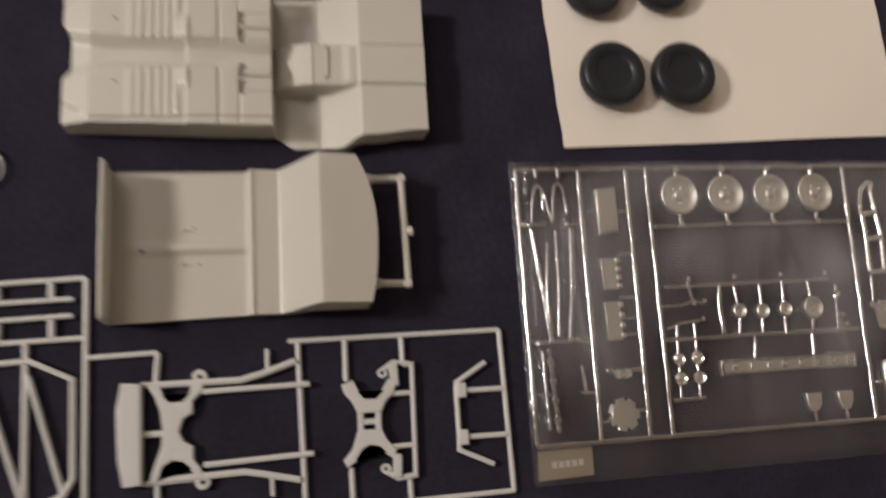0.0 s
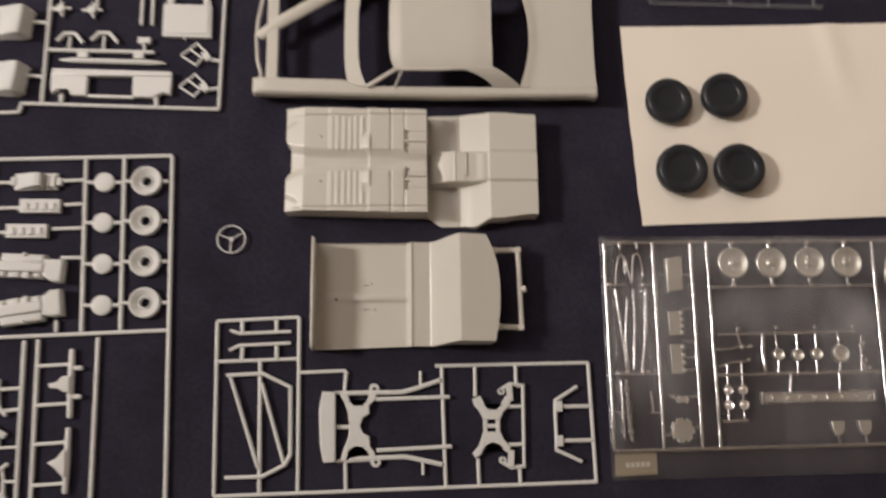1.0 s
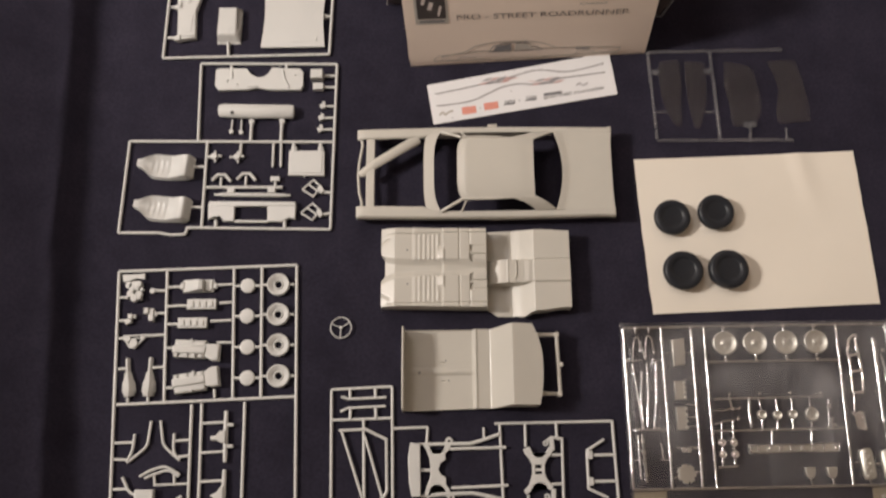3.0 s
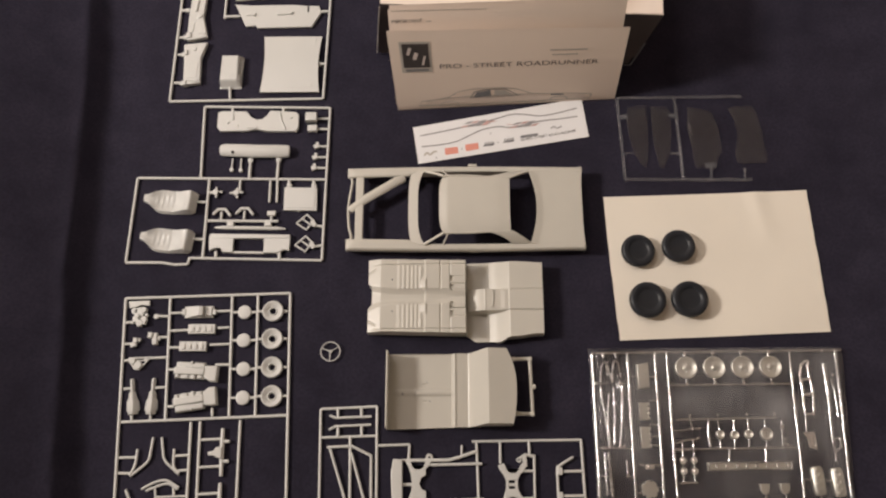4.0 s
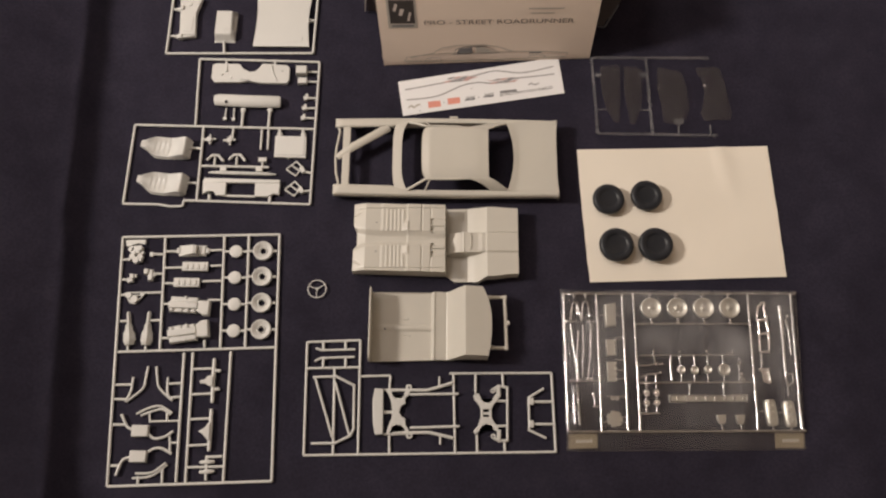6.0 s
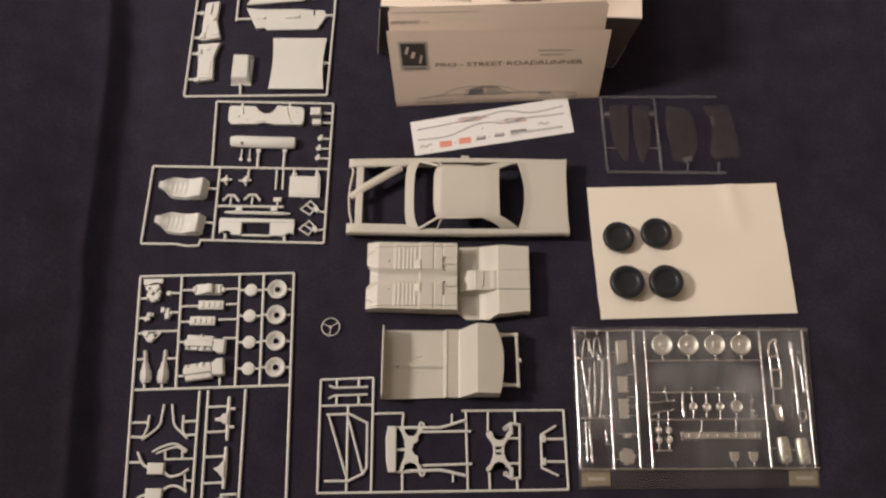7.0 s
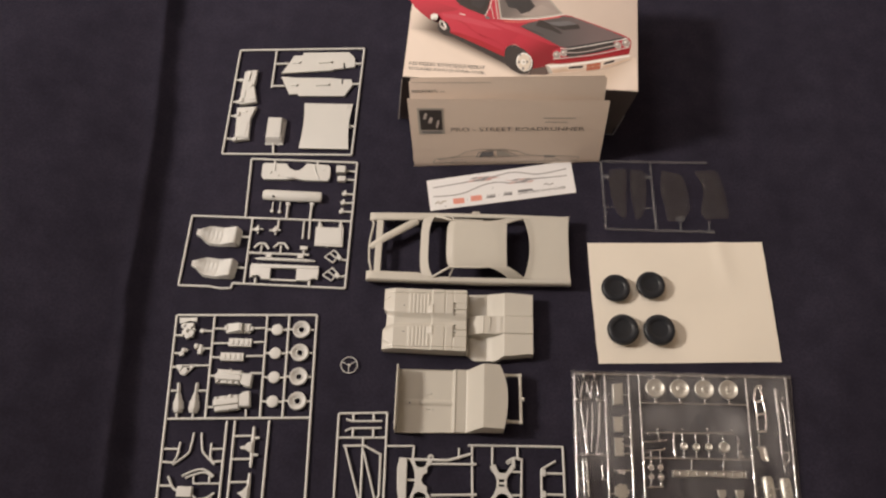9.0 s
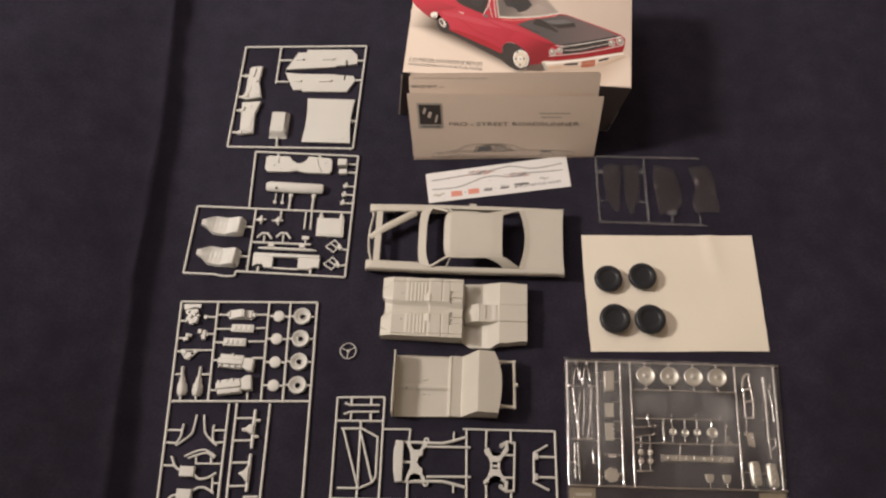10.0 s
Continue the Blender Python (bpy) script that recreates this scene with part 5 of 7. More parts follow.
# ---------------------------------------------------------------- paper sheet and tyres
def sheet(u, v):
    a, b, d, e = (129.1, 0.9), (306.7, 6.7), (310.2, -119.3), (135.3, -126.2)
    x = mix(mix(e[0], d[0], u), mix(a[0], b[0], u), v) - 2.0 * math.sin(math.pi * v) * (1 - u) * 0.3
    y = mix(mix(e[1], d[1], u), mix(a[1], b[1], u), v)
    x += 0.5 * noise.noise(Vector((v * 9, u * 2, 0))) * (1 if u < 0.01 or u > 0.99 else 0)
    z = 0.8 + 1.4 * (noise.noise(Vector((u * 2.2 + 4, v * 2.0, 1.5))) + 0.3) + 1.5 * math.exp(-((u - 0.86 + 0.12 * v) / 0.05) ** 2) * smooth(v * 2 - 0.9)
    return x, y, max(0.3, z)


solo("paper_sheet", surface(sheet, 70, 50, 0.25), PAPER, 220, -60, "blank cream paper sheet lying on the navy cloth", "paper sheet", angle=70)


def tyre(x, y, r, h, label):
    prof = [(r * 0.50, 0.8), (r * 0.60, 0.0), (r * 0.74, 0.0), (r * 0.86, h * 0.10), (r * 0.95, h * 0.30), (r, h * 0.55), (r, h * 0.72), (r * 0.985, h * 0.83), (r * 0.95, h * 0.92), (r * 0.90, h * 0.975), (r * 0.83, h), (r * 0.74, h * 0.995), (r * 0.66, h * 0.97),
            (r * 0.61, h * 0.94), (r * 0.58, h * 0.91), (r * 0.55, h * 0.87), (r * 0.54, h * 0.3)]
    ob = thing("model_tyre", x, y, label, "tyre", "four loose tyres", z=1.2)
    part("tread_ring", lathe(prof, x, y, 48, None, 1.2), RUBBER, ob)
    part("inner_web", lathe([(0, h * 0.3), (r * 0.55, h * 0.3), (r * 0.555, h * 0.87), (r * 0.48, h * 0.855), (r * 0.40, h * 0.84), (0, h * 0.82)], x, y, 36, None, 1.2), RUBBER, ob)
    return ob


tyre(*(154.5, -50.1), 14.2, 9.2, "narrow black rubber model tyre lying flat on paper")
tyre(*(189.1, -46.2), 14.2, 9.2, "narrow black rubber model tyre lying flat on paper")
tyre(*(159.2, -93.4), 15.3, 10.8, "wide black rubber model tyre lying flat on paper")
tyre(*(194.0, -92.8), 15.3, 10.8, "wide black rubber model tyre lying flat on paper")


# ---------------------------------------------------------------- flat print
def flat(points, z=None, bm=None):
    """A flat printed patch of any outline; points carry their own height when z is not given."""
    bm = bm or bmesh.new()
    f = bm.faces.new([bm.verts.new((p[0], p[1], p[2] if z is None else z)) for p in points])
    if f.normal.z < 0:
        f.normal_flip()
    bmesh.ops.triangulate(bm, faces=[f])
    return bm


def ribbon(points, w, z=None, bm=None, up=Vector((0, 0, 1))):
    """A printed line of width w along points."""
    bm = bm or bmesh.new()
    pts = [Vector((p[0], p[1], p[2] if z is None else z)) for p in points]
    rows = []
    for i, p in enumerate(pts):
        d = (pts[min(i + 1, len(pts) - 1)] - pts[max(0, i - 1)]).normalized()
        n = up.cross(d).normalized() * (w / 2)
        rows.append((bm.verts.new(p - n), bm.verts.new(p + n)))
    for a, b in zip(rows, rows[1:]):
        bm.faces.new((a[0], b[0], b[1], a[1]))
    return bm


def curve_through(points, steps=6):
    """Catmull-Rom points through the given ones."""
    p = [Vector(q) for q in points]
    p = [2 * p[0] - p[1]] + p + [2 * p[-1] - p[-2]]
    out = []
    for a, b, c, d in zip(p, p[1:], p[2:], p[3:]):
        for k in range(steps):
            t = k / steps
            out.append(0.5 * (2 * b + (c - a) * t + (2 * a - 5 * b + 4 * c - d) * t * t + (3 * b - a - 3 * c + d) * t ** 3))
    return out + [p[-2]]


def oval(cx, cy, rx, ry, turn=0, n=28):
    c, s = math.cos(radians(turn)), math.sin(radians(turn))
    return [(cx + rx * math.cos(q) * c - ry * math.sin(q) * s, cy + rx * math.cos(q) * s + ry * math.sin(q) * c) for q in [2 * math.pi * i / n for i in range(n)]]


def lettering(body, origin, ex, ey, size, width, mat, parent, name="lettering"):
    """Words set on a plane: origin at the left end of the base line, stretched to the width."""
    cu = bpy.data.curves.new(name, "FONT")
    cu.body, cu.size = body, 1.0
    tmp = bpy.data.objects.new(name, cu)
    scene.collection.objects.link(tmp)
    dg = bpy.context.evaluated_depsgraph_get()
    me = bpy.data.meshes.new_from_object(tmp.evaluated_get(dg))
    bpy.data.objects.remove(tmp)
    bm = bmesh.new()
    bm.from_mesh(me)
    bpy.data.meshes.remove(me)
    x0, x1 = min(v.co.x for v in bm.verts), max(v.co.x for v in bm.verts)
    k = width / (x1 - x0)
    for v in bm.verts:
        v.co = Vector(origin) + Vector(ex) * ((v.co.x - x0) * k) + Vector(ey) * (v.co.y * size / 0.7)
    return part(name, bm, mat, parent, keep=True)


# ---------------------------------------------------------------- decal sheet
dec = thing("decal_sheet", 40, 65, "white decal sheet with grey stripes and orange-red patches", "decal sheet", z=0.0)
part("backing", plate(((-37.9, 69.3), (115.2, 97.9), (120.0, 59.3), (-32.5, 33.7)), 0.2, 0.7, 0.1), DECAL, dec)
part("stripe", ribbon(curve_through(((-31.0, 60.9), (-10.8, 65.2), (9.0, 69.8), (30.9, 75.6), (50.8, 81.5), (62.8, 81.6), (76.8, 80.1), (90.8, 82.3), (110.3, 87.6))), 1.2, 0.85), INK_STRIPE, dec, "grey wavy stripe")
part("stripe", ribbon(curve_through(((-29.8, 50.2), (-10.5, 52.5), (2.3, 55.7), (13.1, 61.1), (25.0, 66.8), (38.9, 69.6), (52.8, 68.9), (74.7, 74.4), (92.7, 76.7), (110.7, 79.4))), 1.2, 0.85), INK_STRIPE, dec, "grey wavy stripe")
for c, k in (((17.9, 72.3), 1), ((61.8, 71.4), -1)):
    for j in range(7):
        dx, dy = (j - 3) * 3.1, (1.6 if j % 2 else -1.6) + (j - 3) * 0.35
        part("splash", flat(((c[0] + dx - 4.2, c[1] + dy - 1.2), (c[0] + dx + 1.5, c[1] + dy - 0.4), (c[0] + dx + 5.4, c[1] + dy + 2.2), (c[0] + dx - 0.5, c[1] + dy + 0.9)), 0.95 + 0.02 * j), INK_STRIPE if j % 3 else INK_SPLASH, dec)
    for j in range(2):
        o = k * (9 + 5 * j)
        part("streak", flat(((c[0] + o - 3, c[1] - 0.6 + 1.8 * j), (c[0] + o + 7, c[1] + 1.6 * k + 1.2), (c[0] + o + 2, c[1] + 1.9 * k + 1.6)), 0.92), INK_SPLASH, dec, "thin red streak")
for q in (((-9.4, 48.7), (2.3, 50.1), (3.0, 43.9), (-8.6, 42.1)), ((8.9, 52.1), (20.6, 53.9), (21.3, 47.7), (9.7, 45.8))):
    part("patch", flat(q, 0.85), INK_ORANGE, dec, "orange-red rectangle")
for c in ((30.1, 52.4), (47.9, 55.9)):
    em = flat(((c[0] - 5.5, c[1] - 2.4), (c[0] + 4.5, c[1] - 1.2), (c[0] + 5.2, c[1] + 1.0), (c[0] - 3, c[1] - 0.2)), 0.85)
    for k in range(4):
        flat(((c[0] - 4 + 2.3 * k, c[1] + 0.1 + 0.3 * k), (c[0] - 2.6 + 2.3 * k, c[1] + 0.3 + 0.3 * k), (c[0] - 2.2 + 2.3 * k, c[1] + 2.2 + 0.3 * k), (c[0] - 3.4 + 2.3 * k, c[1] + 1.6 + 0.3 * k)), 0.85, em)
    part("emblem", em, INK_GREY, dec)
ax = (Vector((109.3, 64.0)) - Vector((59.1, 55.1))).normalized()
ay = Vector((-ax.y, ax.x))
lettering("68 PRO STREET ROAD RUNNER", (*(59.1, 55.1), 0.85), (*ax, 0), (*ay, 0), 2.6, (Vector((109.3, 64.0)) - Vector((59.1, 55.1))).length, INK_BLACK, dec)
part("print_bar", ribbon(((58.8, 59.3), (74.2, 61.7)), 2.4, 0.85), INK_GREY, dec, "unreadable line of print")
part("emblem", ribbon(curve_through(((86.2, 67.4), (89.0, 69.5), (91.5, 67.6), (96.1, 69.7))), 1.1, 0.85), INK_STRIPE, dec)
part("script", ribbon(curve_through(((-27.5, 41.8), (-24.9, 44.5), (-22.4, 42.4), (-19.3, 45.1), (-16.2, 45.6))), 1.6, 0.85), INK_PALE, dec, "pale green-grey script shape")
for p in ((32.0, 62.9), (6.1, 47.8), (38.6, 54.1), (-16.6, 39.4)):
    part("dot", flat(oval(p[0], p[1], 0.6, 0.6, 0, 10), 0.85), INK_GREY, dec)

# ---------------------------------------------------------------- kit box
BX = thing("kit_box", 55, 140, "cream card kit box with a red car picture on its lid", "box")
FL, EX, EY = Vector((-63.2, 145.0)), Vector((237, -13.2)).normalized(), Vector((13.2, 237)).normalized()


def on_box(s, t):
    p = FL + EX * s + EY * t
    return p.x, p.y


W_BOX, D_BOX = 237.4, 152.0


def box_half(z0, z1, inset):
    """A box half that leans a little, wider above than below."""
    bm = bmesh.new()
    rows = []
    for z in (z0, z1):
        k = 1 - z / 79.6
        c = ((inset - 8.5 * k, inset), (W_BOX - inset - 12.5 * k, inset - 1.5 * k), (W_BOX - inset - 12.5 * k, D_BOX - inset), (inset - 8.5 * k, D_BOX - inset))
        rows.append([bm.verts.new((*on_box(s, t), z)) for s, t in c])
    for i in range(4):
        bm.faces.new((rows[0][i], rows[0][(i + 1) % 4], rows[1][(i + 1) % 4], rows[1][i]))
    bm.faces.new(rows[1])
    bm.faces.new(list(reversed(rows[0])))
    edges = [e for e in bm.edges]
    bmesh.ops.bevel(bm, geom=edges, offset=0.5, segments=2, affect="EDGES")
    return bm


part("tray", box_half(0.4, 60, 1.2), CARD_SIDE, BX, "dark printed lower box half")
lid = part("lid", box_half(14, 79.6, 0.0), CARD_SIDE, BX, "lid with dark printed sides")
part("lid_top", plate([on_box(s, t) for s, t in ((0.5, 0.5), (W_BOX - 0.5, 0.5), (W_BOX - 0.5, D_BOX - 0.5), (0.5, D_BOX - 0.5))], 79.5, 80.0, 0.1), GROUND_TONE, lid, "cream printed picture ground")
part("edge_line", tube([(*on_box(W_BOX - 12.0, -1.6), 2.0), (*on_box(W_BOX - 6.5, -0.9), 38.0)], 0.8, None, 6), INK_GREY, BX, "worn grey box corner")
part("edge_line", tube([(*on_box(-8.2, -0.4), 2.0), (*on_box(-0.2, -0.3), 76.0)], 0.6, None, 6), INK_PALE, BX, "worn grey box corner")
part("edge_line", tube([(*on_box(W_BOX - 12.0, -1.8), 1.4), (*on_box(W_BOX - 40, -1.6), 1.4)], 0.5, None, 6), INK_GREY, BX, "worn grey box edge")


def printed_oval(name, centre, radii, turn, z, mat):
    return part(name, flat(oval(*centre, *radii, turn), z), mat, lid)


part("printed_shadow", flat(((-58.8, 227.9), (-46.8, 225.7), (-38.3, 220.7), (-21, 208.4), (13.7, 187.9), (40, 173.8), (56.1, 158.3), (67.9, 150), (40.4, 145.3), (14.5, 158.3), (-11.8, 169.8), (-36.4, 182.7), (-58.3, 197.1)), 80.1), INK_UMBRA, lid)
part("printed_shadow", flat(((65.9, 157.4), (81.8, 160.3), (167.3, 178.7), (174.1, 171.5), (173, 134.3), (143.8, 133.5), (126.8, 150.8), (65.9, 149)), 80.1), INK_SMEAR, lid)
part("printed_underside", flat(((-28.9, 217.1), (-20.9, 205.8), (-13, 201), (40, 173), (48.1, 167.9), (52.1, 160.7), (56.1, 150.6), (48.2, 155.2), (40.2, 163.2), (13.9, 179.2), (-12.7, 194.9), (-23, 198.1), (-27.8, 206.9)), 80.2), INK_COAL, lid)
part("printed_underside", flat(((64, 150.4), (67.9, 157.5), (81.8, 160.3), (86, 152.5), (81.7, 150.4)), 80.2), INK_UNDER, lid)
part("printed_body", flat(((-68.4, 259.4), (-64.2, 248.8), (-59, 241), (-54.4, 233.3), (-46.7, 225.1), (-38.1, 217.4), (-37.2, 222.8), (-33.4, 225), (-29.8, 224.1), (-25.9, 219), (-23.1, 211.4), (-20.8, 203.3), (-12.9, 199.4), (13.8, 185.4), (40.1, 171.5), (40.2, 178.7), (41.9, 183.5), (45.9, 186.6), (50.3, 187.2), (55.9, 184.1), (62.3, 178.6), (65.9, 173.3), (68.3, 165.5), (68.3, 157.5), (81.8, 160.3), (85.7, 162.9), (166.2, 176.2), (168.8, 184.9), (170.2, 193.6), (167.3, 199), (148.6, 208.1), (124.7, 218.6), (108.7, 225.3), (101, 226.2), (95.6, 234.8), (88.5, 245.1), (82.5, 260.8)), 80.3), INK_CAR, lid)
part("printed_nose", flat(((55.8, 200.4), (72, 195.8), (88, 190), (96.9, 184.6), (89.1, 180.1), (88.8, 169), (85.7, 162.9), (81.8, 160.3), (68.3, 157.5), (68.3, 165.5), (65.9, 173.3), (62.3, 178.6), (55.9, 184.1), (47.8, 192.6)), 80.33), INK_NOSE, lid)
part("printed_quarter", flat(((-62.3, 244.9), (-45.9, 248), (-22.6, 236.8), (-8, 231.9), (-14, 228.7), (-24.2, 227.6), (-31.3, 225.6), (-37.2, 222.8), (-38.1, 217.4), (-46.7, 225.1), (-54.4, 233.3), (-59, 241)), 80.33), INK_QUARTER, lid)
part("printed_fender_top", flat(((21.1, 217.2), (36.5, 214.6), (55.8, 208), (72, 200.3), (88, 190.8), (96.9, 185.5), (87.9, 187.3), (72, 194.3), (55.8, 201.4), (39.6, 208)), 80.36), INK_SHEEN, lid)
part("printed_fender_top", flat(((109.7, 223.8), (126.7, 217.1), (148.6, 207.1), (166.7, 198.5), (158.4, 200.8), (140.6, 208.9), (120.7, 218)), 80.36), INK_SHEEN, lid)
part("printed_door_sheen", flat(((-26.2, 225.7), (-7.7, 224.2), (21.2, 215.2), (39.6, 205), (21.3, 208), (-7.4, 216.9), (-22.9, 221.1)), 80.35), INK_SHEEN, lid)
part("printed_side_shade", flat(((-20.8, 203.3), (-6.9, 201.1), (13.6, 192.6), (35.9, 180.8), (40, 177), (40.1, 171.5), (13.8, 185.4), (-12.9, 199.4)), 80.34), INK_SIDE, lid)
part("printed_side_window", flat(((-15.8, 255.5), (-10.8, 242.3), (-7.1, 237.2), (2.3, 231.7), (16.9, 224.8), (19.8, 223.9), (22.1, 230.2), (24.7, 243.3), (26.6, 253.9)), 80.4), INK_COAL, lid)
part("printed_seat", flat(((1.9, 248), (5.9, 237), (14.6, 232.6), (19, 237.9), (20.5, 248.5)), 80.43), INK_SLATE, lid)
part("printed_windshield", flat(((29.7, 255.4), (32.5, 243.5), (35.4, 218.9), (51.7, 219.1), (72, 221.2), (88.3, 223.7), (101.8, 226.7), (95.6, 235.3), (89.1, 245.1), (82.4, 256.8)), 80.4), INK_PALE, lid)
part("printed_glass", flat(((31.9, 255.4), (34.6, 243.6), (37.2, 221.3), (51.7, 221.2), (72, 223.3), (86.3, 225.8), (98.5, 228.2), (92.9, 236.3), (86.5, 245), (78.3, 256.7)), 80.45), INK_GLASS, lid)
part("printed_interior", flat(((39, 255.6), (40.4, 243.8), (44.4, 235), (52.6, 233.1), (57.7, 226.5), (65.9, 229.3), (72.1, 237.3), (68, 244.5), (65.9, 256.3)), 80.48), INK_SLATE, lid)
part("printed_reflection", flat(((55.7, 225.4), (67.9, 231.5), (78.2, 239), (86.4, 234.6), (93.7, 229.6), (84.3, 226.2), (67.9, 223.7)), 80.48), INK_HAZY, lid)
part("printed_hood", flat(((55.8, 210.5), (65.9, 215.4), (80.1, 219.9), (100.5, 224.6), (109.7, 223.8), (126.7, 216.6), (148.6, 206.6), (165.2, 198), (158.1, 195.3), (127.9, 187.4), (105.9, 182.8), (96.9, 185.1), (86, 192.5), (72, 200.9)), 80.4), INK_HOOD, lid)
part("printed_hood_shade", flat(((103.9, 185.3), (128, 190.4), (158.2, 197.5), (165.2, 198), (158.1, 194.8), (127.9, 186.9), (105.9, 182.6)), 80.42), INK_SLATE, lid)
part("printed_scoop", flat(((72.4, 211.5), (75.7, 219.3), (80.1, 218.9), (88.2, 213), (99.8, 202.7), (97.7, 201.1), (88.1, 205.9)), 80.5), INK_COAL, lid)
part("printed_scoop_top", flat(((78.5, 219.1), (86.2, 216.5), (106.5, 218.1), (116.1, 214.3), (98.3, 211.7), (89.8, 213.5)), 80.52), INK_GREY, lid)
part("printed_scoop_mouth", flat(((90.6, 212), (98.3, 211.2), (116.5, 214.3), (118.4, 208.8), (100.6, 206.2), (95, 209.1)), 80.55), INK_COAL, lid)
part("printed_crease", ribbon(((58.8, 209.1), (80, 199.6)), 1.0, 80.5), INK_COAL, lid)
part("printed_grille", flat(((97.9, 181.6), (105.9, 182.6), (127.9, 187.2), (152, 193.1), (152.7, 184.7), (135.6, 178.8), (107.7, 172.5), (103.7, 173.4)), 80.5), INK_COAL, lid)
part("printed_trim", ribbon(curve_through(((97.1, 183.1), (106.3, 182.6), (127.9, 187.2), (158.1, 194.8), (167.2, 198))), 0.9, 80.7), INK_WHITE, lid)
part("printed_trim", ribbon(curve_through(((104.8, 177.9), (115.7, 178.2), (127.7, 180.5), (139.7, 184.1), (152.8, 187.7))), 0.9, 80.7), INK_SILVER, lid)
part("printed_trim", ribbon(curve_through(((89, 169.5), (103.7, 171.4), (127.5, 175.1), (147.6, 180.1), (167.7, 186.1))), 1.1, 80.7), INK_SILVER, lid)
part("printed_lower_front", flat(((85.7, 163.6), (89, 169), (103.7, 170.7), (127.5, 174.1), (147.5, 179.1), (167.6, 184.6), (166.5, 177.7), (147.3, 172.7), (117.4, 167), (87.7, 162.7)), 80.4), INK_DARK_RED, lid)
part("printed_stone_guard", ribbon(((91.7, 166.2), (119.5, 169.9), (147.4, 176.1), (166.2, 180.6)), 1.0, 80.46), INK_SIDE, lid)
part("printed_bumper", flat(((81.4, 162), (85.7, 163.6), (101.6, 164.1), (127.4, 168.7), (147.3, 173.2), (166.3, 177.2), (170.1, 174.8), (168.9, 170.9), (156.8, 164.7), (138.8, 157.9), (119.1, 155.4), (88.4, 151.1), (84.5, 153.4)), 80.5), INK_CHROME, lid)
part("printed_bumper_glint", flat(((82.8, 162), (101.5, 163.3), (127.3, 167.7), (147.3, 172.2), (167.2, 176.2), (167.1, 174.3), (147.2, 169.8), (127.3, 165.3), (101.5, 160.7), (85.7, 158.7)), 80.55), INK_WHITE, lid)
part("printed_bumper_shade", flat(((87.6, 156.4), (103.4, 158.8), (104.4, 156.9), (119.2, 157.8), (123.1, 158.9), (123.1, 156.9), (103.4, 154.4), (89.2, 152.1)), 80.56), INK_TAN, lid)
part("printed_bumper_shade", flat(((139.4, 161.8), (150.9, 165.5), (167, 172.8), (166.1, 170.3), (154.8, 164.6), (139.3, 158.9)), 80.56), INK_TAN, lid)
part("printed_bumper_shade", flat(((81.4, 161.5), (84.9, 160.6), (88.8, 153), (87.6, 151.1), (84.5, 153.9)), 80.57), INK_PALE, lid)
part("printed_slot", flat(((104.2, 159.3), (107.4, 160.8), (119.7, 162.2), (118.8, 159.2), (105.4, 157.9)), 80.6), INK_COAL, lid)
part("printed_slot", flat(((140.3, 165.2), (143.1, 167.2), (151.9, 169.9), (151, 167), (141, 163.8)), 80.6), INK_COAL, lid)
part("printed_plate", flat(((123.3, 163.7), (137.6, 166.6), (136.9, 158.3), (122.7, 156)), 80.6), INK_PLATE, lid)
part("printed_plate_edge", ribbon(((123.6, 160.3), (137, 162.7)), 0.5, 80.62), INK_TAN, lid)
part("printed_wheel_well", flat(((40.1, 171.5), (40.4, 179), (42.3, 183.5), (46.3, 186.1), (50.7, 186.2), (55.9, 183.9), (62.3, 178.6), (65.9, 173.3), (68.5, 165.5), (68.1, 157.5), (60, 150.7), (56.1, 150.6), (48.2, 155.7), (41.2, 162.8)), 80.5), INK_COAL, lid)
printed_oval("printed_tyre", (58.0, 163.7), (11.4, 12.9), 6, 80.55, INK_COAL)
printed_oval("printed_wheel", (60.2, 165.3), (8.2, 11.6), 6, 80.65, INK_WHITE)
printed_oval("printed_wheel_dish", (60.4, 164.8), (6.9, 10.0), 6, 80.67, INK_CREAM)
printed_oval("printed_hub", (59.2, 165.2), (2.6, 3.6), 6, 80.7, INK_WHITE)
printed_oval("printed_hub", (59.6, 165.0), (1.2, 1.6), 6, 80.74, INK_PALE)
printed_oval("printed_wheel_slot", (56.2, 174.2), (1.0, 1.6), 6, 80.75, INK_GREY)
printed_oval("printed_wheel_slot", (63.2, 165.4), (1.0, 1.6), 6, 80.75, INK_GREY)
printed_oval("printed_wheel_slot", (54.8, 165.1), (1.0, 1.6), 6, 80.75, INK_GREY)
printed_oval("printed_wheel_slot", (59.0, 157.2), (1.0, 1.6), 6, 80.75, INK_GREY)
part("printed_wheel_shade", ribbon(curve_through(((65.9, 170.8), (66.7, 163.5), (64.8, 157.4), (60.4, 153.6), (56.1, 155.9))), 1.0, 80.69), INK_PALE, lid)
printed_oval("printed_tyre", (-22.9, 206.8), (6.0, 9.5), 24, 80.55, INK_COAL)
printed_oval("printed_wheel", (-24.1, 210.3), (3.2, 6.6), 24, 80.65, INK_SILVER)
printed_oval("printed_hub", (-24.7, 210.8), (1.6, 3.4), 24, 80.68, INK_COAL)
printed_oval("printed_wheel_rim", (-21.9, 209.9), (1.0, 3.0), 35, 80.7, INK_WHITE)
part("printed_exhaust_tip", flat(((-37.2, 223.3), (-34.4, 225), (-30.3, 224.6), (-29.7, 220.4), (-30.7, 216.3), (-34.4, 216.7), (-37.3, 218.2)), 80.66), INK_WHITE, lid)
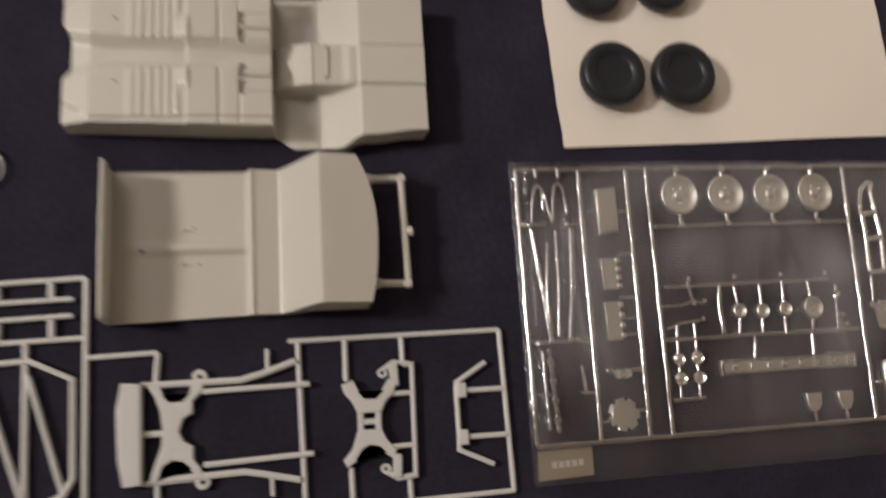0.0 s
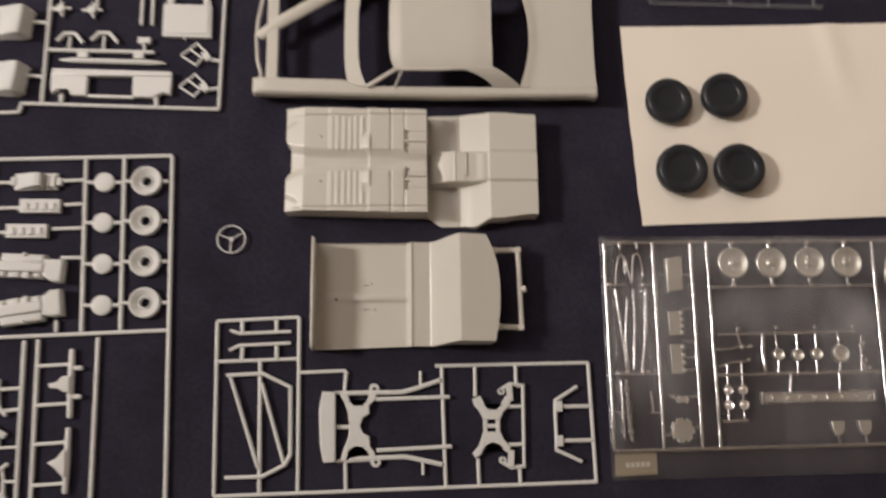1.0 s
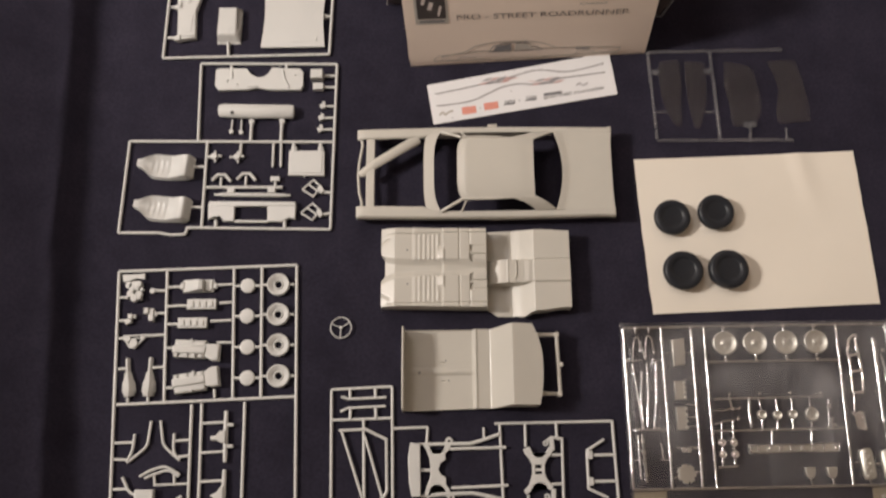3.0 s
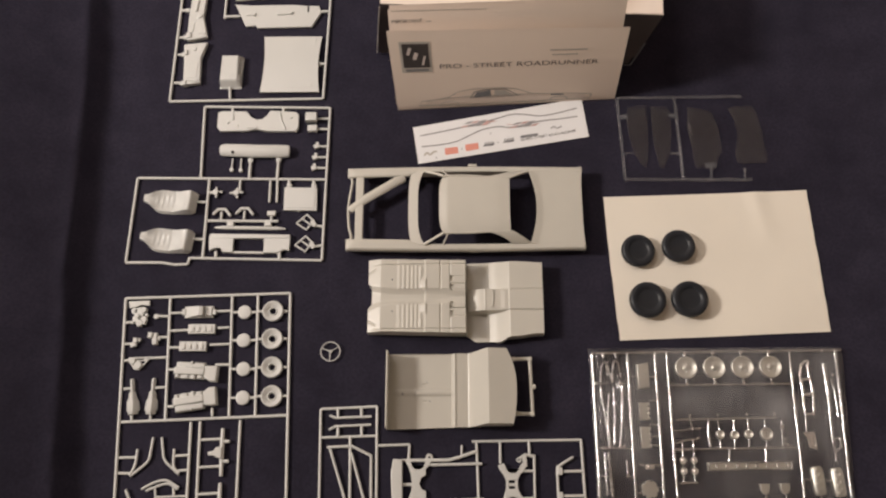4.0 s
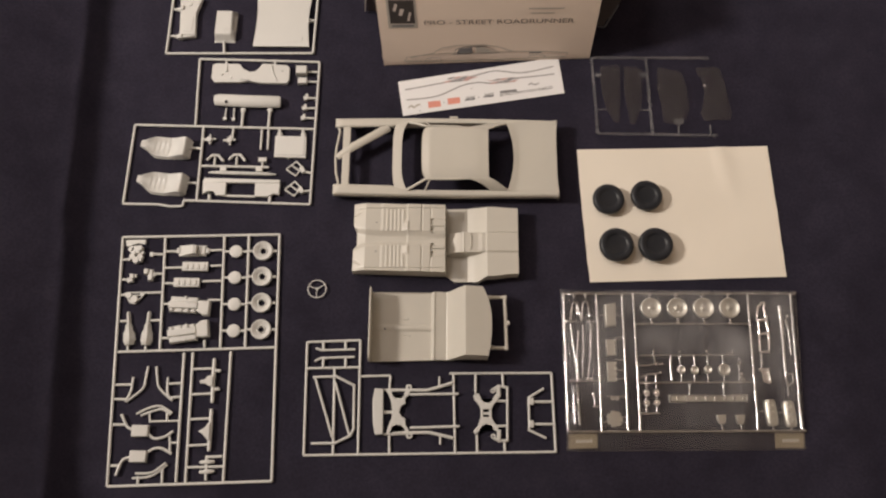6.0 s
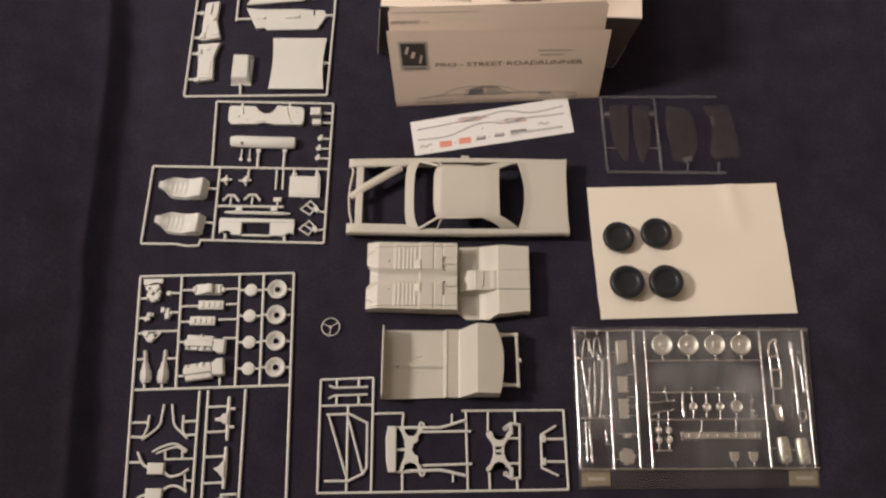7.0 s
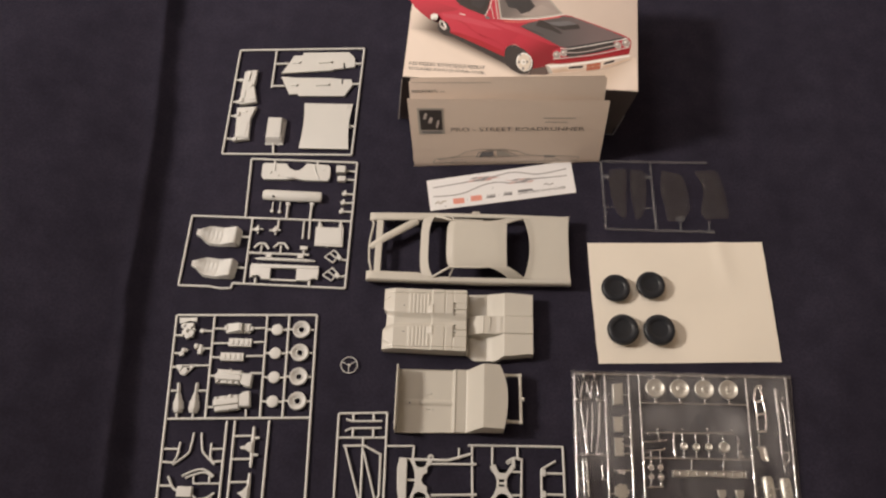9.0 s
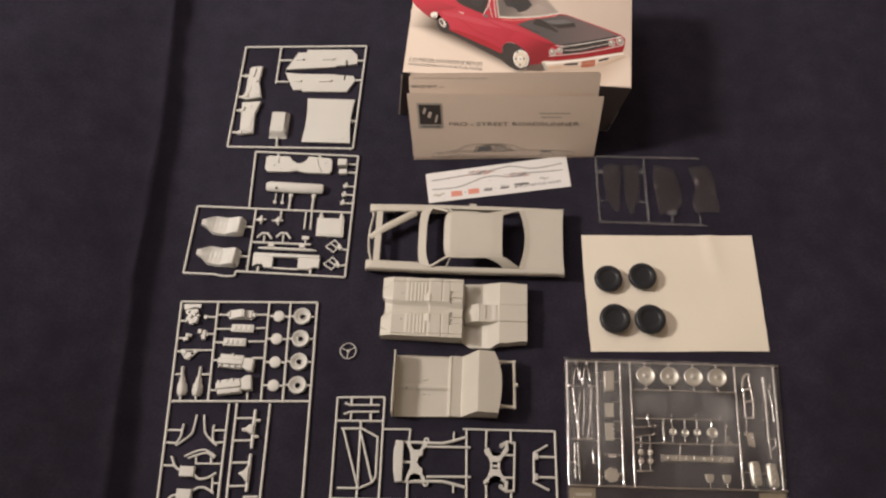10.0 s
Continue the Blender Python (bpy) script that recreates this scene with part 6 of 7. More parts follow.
part("printed_exhaust_tip", flat(((-34.9, 218.2), (-30.9, 219.4), (-31.1, 216.3), (-34, 216.5)), 80.68), INK_PALE, lid)
printed_oval("printed_headlight", (93.2, 174.8), (3.9, 4.68), 0, 80.72, INK_SILVER)
printed_oval("printed_ring", (93.2, 174.8), (3.12, 3.783), 0, 80.75, INK_GREY)
printed_oval("printed_lens", (93.2, 174.8), (2.652, 3.198), 0, 80.8, INK_HAZY)
printed_oval("printed_glint", (92.4, 176.0), (0.975, 1.326), 0, 80.83, INK_WHITE)
printed_oval("printed_headlight", (100.6, 177.2), (3.5, 4.2), 0, 80.72, INK_SILVER)
printed_oval("printed_ring", (100.6, 177.2), (2.8000000000000003, 3.395), 0, 80.75, INK_GREY)
printed_oval("printed_lens", (100.6, 177.2), (2.3800000000000003, 2.8699999999999997), 0, 80.8, INK_HAZY)
printed_oval("printed_glint", (99.8, 178.5), (0.875, 1.1900000000000002), 0, 80.83, INK_WHITE)
printed_oval("printed_headlight", (155.8, 188.2), (3.7, 4.44), 0, 80.72, INK_SILVER)
printed_oval("printed_ring", (155.8, 188.2), (2.9600000000000004, 3.589), 0, 80.75, INK_GREY)
printed_oval("printed_lens", (155.8, 188.2), (2.5160000000000005, 3.034), 0, 80.8, INK_HAZY)
printed_oval("printed_glint", (155.1, 189.5), (0.925, 1.2580000000000002), 0, 80.83, INK_WHITE)
printed_oval("printed_headlight", (164.5, 191.0), (4.3, 5.159999999999999), 0, 80.72, INK_SILVER)
printed_oval("printed_ring", (164.5, 191.0), (3.44, 4.170999999999999), 0, 80.75, INK_GREY)
printed_oval("printed_lens", (164.5, 191.0), (2.924, 3.526), 0, 80.8, INK_HAZY)
printed_oval("printed_glint", (163.8, 192.2), (1.075, 1.462), 0, 80.83, INK_WHITE)
part("printed_pillar", ribbon(((26.7, 248.7), (24.9, 235.5), (19.4, 222.8)), 0.9, 80.6), INK_WHITE, lid)
part("printed_pillar", ribbon(((29.8, 248.7), (31.5, 233), (33.3, 218.9)), 1.1, 80.6), INK_SILVER, lid)
part("printed_pillar", ribbon(((25.2, 238.1), (29.2, 219.5)), 0.8, 80.6), INK_SILVER, lid)
part("printed_cowl", ribbon(curve_through(((36.4, 219.7), (51.7, 219.1), (72, 220.7), (88.3, 223.5), (101.8, 226.7))), 1.2, 80.6), INK_WHITE, lid)
part("printed_cowl", ribbon(curve_through(((39.5, 216.7), (55.8, 216.2), (76.1, 219.3), (98.5, 224))), 2.0, 80.45), INK_PINK, lid)
part("printed_crease", ribbon(curve_through(((13.4, 199.2), (27.7, 193), (39.1, 184.9))), 0.6, 80.45), INK_SIDE, lid)
part("printed_crease", ribbon(curve_through(((-9.5, 217.7), (-0.1, 211.5), (7.2, 204.1), (21.6, 194.4))), 0.7, 80.45), INK_SIDE, lid)
part("printed_mirror", ribbon(((-7.3, 225.7), (-1.1, 223.8)), 0.9, 80.6), INK_WHITE, lid)
part("printed_mirror", flat(((19.4, 223.4), (24.3, 222), (25.2, 218.9), (20.7, 219.3)), 80.62), INK_GREY, lid)
lettering("1/25 MODEL KIT/MODELE REDUIT", (*(-56.8, 159.8), 80.2), (*EX, 0), (*EY, 0), 4.4, (Vector((20.2, 155.2)) - Vector((-56.8, 159.8))).length, INK_BLACK, lid)
lettering("RETOUCHED PHOTO OF ACTUAL MODEL", (*(-57.3, 154.1), 80.2), (*EX, 0), (*EY, 0), 3.2, (Vector((20.3, 150.2)) - Vector((-57.3, 154.1))).length, INK_BLACK, lid)

# ---------------------------------------------------------------- instruction leaflet
leaf = thing("instruction_leaflet", 48, 105, "folded cream instruction leaflet leaning on the kit box", "leaflet")


def leaf_plane(bl, br, tr, tl, bow):
    bl, br, tr, tl = Vector(bl), Vector(br), Vector(tr), Vector(tl)

    def at(s, t):
        p = bl.lerp(br, s).lerp(tl.lerp(tr, s), t)
        n = (br - bl).cross(tl - bl).normalized()
        return p + n * (bow * math.sin(math.pi * t) * (0.6 + 0.4 * math.sin(math.pi * s)))
    return at


front = leaf_plane((-51.4, 86.8, 0.6), (145.2, 97.0, 0.6), (145.4, 121.4, 79.6), (-57.2, 120.4, 77.8), 1.2)
back = leaf_plane((-53.0, 93.0, 0.6), (142.6, 103.5, 0.6), (139.0, 131.0, 104.5), (-56.0, 137.5, 83.0), 0.6)
part("front_leaf", surface(lambda u, v: front(u, v), 24, 18, 0.35), SHEET, leaf, angle=40)
part("back_leaf", surface(lambda u, v: back(u, v), 24, 18, 0.35), SHEET, leaf, angle=40)
third = leaf_plane((-52.0, 97.0, 0.6), (141.0, 107.0, 0.6), (137.0, 131.9, 106.5), (-54.5, 140.0, 85.5), 0.6)
part("inner_leaf", surface(lambda u, v: third(u, v), 24, 18, 0.35), SHEET, leaf, angle=40)


def lift(plane, s, t, h=0.35):
    n = (plane(1, 0) - plane(0, 0)).cross(plane(0, 1) - plane(0, 0)).normalized()
    n = n if n.y < 0 else -n
    return plane(s, t) + n * h


def on_leaf(pts, h=0.35, plane=front):
    return [lift(plane, s, t, h) for s, t in pts]


def leaf_patch(name, pts, mat, h=0.35, plane=front, label=""):
    part(name, flat(on_leaf(pts, h, plane)), mat, leaf, label)


def leaf_line(name, pts, w, mat, h=0.35, plane=front):
    part(name, ribbon(on_leaf(pts, h, plane), w, None, None, Vector((0, -0.9, 0.4)).normalized()), mat, leaf)


leaf_patch("logo_ground", ((0.044, 0.50), (0.176, 0.50), (0.176, 0.87), (0.044, 0.87)), INK_PALE, 0.35)
leaf_patch("logo_panel", ((0.054, 0.56), (0.166, 0.56), (0.166, 0.845), (0.054, 0.845)), INK_COAL, 0.5, label="dark square emblem")
leaf_line("logo_mark", ((0.076, 0.715), (0.088, 0.80)), 2.6, INK_SILVER, 0.65)
leaf_line("logo_mark", ((0.102, 0.66), (0.114, 0.74)), 3.4, INK_SILVER, 0.65)
leaf_line("logo_mark", ((0.136, 0.59), (0.148, 0.70)), 2.0, INK_SILVER, 0.65)
leaf_line("logo_caption", ((0.06, 0.528), (0.16, 0.528)), 2.0, INK_GREY, 0.5)
ex, ey = (front(1, 0.5) - front(0, 0.5)).normalized(), (front(0.5, 0.6) - front(0.5, 0.45)).normalized()
lettering("PRO - STREET ROADRUNNER", lift(front, 0.208, 0.54, 0.6), ex, ey, 4.7, 137.0, INK_FAINT, leaf)
leaf_line("print_bar", ((0.68, 0.735), (0.84, 0.735)), 1.1, INK_PALE)
leaf_line("print_bar", ((0.69, 0.675), (0.80, 0.675)), 1.0, INK_PALE)
# line drawing of a coupe
leaf_line("drawn_roof", ((0.13, 0.10), (0.24, 0.15), (0.28, 0.22), (0.36, 0.255), (0.48, 0.255), (0.55, 0.22), (0.62, 0.145), (0.80, 0.125), (0.885, 0.10)), 0.8, INK_PALE)
leaf_line("drawn_sill", ((0.10, 0.05), (0.115, 0.11), (0.30, 0.145), (0.62, 0.145)), 0.7, INK_PALE)
leaf_line("drawn_sill", ((0.10, 0.05), (0.30, 0.035), (0.60, 0.035), (0.88, 0.04), (0.888, 0.10)), 1.0, INK_PALE)
leaf_patch("drawn_window", ((0.35, 0.135), (0.365, 0.205), (0.425, 0.225), (0.43, 0.14)), INK_GREY, 0.5)
leaf_line("drawn_pillar", ((0.335, 0.13), (0.35, 0.20), (0.40, 0.235), (0.49, 0.235), (0.545, 0.15)), 0.7, INK_GREY)
leaf_line("drawn_belt", ((0.335, 0.128), (0.45, 0.125), (0.56, 0.135)), 0.6, INK_GREY)
leaf_patch("drawn_fender", ((0.13, 0.06), (0.14, 0.10), (0.30, 0.13), (0.60, 0.13), (0.86, 0.095), (0.86, 0.055)), INK_WARM, 0.3)
leaf_patch("drawn_window", ((0.445, 0.14), (0.445, 0.225), (0.49, 0.22), (0.53, 0.145)), INK_PALE, 0.5)
leaf_line("drawn_trim", ((0.70, 0.118), (0.76, 0.118)), 1.6, INK_GREY)
leaf_line("drawn_wheel", ((0.20, 0.03), (0.205, 0.075), (0.24, 0.09), (0.275, 0.075), (0.28, 0.03)), 1.0, INK_PALE)
leaf_line("drawn_wheel", ((0.70, 0.03), (0.705, 0.075), (0.74, 0.09), (0.775, 0.075), (0.78, 0.03)), 1.0, INK_PALE)
ex2 = (back(1, 0.9) - back(0, 0.9)).normalized()
ey2 = (back(0.5, 0.95) - back(0.5, 0.8)).normalized()
lettering("IMPORTANT:", lift(back, 0.012, 0.865, 0.5), ex2, ey2, 3.4, 27.0, INK_BLACK, leaf)
leaf_line("print_bar", ((0.160, 0.872), (0.185, 0.871)), 0.8, INK_PALE, 0.4, back)
leaf_line("print_bar", ((0.012, 0.985), (0.42, 0.968)), 0.5, INK_PALE, 0.4, back)

# ---------------------------------------------------------------- clear window sprue
sp = sprue("clear_window_sprue", 203, 57, "clear plastic sprue with four transparent car windows on navy cloth", CLEAR)
for a, b in (((147.1, 96.7), (149.3, 17.3)), ((146.6, 96.9), (259.9, 97.9)), ((199.1, 97.1), (200.5, 17.2)), ((148.8, 17.3), (260.5, 16.5))):
    runner(sp, a, b, 1.5)
for a, b in (((226.1, 31.3), (224.8, 15.5)), ((255.2, 27.6), (254.1, 15.7)), ((148.7, 78.1), (155.5, 78.1)), ((149.2, 42.0), (159.8, 42.5)), ((192.3, 79.4), (199.6, 78.4)), ((190.8, 42.3), (200.6, 41.6))):
    gate(sp, a, b, 1.1, 1.6)
for c in ((223.4, 30.3), (228.7, 30.7), (152.3, 78.1), (195.4, 78.8)):
    part("gate_lug", block(c[0], c[1], 4.5, 5, 0.4, 3, 0, 0.6), CLEAR, sp)


def pane(name, outline, crown):
    """A thin clear window, bulged, with a chamfered rim."""
    bm = bmesh.new()
    c = sum((Vector(p) for p in outline), Vector((0, 0))) / len(outline)
    rows = []
    for k, h in ((1.0, 0.4), (1.0, 1.6), (0.94, 2.2), (0.7, 2.2 + crown * 0.15), (0.35, 2.2 + crown * 0.27)):
        rows.append([bm.verts.new((*(c + (Vector(p) - c) * k), h)) for p in outline])
    n = len(outline)
    for s, t in zip(rows, rows[1:]):
        for i in range(n):
            bm.faces.new((s[i], s[(i + 1) % n], t[(i + 1) % n], t[i]))
    top = bm.verts.new((*c, 2.2 + crown * 0.3))
    for i in range(n):
        bm.faces.new((rows[-1][i], rows[-1][(i + 1) % n], top))
    bm.faces.new(list(reversed(rows[0])))
    ob = part(name, bm, CLEAR_PANE, sp, angle=28)
    ring = curve_through([(p[0], p[1], 1.9) for p in outline] + [(*outline[0], 1.9)], 5)
    part("window_rim", tube([(p.x, p.y, p.z) for p in ring], 0.4, None, 8), CLEAR_RIM, sp)
    return ob


CLEAR_RIM = film_material("clear_rim_styrene", (0.93, 0.93, 0.93), 0.018, 0.05, 0.3, (16.0, 16.0, 16.0), 0.6, 1.4, 160.0, 0.002)
CLEAR_PANE = film_material("clear_window_styrene", (0.93, 0.93, 0.92), 0.009, 0.05, 0.03)
pane("side_window", ((156.3, 87.0), (172.5, 87.5), (172.1, 62.3), (170.2, 35.7), (167.0, 29.3), (159.8, 42.5), (156.2, 58.2), (154.7, 76.1)), 1.5)
pane("side_window", ((177.6, 87.2), (192.6, 85.7), (193.1, 66.4), (191.2, 46.6), (184.6, 29.4), (181.1, 30.0), (177.6, 52.4), (177.0, 72.3)), 1.5)
pane("windshield", ((210.3, 87.0), (220.6, 84.6), (231.0, 81.1), (234.5, 68.7), (236.3, 43.0), (228.9, 32.8), (213.6, 28.9), (211.4, 46.8), (208.4, 66.5)), 3.5)
pane("rear_window", ((246.2, 86.2), (266.6, 87.4), (271.7, 74.9), (274.2, 55.1), (275.2, 34.5), (263.3, 33.1), (251.7, 31.8), (248.6, 40.2), (252.9, 60.9), (251.1, 74.8)), 3.0)

# ---------------------------------------------------------------- chrome sprue in its bag
sp = sprue("chrome_sprue", 211, -195, "chrome-plated plastic sprue of wheels, bumpers and trim in a clear bag", CHROME)
dice = random.Random(5)


def lumpy(a, b, r, z):
    """A moulded runner, swelling and thinning a little along its length."""
    n = max(3, int(math.dist(a, b) / 7))
    rad = [r * dice.uniform(0.82, 1.06) for _ in range(n + 1)]
    return tube([(mix(a[0], b[0], k / n) + dice.uniform(-0.12, 0.12), mix(a[1], b[1], k / n) + dice.uniform(-0.12, 0.12), z + dice.uniform(-0.25, 0.25)) for k in range(n + 1)], rad, None, 14)


for a, b in (((111.4, -137.2), (111.5, -255.8)), ((140.2, -137.0), (139.5, -254.8)), ((162.8, -136.9), (161.5, -254.6)), ((172.6, -135.9), (171.8, -254.6)), ((273.1, -136.1), (270.5, -253.3)), ((310.7, -135.4), (307.2, -252.6)), ((111.0, -136.8), (315.7, -134.9)), ((111.5, -255.4), (310.8, -253.2))):
    part("runner", lumpy(a, b, 1.4, 2.0), CHROME, sp)
for a, b in (((173.5, -163.3), (271.6, -162.4)), ((175.0, -190.9), (257.0, -189.3)), ((172.8, -214.1), (269.3, -212.8)), ((113.3, -212.7), (140.0, -213.0)), ((173.9, -240.1), (189.1, -239.4)), ((144.4, -225.7), (162.4, -226.1))):
    part("runner", lumpy(a, b, 1.3, 1.9), CHROME, sp)
for c in ((187.1, -149.2), (210.0, -149.1), (233.0, -148.9), (255.7, -148.7)):
    part("wheel_face", lathe([(0, 0.8), (8.0, 0.8), (8.9, 1.6), (9.0, 4.4), (8.7, 4.7), (8.2, 4.8), (6.3, 3.7), (5.4, 3.4), (4.0, 3.2), (2.6, 3.1), (2.3, 3.7), (1.7, 4.2), (0, 4.4)], *c, 40), SATIN, sp)
    nuts = bmesh.new()
    for k in range(5):
        q = 2 * math.pi * k / 5 + c[0]
        lathe([(0, 3.0), (0.75, 3.0), (0.8, 3.9), (0.4, 4.5), (0, 4.6)], c[0] + 3.5 * math.cos(q), c[1] + 3.5 * math.sin(q), 8, nuts)
    part("lug_nuts", nuts, BRIGHT, sp)
    for y0, y1 in ((8, 12.5), (-8, -14)):
        part("gate", rod((c[0], c[1] + y0), (c[0] - 0.4, c[1] + y1), 1.3, 2.4), CHROME, sp)
        part("gate_lug", lathe([(0, 0.8), (1.6, 0.8), (1.9, 2.4), (1.3, 4.0), (0, 4.4)], c[0] - 0.3, c[1] + y1 * 0.96, 12), BRIGHT, sp)
# long thin trim and pipes
for name, pts, r in (("wiper_arm", ((117.0, -160.7), (117.7, -153.0), (119.1, -145.8), (121.1, -143.8), (122.8, -145.7), (122.8, -155.6)), 0.9), ("wiper_arm", ((126.8, -160.0), (127.2, -152.0), (128.3, -144.8), (130.5, -142.9), (132.3, -145.1), (133.6, -156.9)), 0.9),
                     ("header_tube", ((123.6, -146.6), (125.0, -154.7), (126.4, -161.2)), 0.8), ("gate", ((120.4, -136.2), (120.4, -140.9)), 1.3), ("gate", ((130.8, -136.0), (130.6, -140.8)), 1.3),
                     ("side_pipe", ((116.5, -163.7), (119.1, -188.9), (121.1, -211.3)), 1.0), ("side_pipe", ((123.2, -169.7), (121.0, -192.3), (122.1, -211.3)), 0.8), ("trim_rod", ((134.5, -163.4), (132.4, -193.9)), 1.5), ("trim_rod", ((132.3, -193.0), (129.6, -211.7)), 1.1),
                     ("trim_rod", ((127.3, -164.4), (126.8, -187.1), (124.9, -210.1)), 0.8), ("gate", ((112.7, -161.8), (123.6, -161.6)), 0.8), ("gate", ((132.6, -161.8), (140.7, -161.7)), 0.9), ("antenna", ((133.7, -222.5), (134.7, -234.0)), 1.0), ("antenna", ((117.1, -216.4), (117.4, -249.0)), 0.9),
                     ("bumper_bar", ((299.7, -145.8), (299.8, -155.6), (299.8, -172.3)), 2.1), ("bumper_bar", ((299.9, -172.0), (299.1, -189.6), (298.7, -209.1)), 1.5), ("drip_rail", ((303.7, -158.2), (305.5, -168.7), (305.6, -189.5)), 0.9),
                     ("bumper_end", ((298.4, -206.2), (304.7, -205.1), (304.6, -212.3), (299.6, -216.6), (298.4, -206.2)), 1.1), ("gate", ((299.3, -216.6), (298.9, -224.0)), 1.0)):
    part(name, bent(pts, r, 2.3), CHROME, sp)
for c in ((132.6, -161.8), (113.1, -161.8), (121.1, -211.8), (129.6, -211.7), (132.6, -212.0), (305.3, -155.5), (299.4, -135.4)):
    part("gate_lug", lathe([(0, 0.8), (1.5, 0.8), (1.8, 2.4), (1.2, 3.8), (0, 4.2)], *c, 12), BRIGHT, sp)
bl = bent(((278.7, -156.8), (280.6, -147.5), (284.6, -143.9), (287.7, -144.2)), 1.3, 2.8)
bent(((278.7, -156.8), (279.8, -162.1), (279.5, -174.4), (278.9, -186.8)), 1.3, 2.6, bl)
bent(((287.7, -144.5), (285.8, -147.8), (286.7, -156.7), (288.0, -170.7), (286.5, -186.3)), 1.3, 2.6, bl)
for p, q in (((280.1, -159.4), (287.2, -158.4)), ((279.9, -171.6), (288.0, -170.4)), ((278.7, -187.2), (286.7, -186.7))):
    bent((p, q), 1.5, 3.0, bl)
part("front_bumper", bl, BRIGHT, sp)
part("gate", rod((279.9, -187.1), (278.8, -201.0), 0.9, 2.0), CHROME, sp)
tb = plate(((275.7, -200.8), (284.2, -201.4), (285.1, -214.1), (279.3, -212.2), (278.3, -204.2)), 0.8, 3.6, 1.6)
bent(((275.7, -201.2), (278.7, -203.8), (279.5, -212.2), (284.8, -213.8)), 1.2, 3.0, tb)
bent(((280.1, -201.1), (283.8, -201.7), (284.8, -213.8)), 1.2, 3.0, tb)
part("tail_lamp_bezel", tb, BRIGHT, sp)
for c, n in (((283.0, -238.3), 0), ((298.5, -239.3), 1)):
    vc = tube([(c[0] - 0.8, c[1] + 11, 1.6), (c[0] - 0.5, c[1] + 8, 1.6), (c[0] + 0.4, c[1] - 8, 1.6), (c[0] + 0.8, c[1] - 11, 1.6)], [4.2, 5.2, 5.2, 4.2], None, 20, 0.62)
    for k in range(7):
        lathe([(0, 4.0), (1.3, 4.0), (1.4, 4.9), (0.9, 5.6), (0, 5.8)], c[0] + (k % 2) * 2.4 - 1.2, c[1] - 8.5 + 2.8 * k, 10, vc)
    part("valve_cover", vc, SATIN, sp)
    part("gate", rod((c[0] - 10, c[1] + 1), (c[0] - 5, c[1] + 1), 1.0, 2), CHROME, sp)
    part("gate", rod((c[0], c[1] - 11), (c[0] + 0.5, c[1] - 16), 1.0, 2), CHROME, sp)
part("air_cleaner", plate(((146.5, -146.3), (156.7, -144.8), (156.4, -165.4), (146.5, -166.9)), 0.8, 4.6, 1.5), SATIN, sp)
for a, b in (((147.7, -177.2), (153.1, -191.1)), ((147.5, -196.4), (152.7, -213.1))):
    gb = block((a[0] + b[0]) / 2, (a[1] + b[1]) / 2, abs(b[0] - a[0]) + 2, abs(a[1] - b[1]), 0.8, 3.2, 1, 0.5)
    for k in range(4):
        lathe([(0, 0.8), (1.1, 0.8), (1.4, 2.6), (1.0, 4.2), (0, 4.6)], b[0] + 1.2, mix(a[1], b[1], 0.08 + 0.27 * k), 10, gb)
    part("intake_manifold", gb, SATIN, sp)
for a, b in (((154.5, -175.8), (161.6, -175.3)), ((153.8, -194.6), (161.5, -195.0)), ((153.7, -203.9), (161.6, -203.8)), ((153.3, -210.9), (161.6, -210.9)), ((142.6, -155.9), (147.1, -155.9)), ((156.1, -155.8), (162.3, -156.3)), ((112.9, -234.1), (119.4, -234.5)), ((132.4, -234.4), (139.7, -234.8)), ((157.0, -243.0), (161.8, -243.0)), ((140.4, -247.2), (144.7, -246.7))):
    part("gate", rod(a, b, 0.9, 2.0), CHROME, sp)
for c in ((149.3, -227.4), (153.0, -227.4)):
    part("carburettor", lathe([(0, 0.8), (2.4, 0.8), (2.9, 2.4), (2.5, 4.6), (1.9, 5.4), (1.2, 5.2), (0.9, 4.2), (0, 4.0)], *c, 16), BRIGHT, sp)
c = (150.9, -244.5)
fb = disc(c[0], c[1], 5.9, 1.0, 2.8, None, 18)
for k in range(7):
    q = 2 * math.pi * k / 7
    block(c[0] + 5.0 * math.cos(q), c[1] + 5.0 * math.sin(q), 3.8, 4.0, 1.2, 2.6, math.degrees(q), 0.4, fb)
part("radiator_fan", fb, SATIN, sp)
sb = bmesh.new()
for k in range(9):
    p = Vector((120.1, -217.2)).lerp(Vector((121.3, -249.0)), k / 8)
    block(p.x, p.y, 3.4 if k % 2 else 2.2, 3.0, 0.9, 3.2, 4, 0.6, sb)
rod((120.1, -216.8), (121.3, -249.4), 1.0, 2.0, sb)
part("spark_plug_row", sb, CHROME, sp)
# lamps hanging between the middle runners
for a, c, b, r in (((208.9, -190.7), (209.9, -202.6), (209.2, -213.6), 3.4), ((221.5, -190.6), (221.3, -203.0), (220.4, -213.5), 3.4), ((233.0, -190.5), (232.6, -202.5), (231.8, -213.4), 3.4), ((246.1, -190.0), (246.7, -202.4), (245.4, -213.4), 5.2)):
    part("gate", rod(a, c, 0.9, 2.2), CHROME, sp)
    part("gate", rod(c, b, 0.9, 2.2), CHROME, sp)
    part("headlamp_bezel", lathe([(0, 0.8), (r, 0.8), (r * 1.05, 2.0), (r * 0.95, 3.6), (r * 0.8, 4.0), (r * 0.55, 3.2), (r * 0.25, 2.9), (0, 3.4)], *c, 24), SATIN, sp)
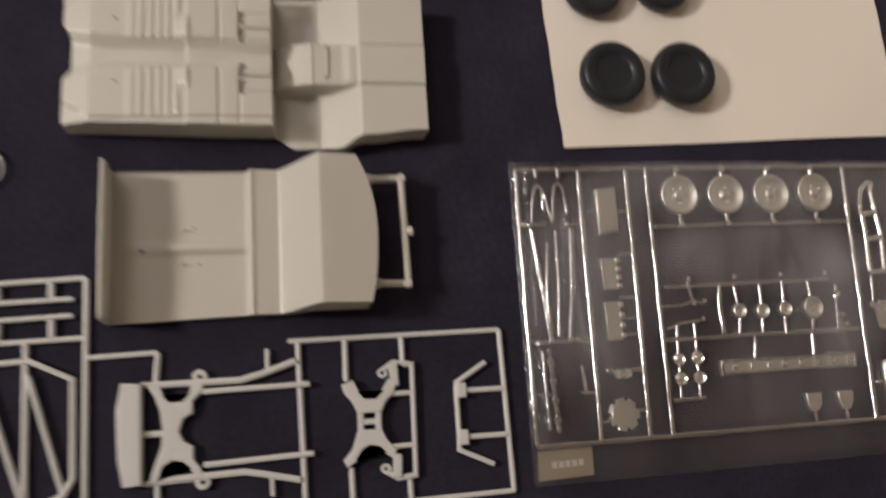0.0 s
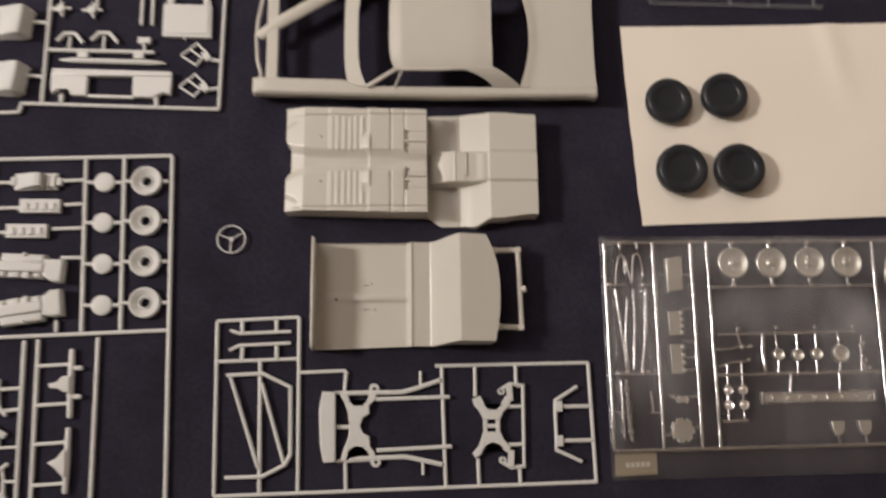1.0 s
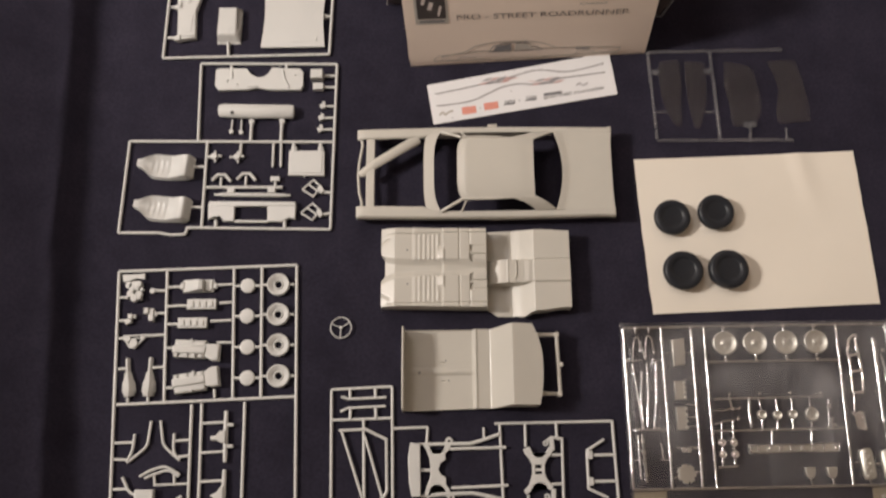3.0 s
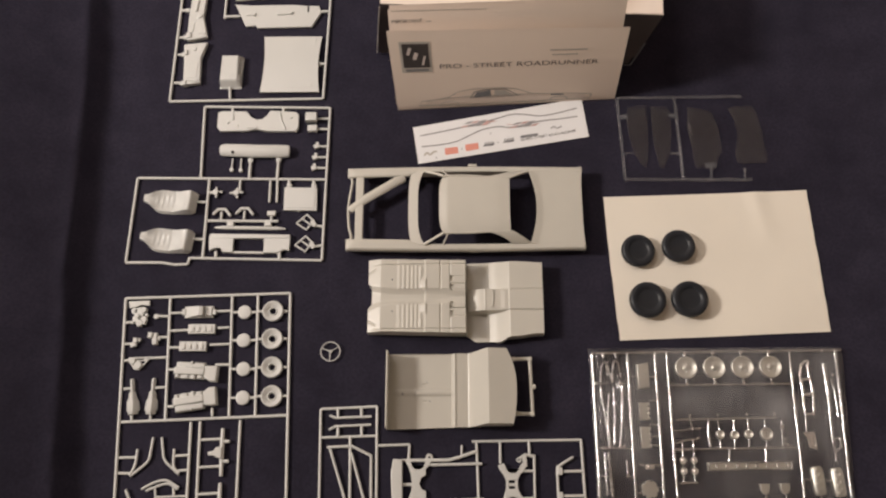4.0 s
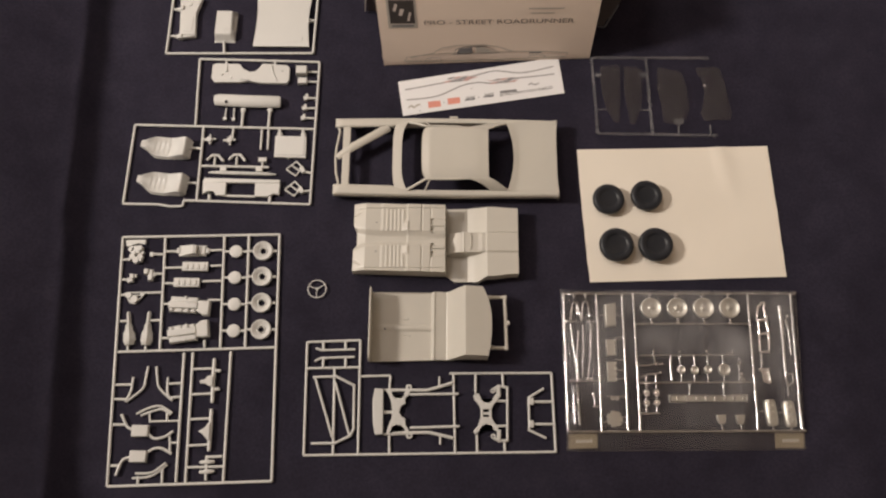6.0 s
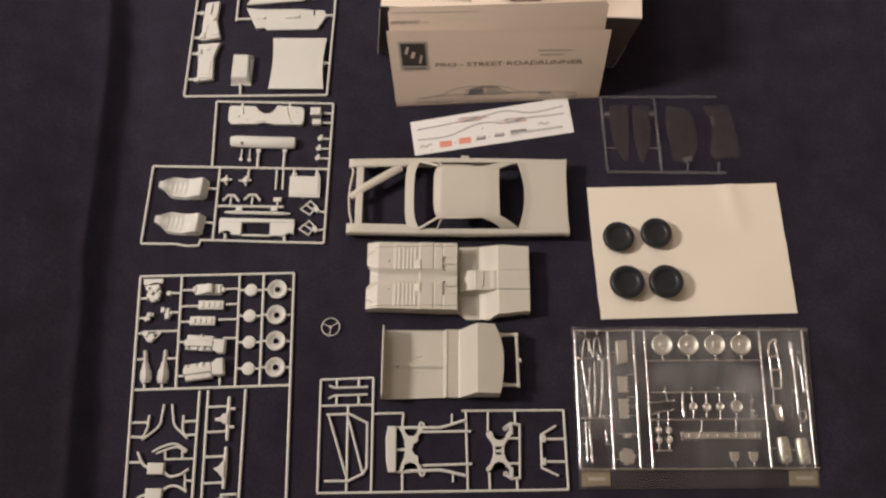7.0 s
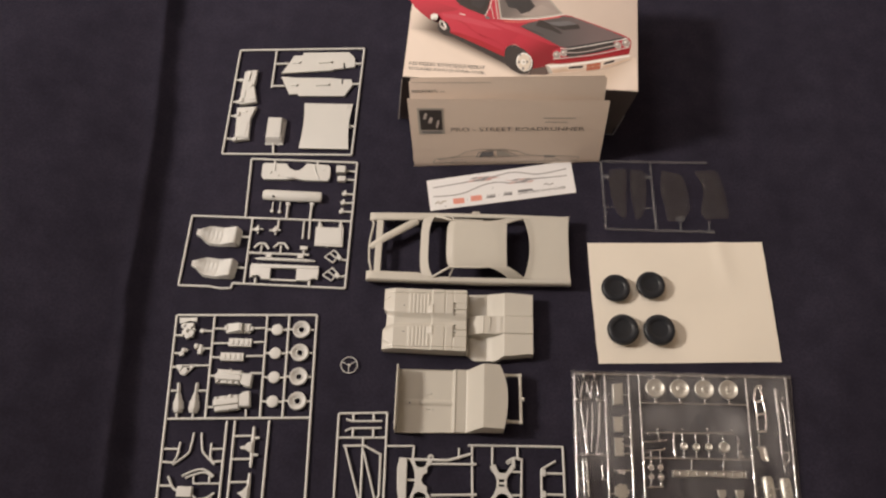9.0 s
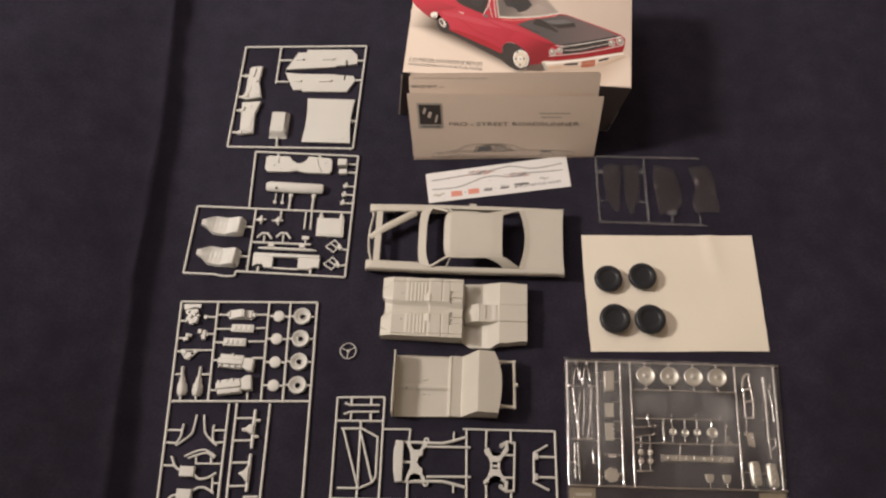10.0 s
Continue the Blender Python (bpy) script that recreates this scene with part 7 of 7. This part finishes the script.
for name, pts, r in (("brake_lever", ((173.4, -199.4), (182.6, -199.3), (188.5, -197.0), (193.2, -198.8)), 0.9), ("brake_lever", ((186.5, -187.7), (187.4, -194.4), (188.8, -198.8)), 1.1), ("shifter", ((174.0, -209.5), (182.1, -206.8), (190.5, -206.3)), 0.9),
                     ("shifter", ((201.8, -190.7), (200.6, -200.9), (201.4, -212.3)), 1.4), ("door_handle", ((257.7, -197.5), (261.2, -197.9)), 1.6), ("door_handle", ((259.8, -207.6), (261.5, -211.9)), 1.6), ("gate", ((260.1, -191.7), (258.4, -212.4)), 0.7)):
    part(name, bent(pts, r, 2.2), CHROME, sp)
for c in ((186.8, -187.5), (209.1, -187.2), (232.3, -186.8), (254.6, -186.8), (260.3, -196.3), (260.8, -206.1), (262.5, -210.5), (188.1, -198.5), (193.3, -197.7), (191.6, -205.5)):
    part("gate_lug", lathe([(0, 0.8), (1.3, 0.8), (1.5, 2.4), (1.0, 3.8), (0, 4.1)], *c, 12), BRIGHT, sp)
for x0 in (0, 1):
    part("gate", rod(((179.4, -207.2), (187.8, -206.5))[x0], ((177.8, -239.7), (186.7, -239.2))[x0], 0.8, 1.9), CHROME, sp)
for c in ((178.4, -222.5), (187.1, -222.4), (178.2, -230.9), (187.1, -230.8)):
    part("lamp_cup", lathe([(0, 0.8), (3.2, 0.8), (3.4, 2.0), (3.0, 3.4), (2.4, 3.9), (1.6, 3.2), (0.8, 3.6), (0, 3.8)], *c, 20), BRIGHT, sp)
gr = plate(((197.4, -224.1), (211.4, -223.6), (211.8, -224.4), (250.2, -223.7), (250.8, -222.9), (264.7, -223.2), (264.2, -229.7), (250.0, -230.2), (249.7, -229.4), (211.3, -230.0), (210.8, -230.7), (197.4, -230.6)), 0.8, 3.4, 0.6)
part("grille", gr, SATIN, sp)
part("grille_rim", bent(((198.1, -227.1), (199.1, -224.7), (211.0, -224.2), (230.5, -224.5), (251.1, -224.0), (263.3, -223.7), (263.9, -226.7), (262.3, -229.5), (250.5, -229.6), (230.1, -229.3), (210.5, -230.0), (198.7, -229.7), (198.1, -227.1)), 0.7, 3.4), CHROME, sp)
for k in range(8):
    p = Vector((204.2, -227.1)).lerp(Vector((260.4, -226.7)), k / 7)
    part("grille_stud", lathe([(0, 3.0), (1.3, 3.0), (1.5, 3.8), (1.0, 4.8), (0, 5.2)], p.x, p.y, 12), BRIGHT, sp)
part("gate", rod((216.2, -213.6), (214.9, -224.0), 1.0, 2.0), CHROME, sp)
part("gate", rod((244.9, -213.4), (244.2, -223.4), 1.0, 2.0), CHROME, sp)
for c in ((240.4, -244.4), (256.2, -244.3)):
    part("mirror_cup", plate(((c[0] - 4, c[1] + 4), (c[0] + 4, c[1] + 4), (c[0] + 3.6, c[1] - 1), (c[0] + 1.6, c[1] - 4), (c[0] - 1.6, c[1] - 4), (c[0] - 3.6, c[1] - 1)), 0.8, 3.6, 0.8), SATIN, sp)
    part("gate", rod((c[0], c[1] - 3.5), (c[0] + 0.5, c[1] - 10), 1.0, 2.0), CHROME, sp)

bag = thing("plastic_bag", 211, -200, "clear crinkled plastic bag with two beige labels", "plastic bag")


def film(u, v):
    a, b, d, e = (108.9, -132.6), (317.0, -132.1), (309.8, -268.7), (109.6, -271.3)
    x = mix(mix(e[0], d[0], u), mix(a[0], b[0], u), v)
    y = mix(mix(e[1], d[1], u), mix(a[1], b[1], u), v)
    edge = min(u, 1 - u, v, 1 - v)
    z = 0.5 + 5.4 * smooth(edge / 0.03) * (0.35 + 0.65 * smooth((v - 0.08) / 0.07))
    z += 0.7 * noise.noise(Vector((u * 7, v * 6, 0))) + 0.35 * noise.noise(Vector((u * 22 + v * 9, v * 16, 2)))
    ridge = 0.16 - abs(noise.noise(Vector((u * 8 + 3 * v, v * 3, 7)))) * 1.6
    z += 0.55 * max(0.0, ridge) / 0.16 * smooth(edge / 0.05)
    # short creases pressed into the film beside the runners
    for c, low, high, lean, h in ((0.745, 0.1, 0.5, -0.02, 0.6), (0.15, 0.3, 0.8, -0.05, 0.7), (0.075, 0.5, 0.95, 0.04, 0.7), (0.88, 0.3, 0.85, 0.05, 0.8), (0.94, 0.15, 0.6, 0.03, 0.6)):
        z += h * math.exp(-((u - c - lean * v) / 0.007) ** 2) * smooth((v - low) / 0.1) * smooth((high - v) / 0.1) * smooth(edge / 0.06)
    return x, y, max(0.35, z)


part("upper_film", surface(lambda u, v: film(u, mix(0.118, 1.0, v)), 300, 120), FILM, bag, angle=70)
part("sealed_edge", surface(lambda u, v: film(u, 0.118 * v), 200, 14), FILM_EDGE, bag, "flat clear sealed strip", angle=70)
part("lower_film", surface(lambda u, v: (*film(u, v)[:2], 0.25), 12, 8), CLEAR_PANE, bag)
LABEL = material("beige_label", (0.25, 0.21, 0.15), 0.6, vary=0.12, scale=60, fine=800, bump=0.05)
for q in (((111.9, -257.1), (135.6, -256.5), (135.6, -268.2), (111.4, -269.2)), ((284.9, -255.1), (309.1, -254.1), (307.9, -267.0), (283.9, -267.2))):
    lb = part("bag_label", plate(q, 0.3, 0.55, 0.05), LABEL, bag, "small beige label")
    m0 = (Vector(q[0]) + Vector(q[3])) / 2
    m1 = (Vector(q[1]) + Vector(q[2])) / 2
    for k in range(5):
        p = m0.lerp(m1, 0.3 + 0.12 * k)
        part("print_bar", flat(((p.x - 1.2, p.y - 1.5), (p.x + 1.0, p.y - 1.5), (p.x + 1.0, p.y + 1.2), (p.x - 1.2, p.y + 1.2)), 0.62), INK_PALE, lb)
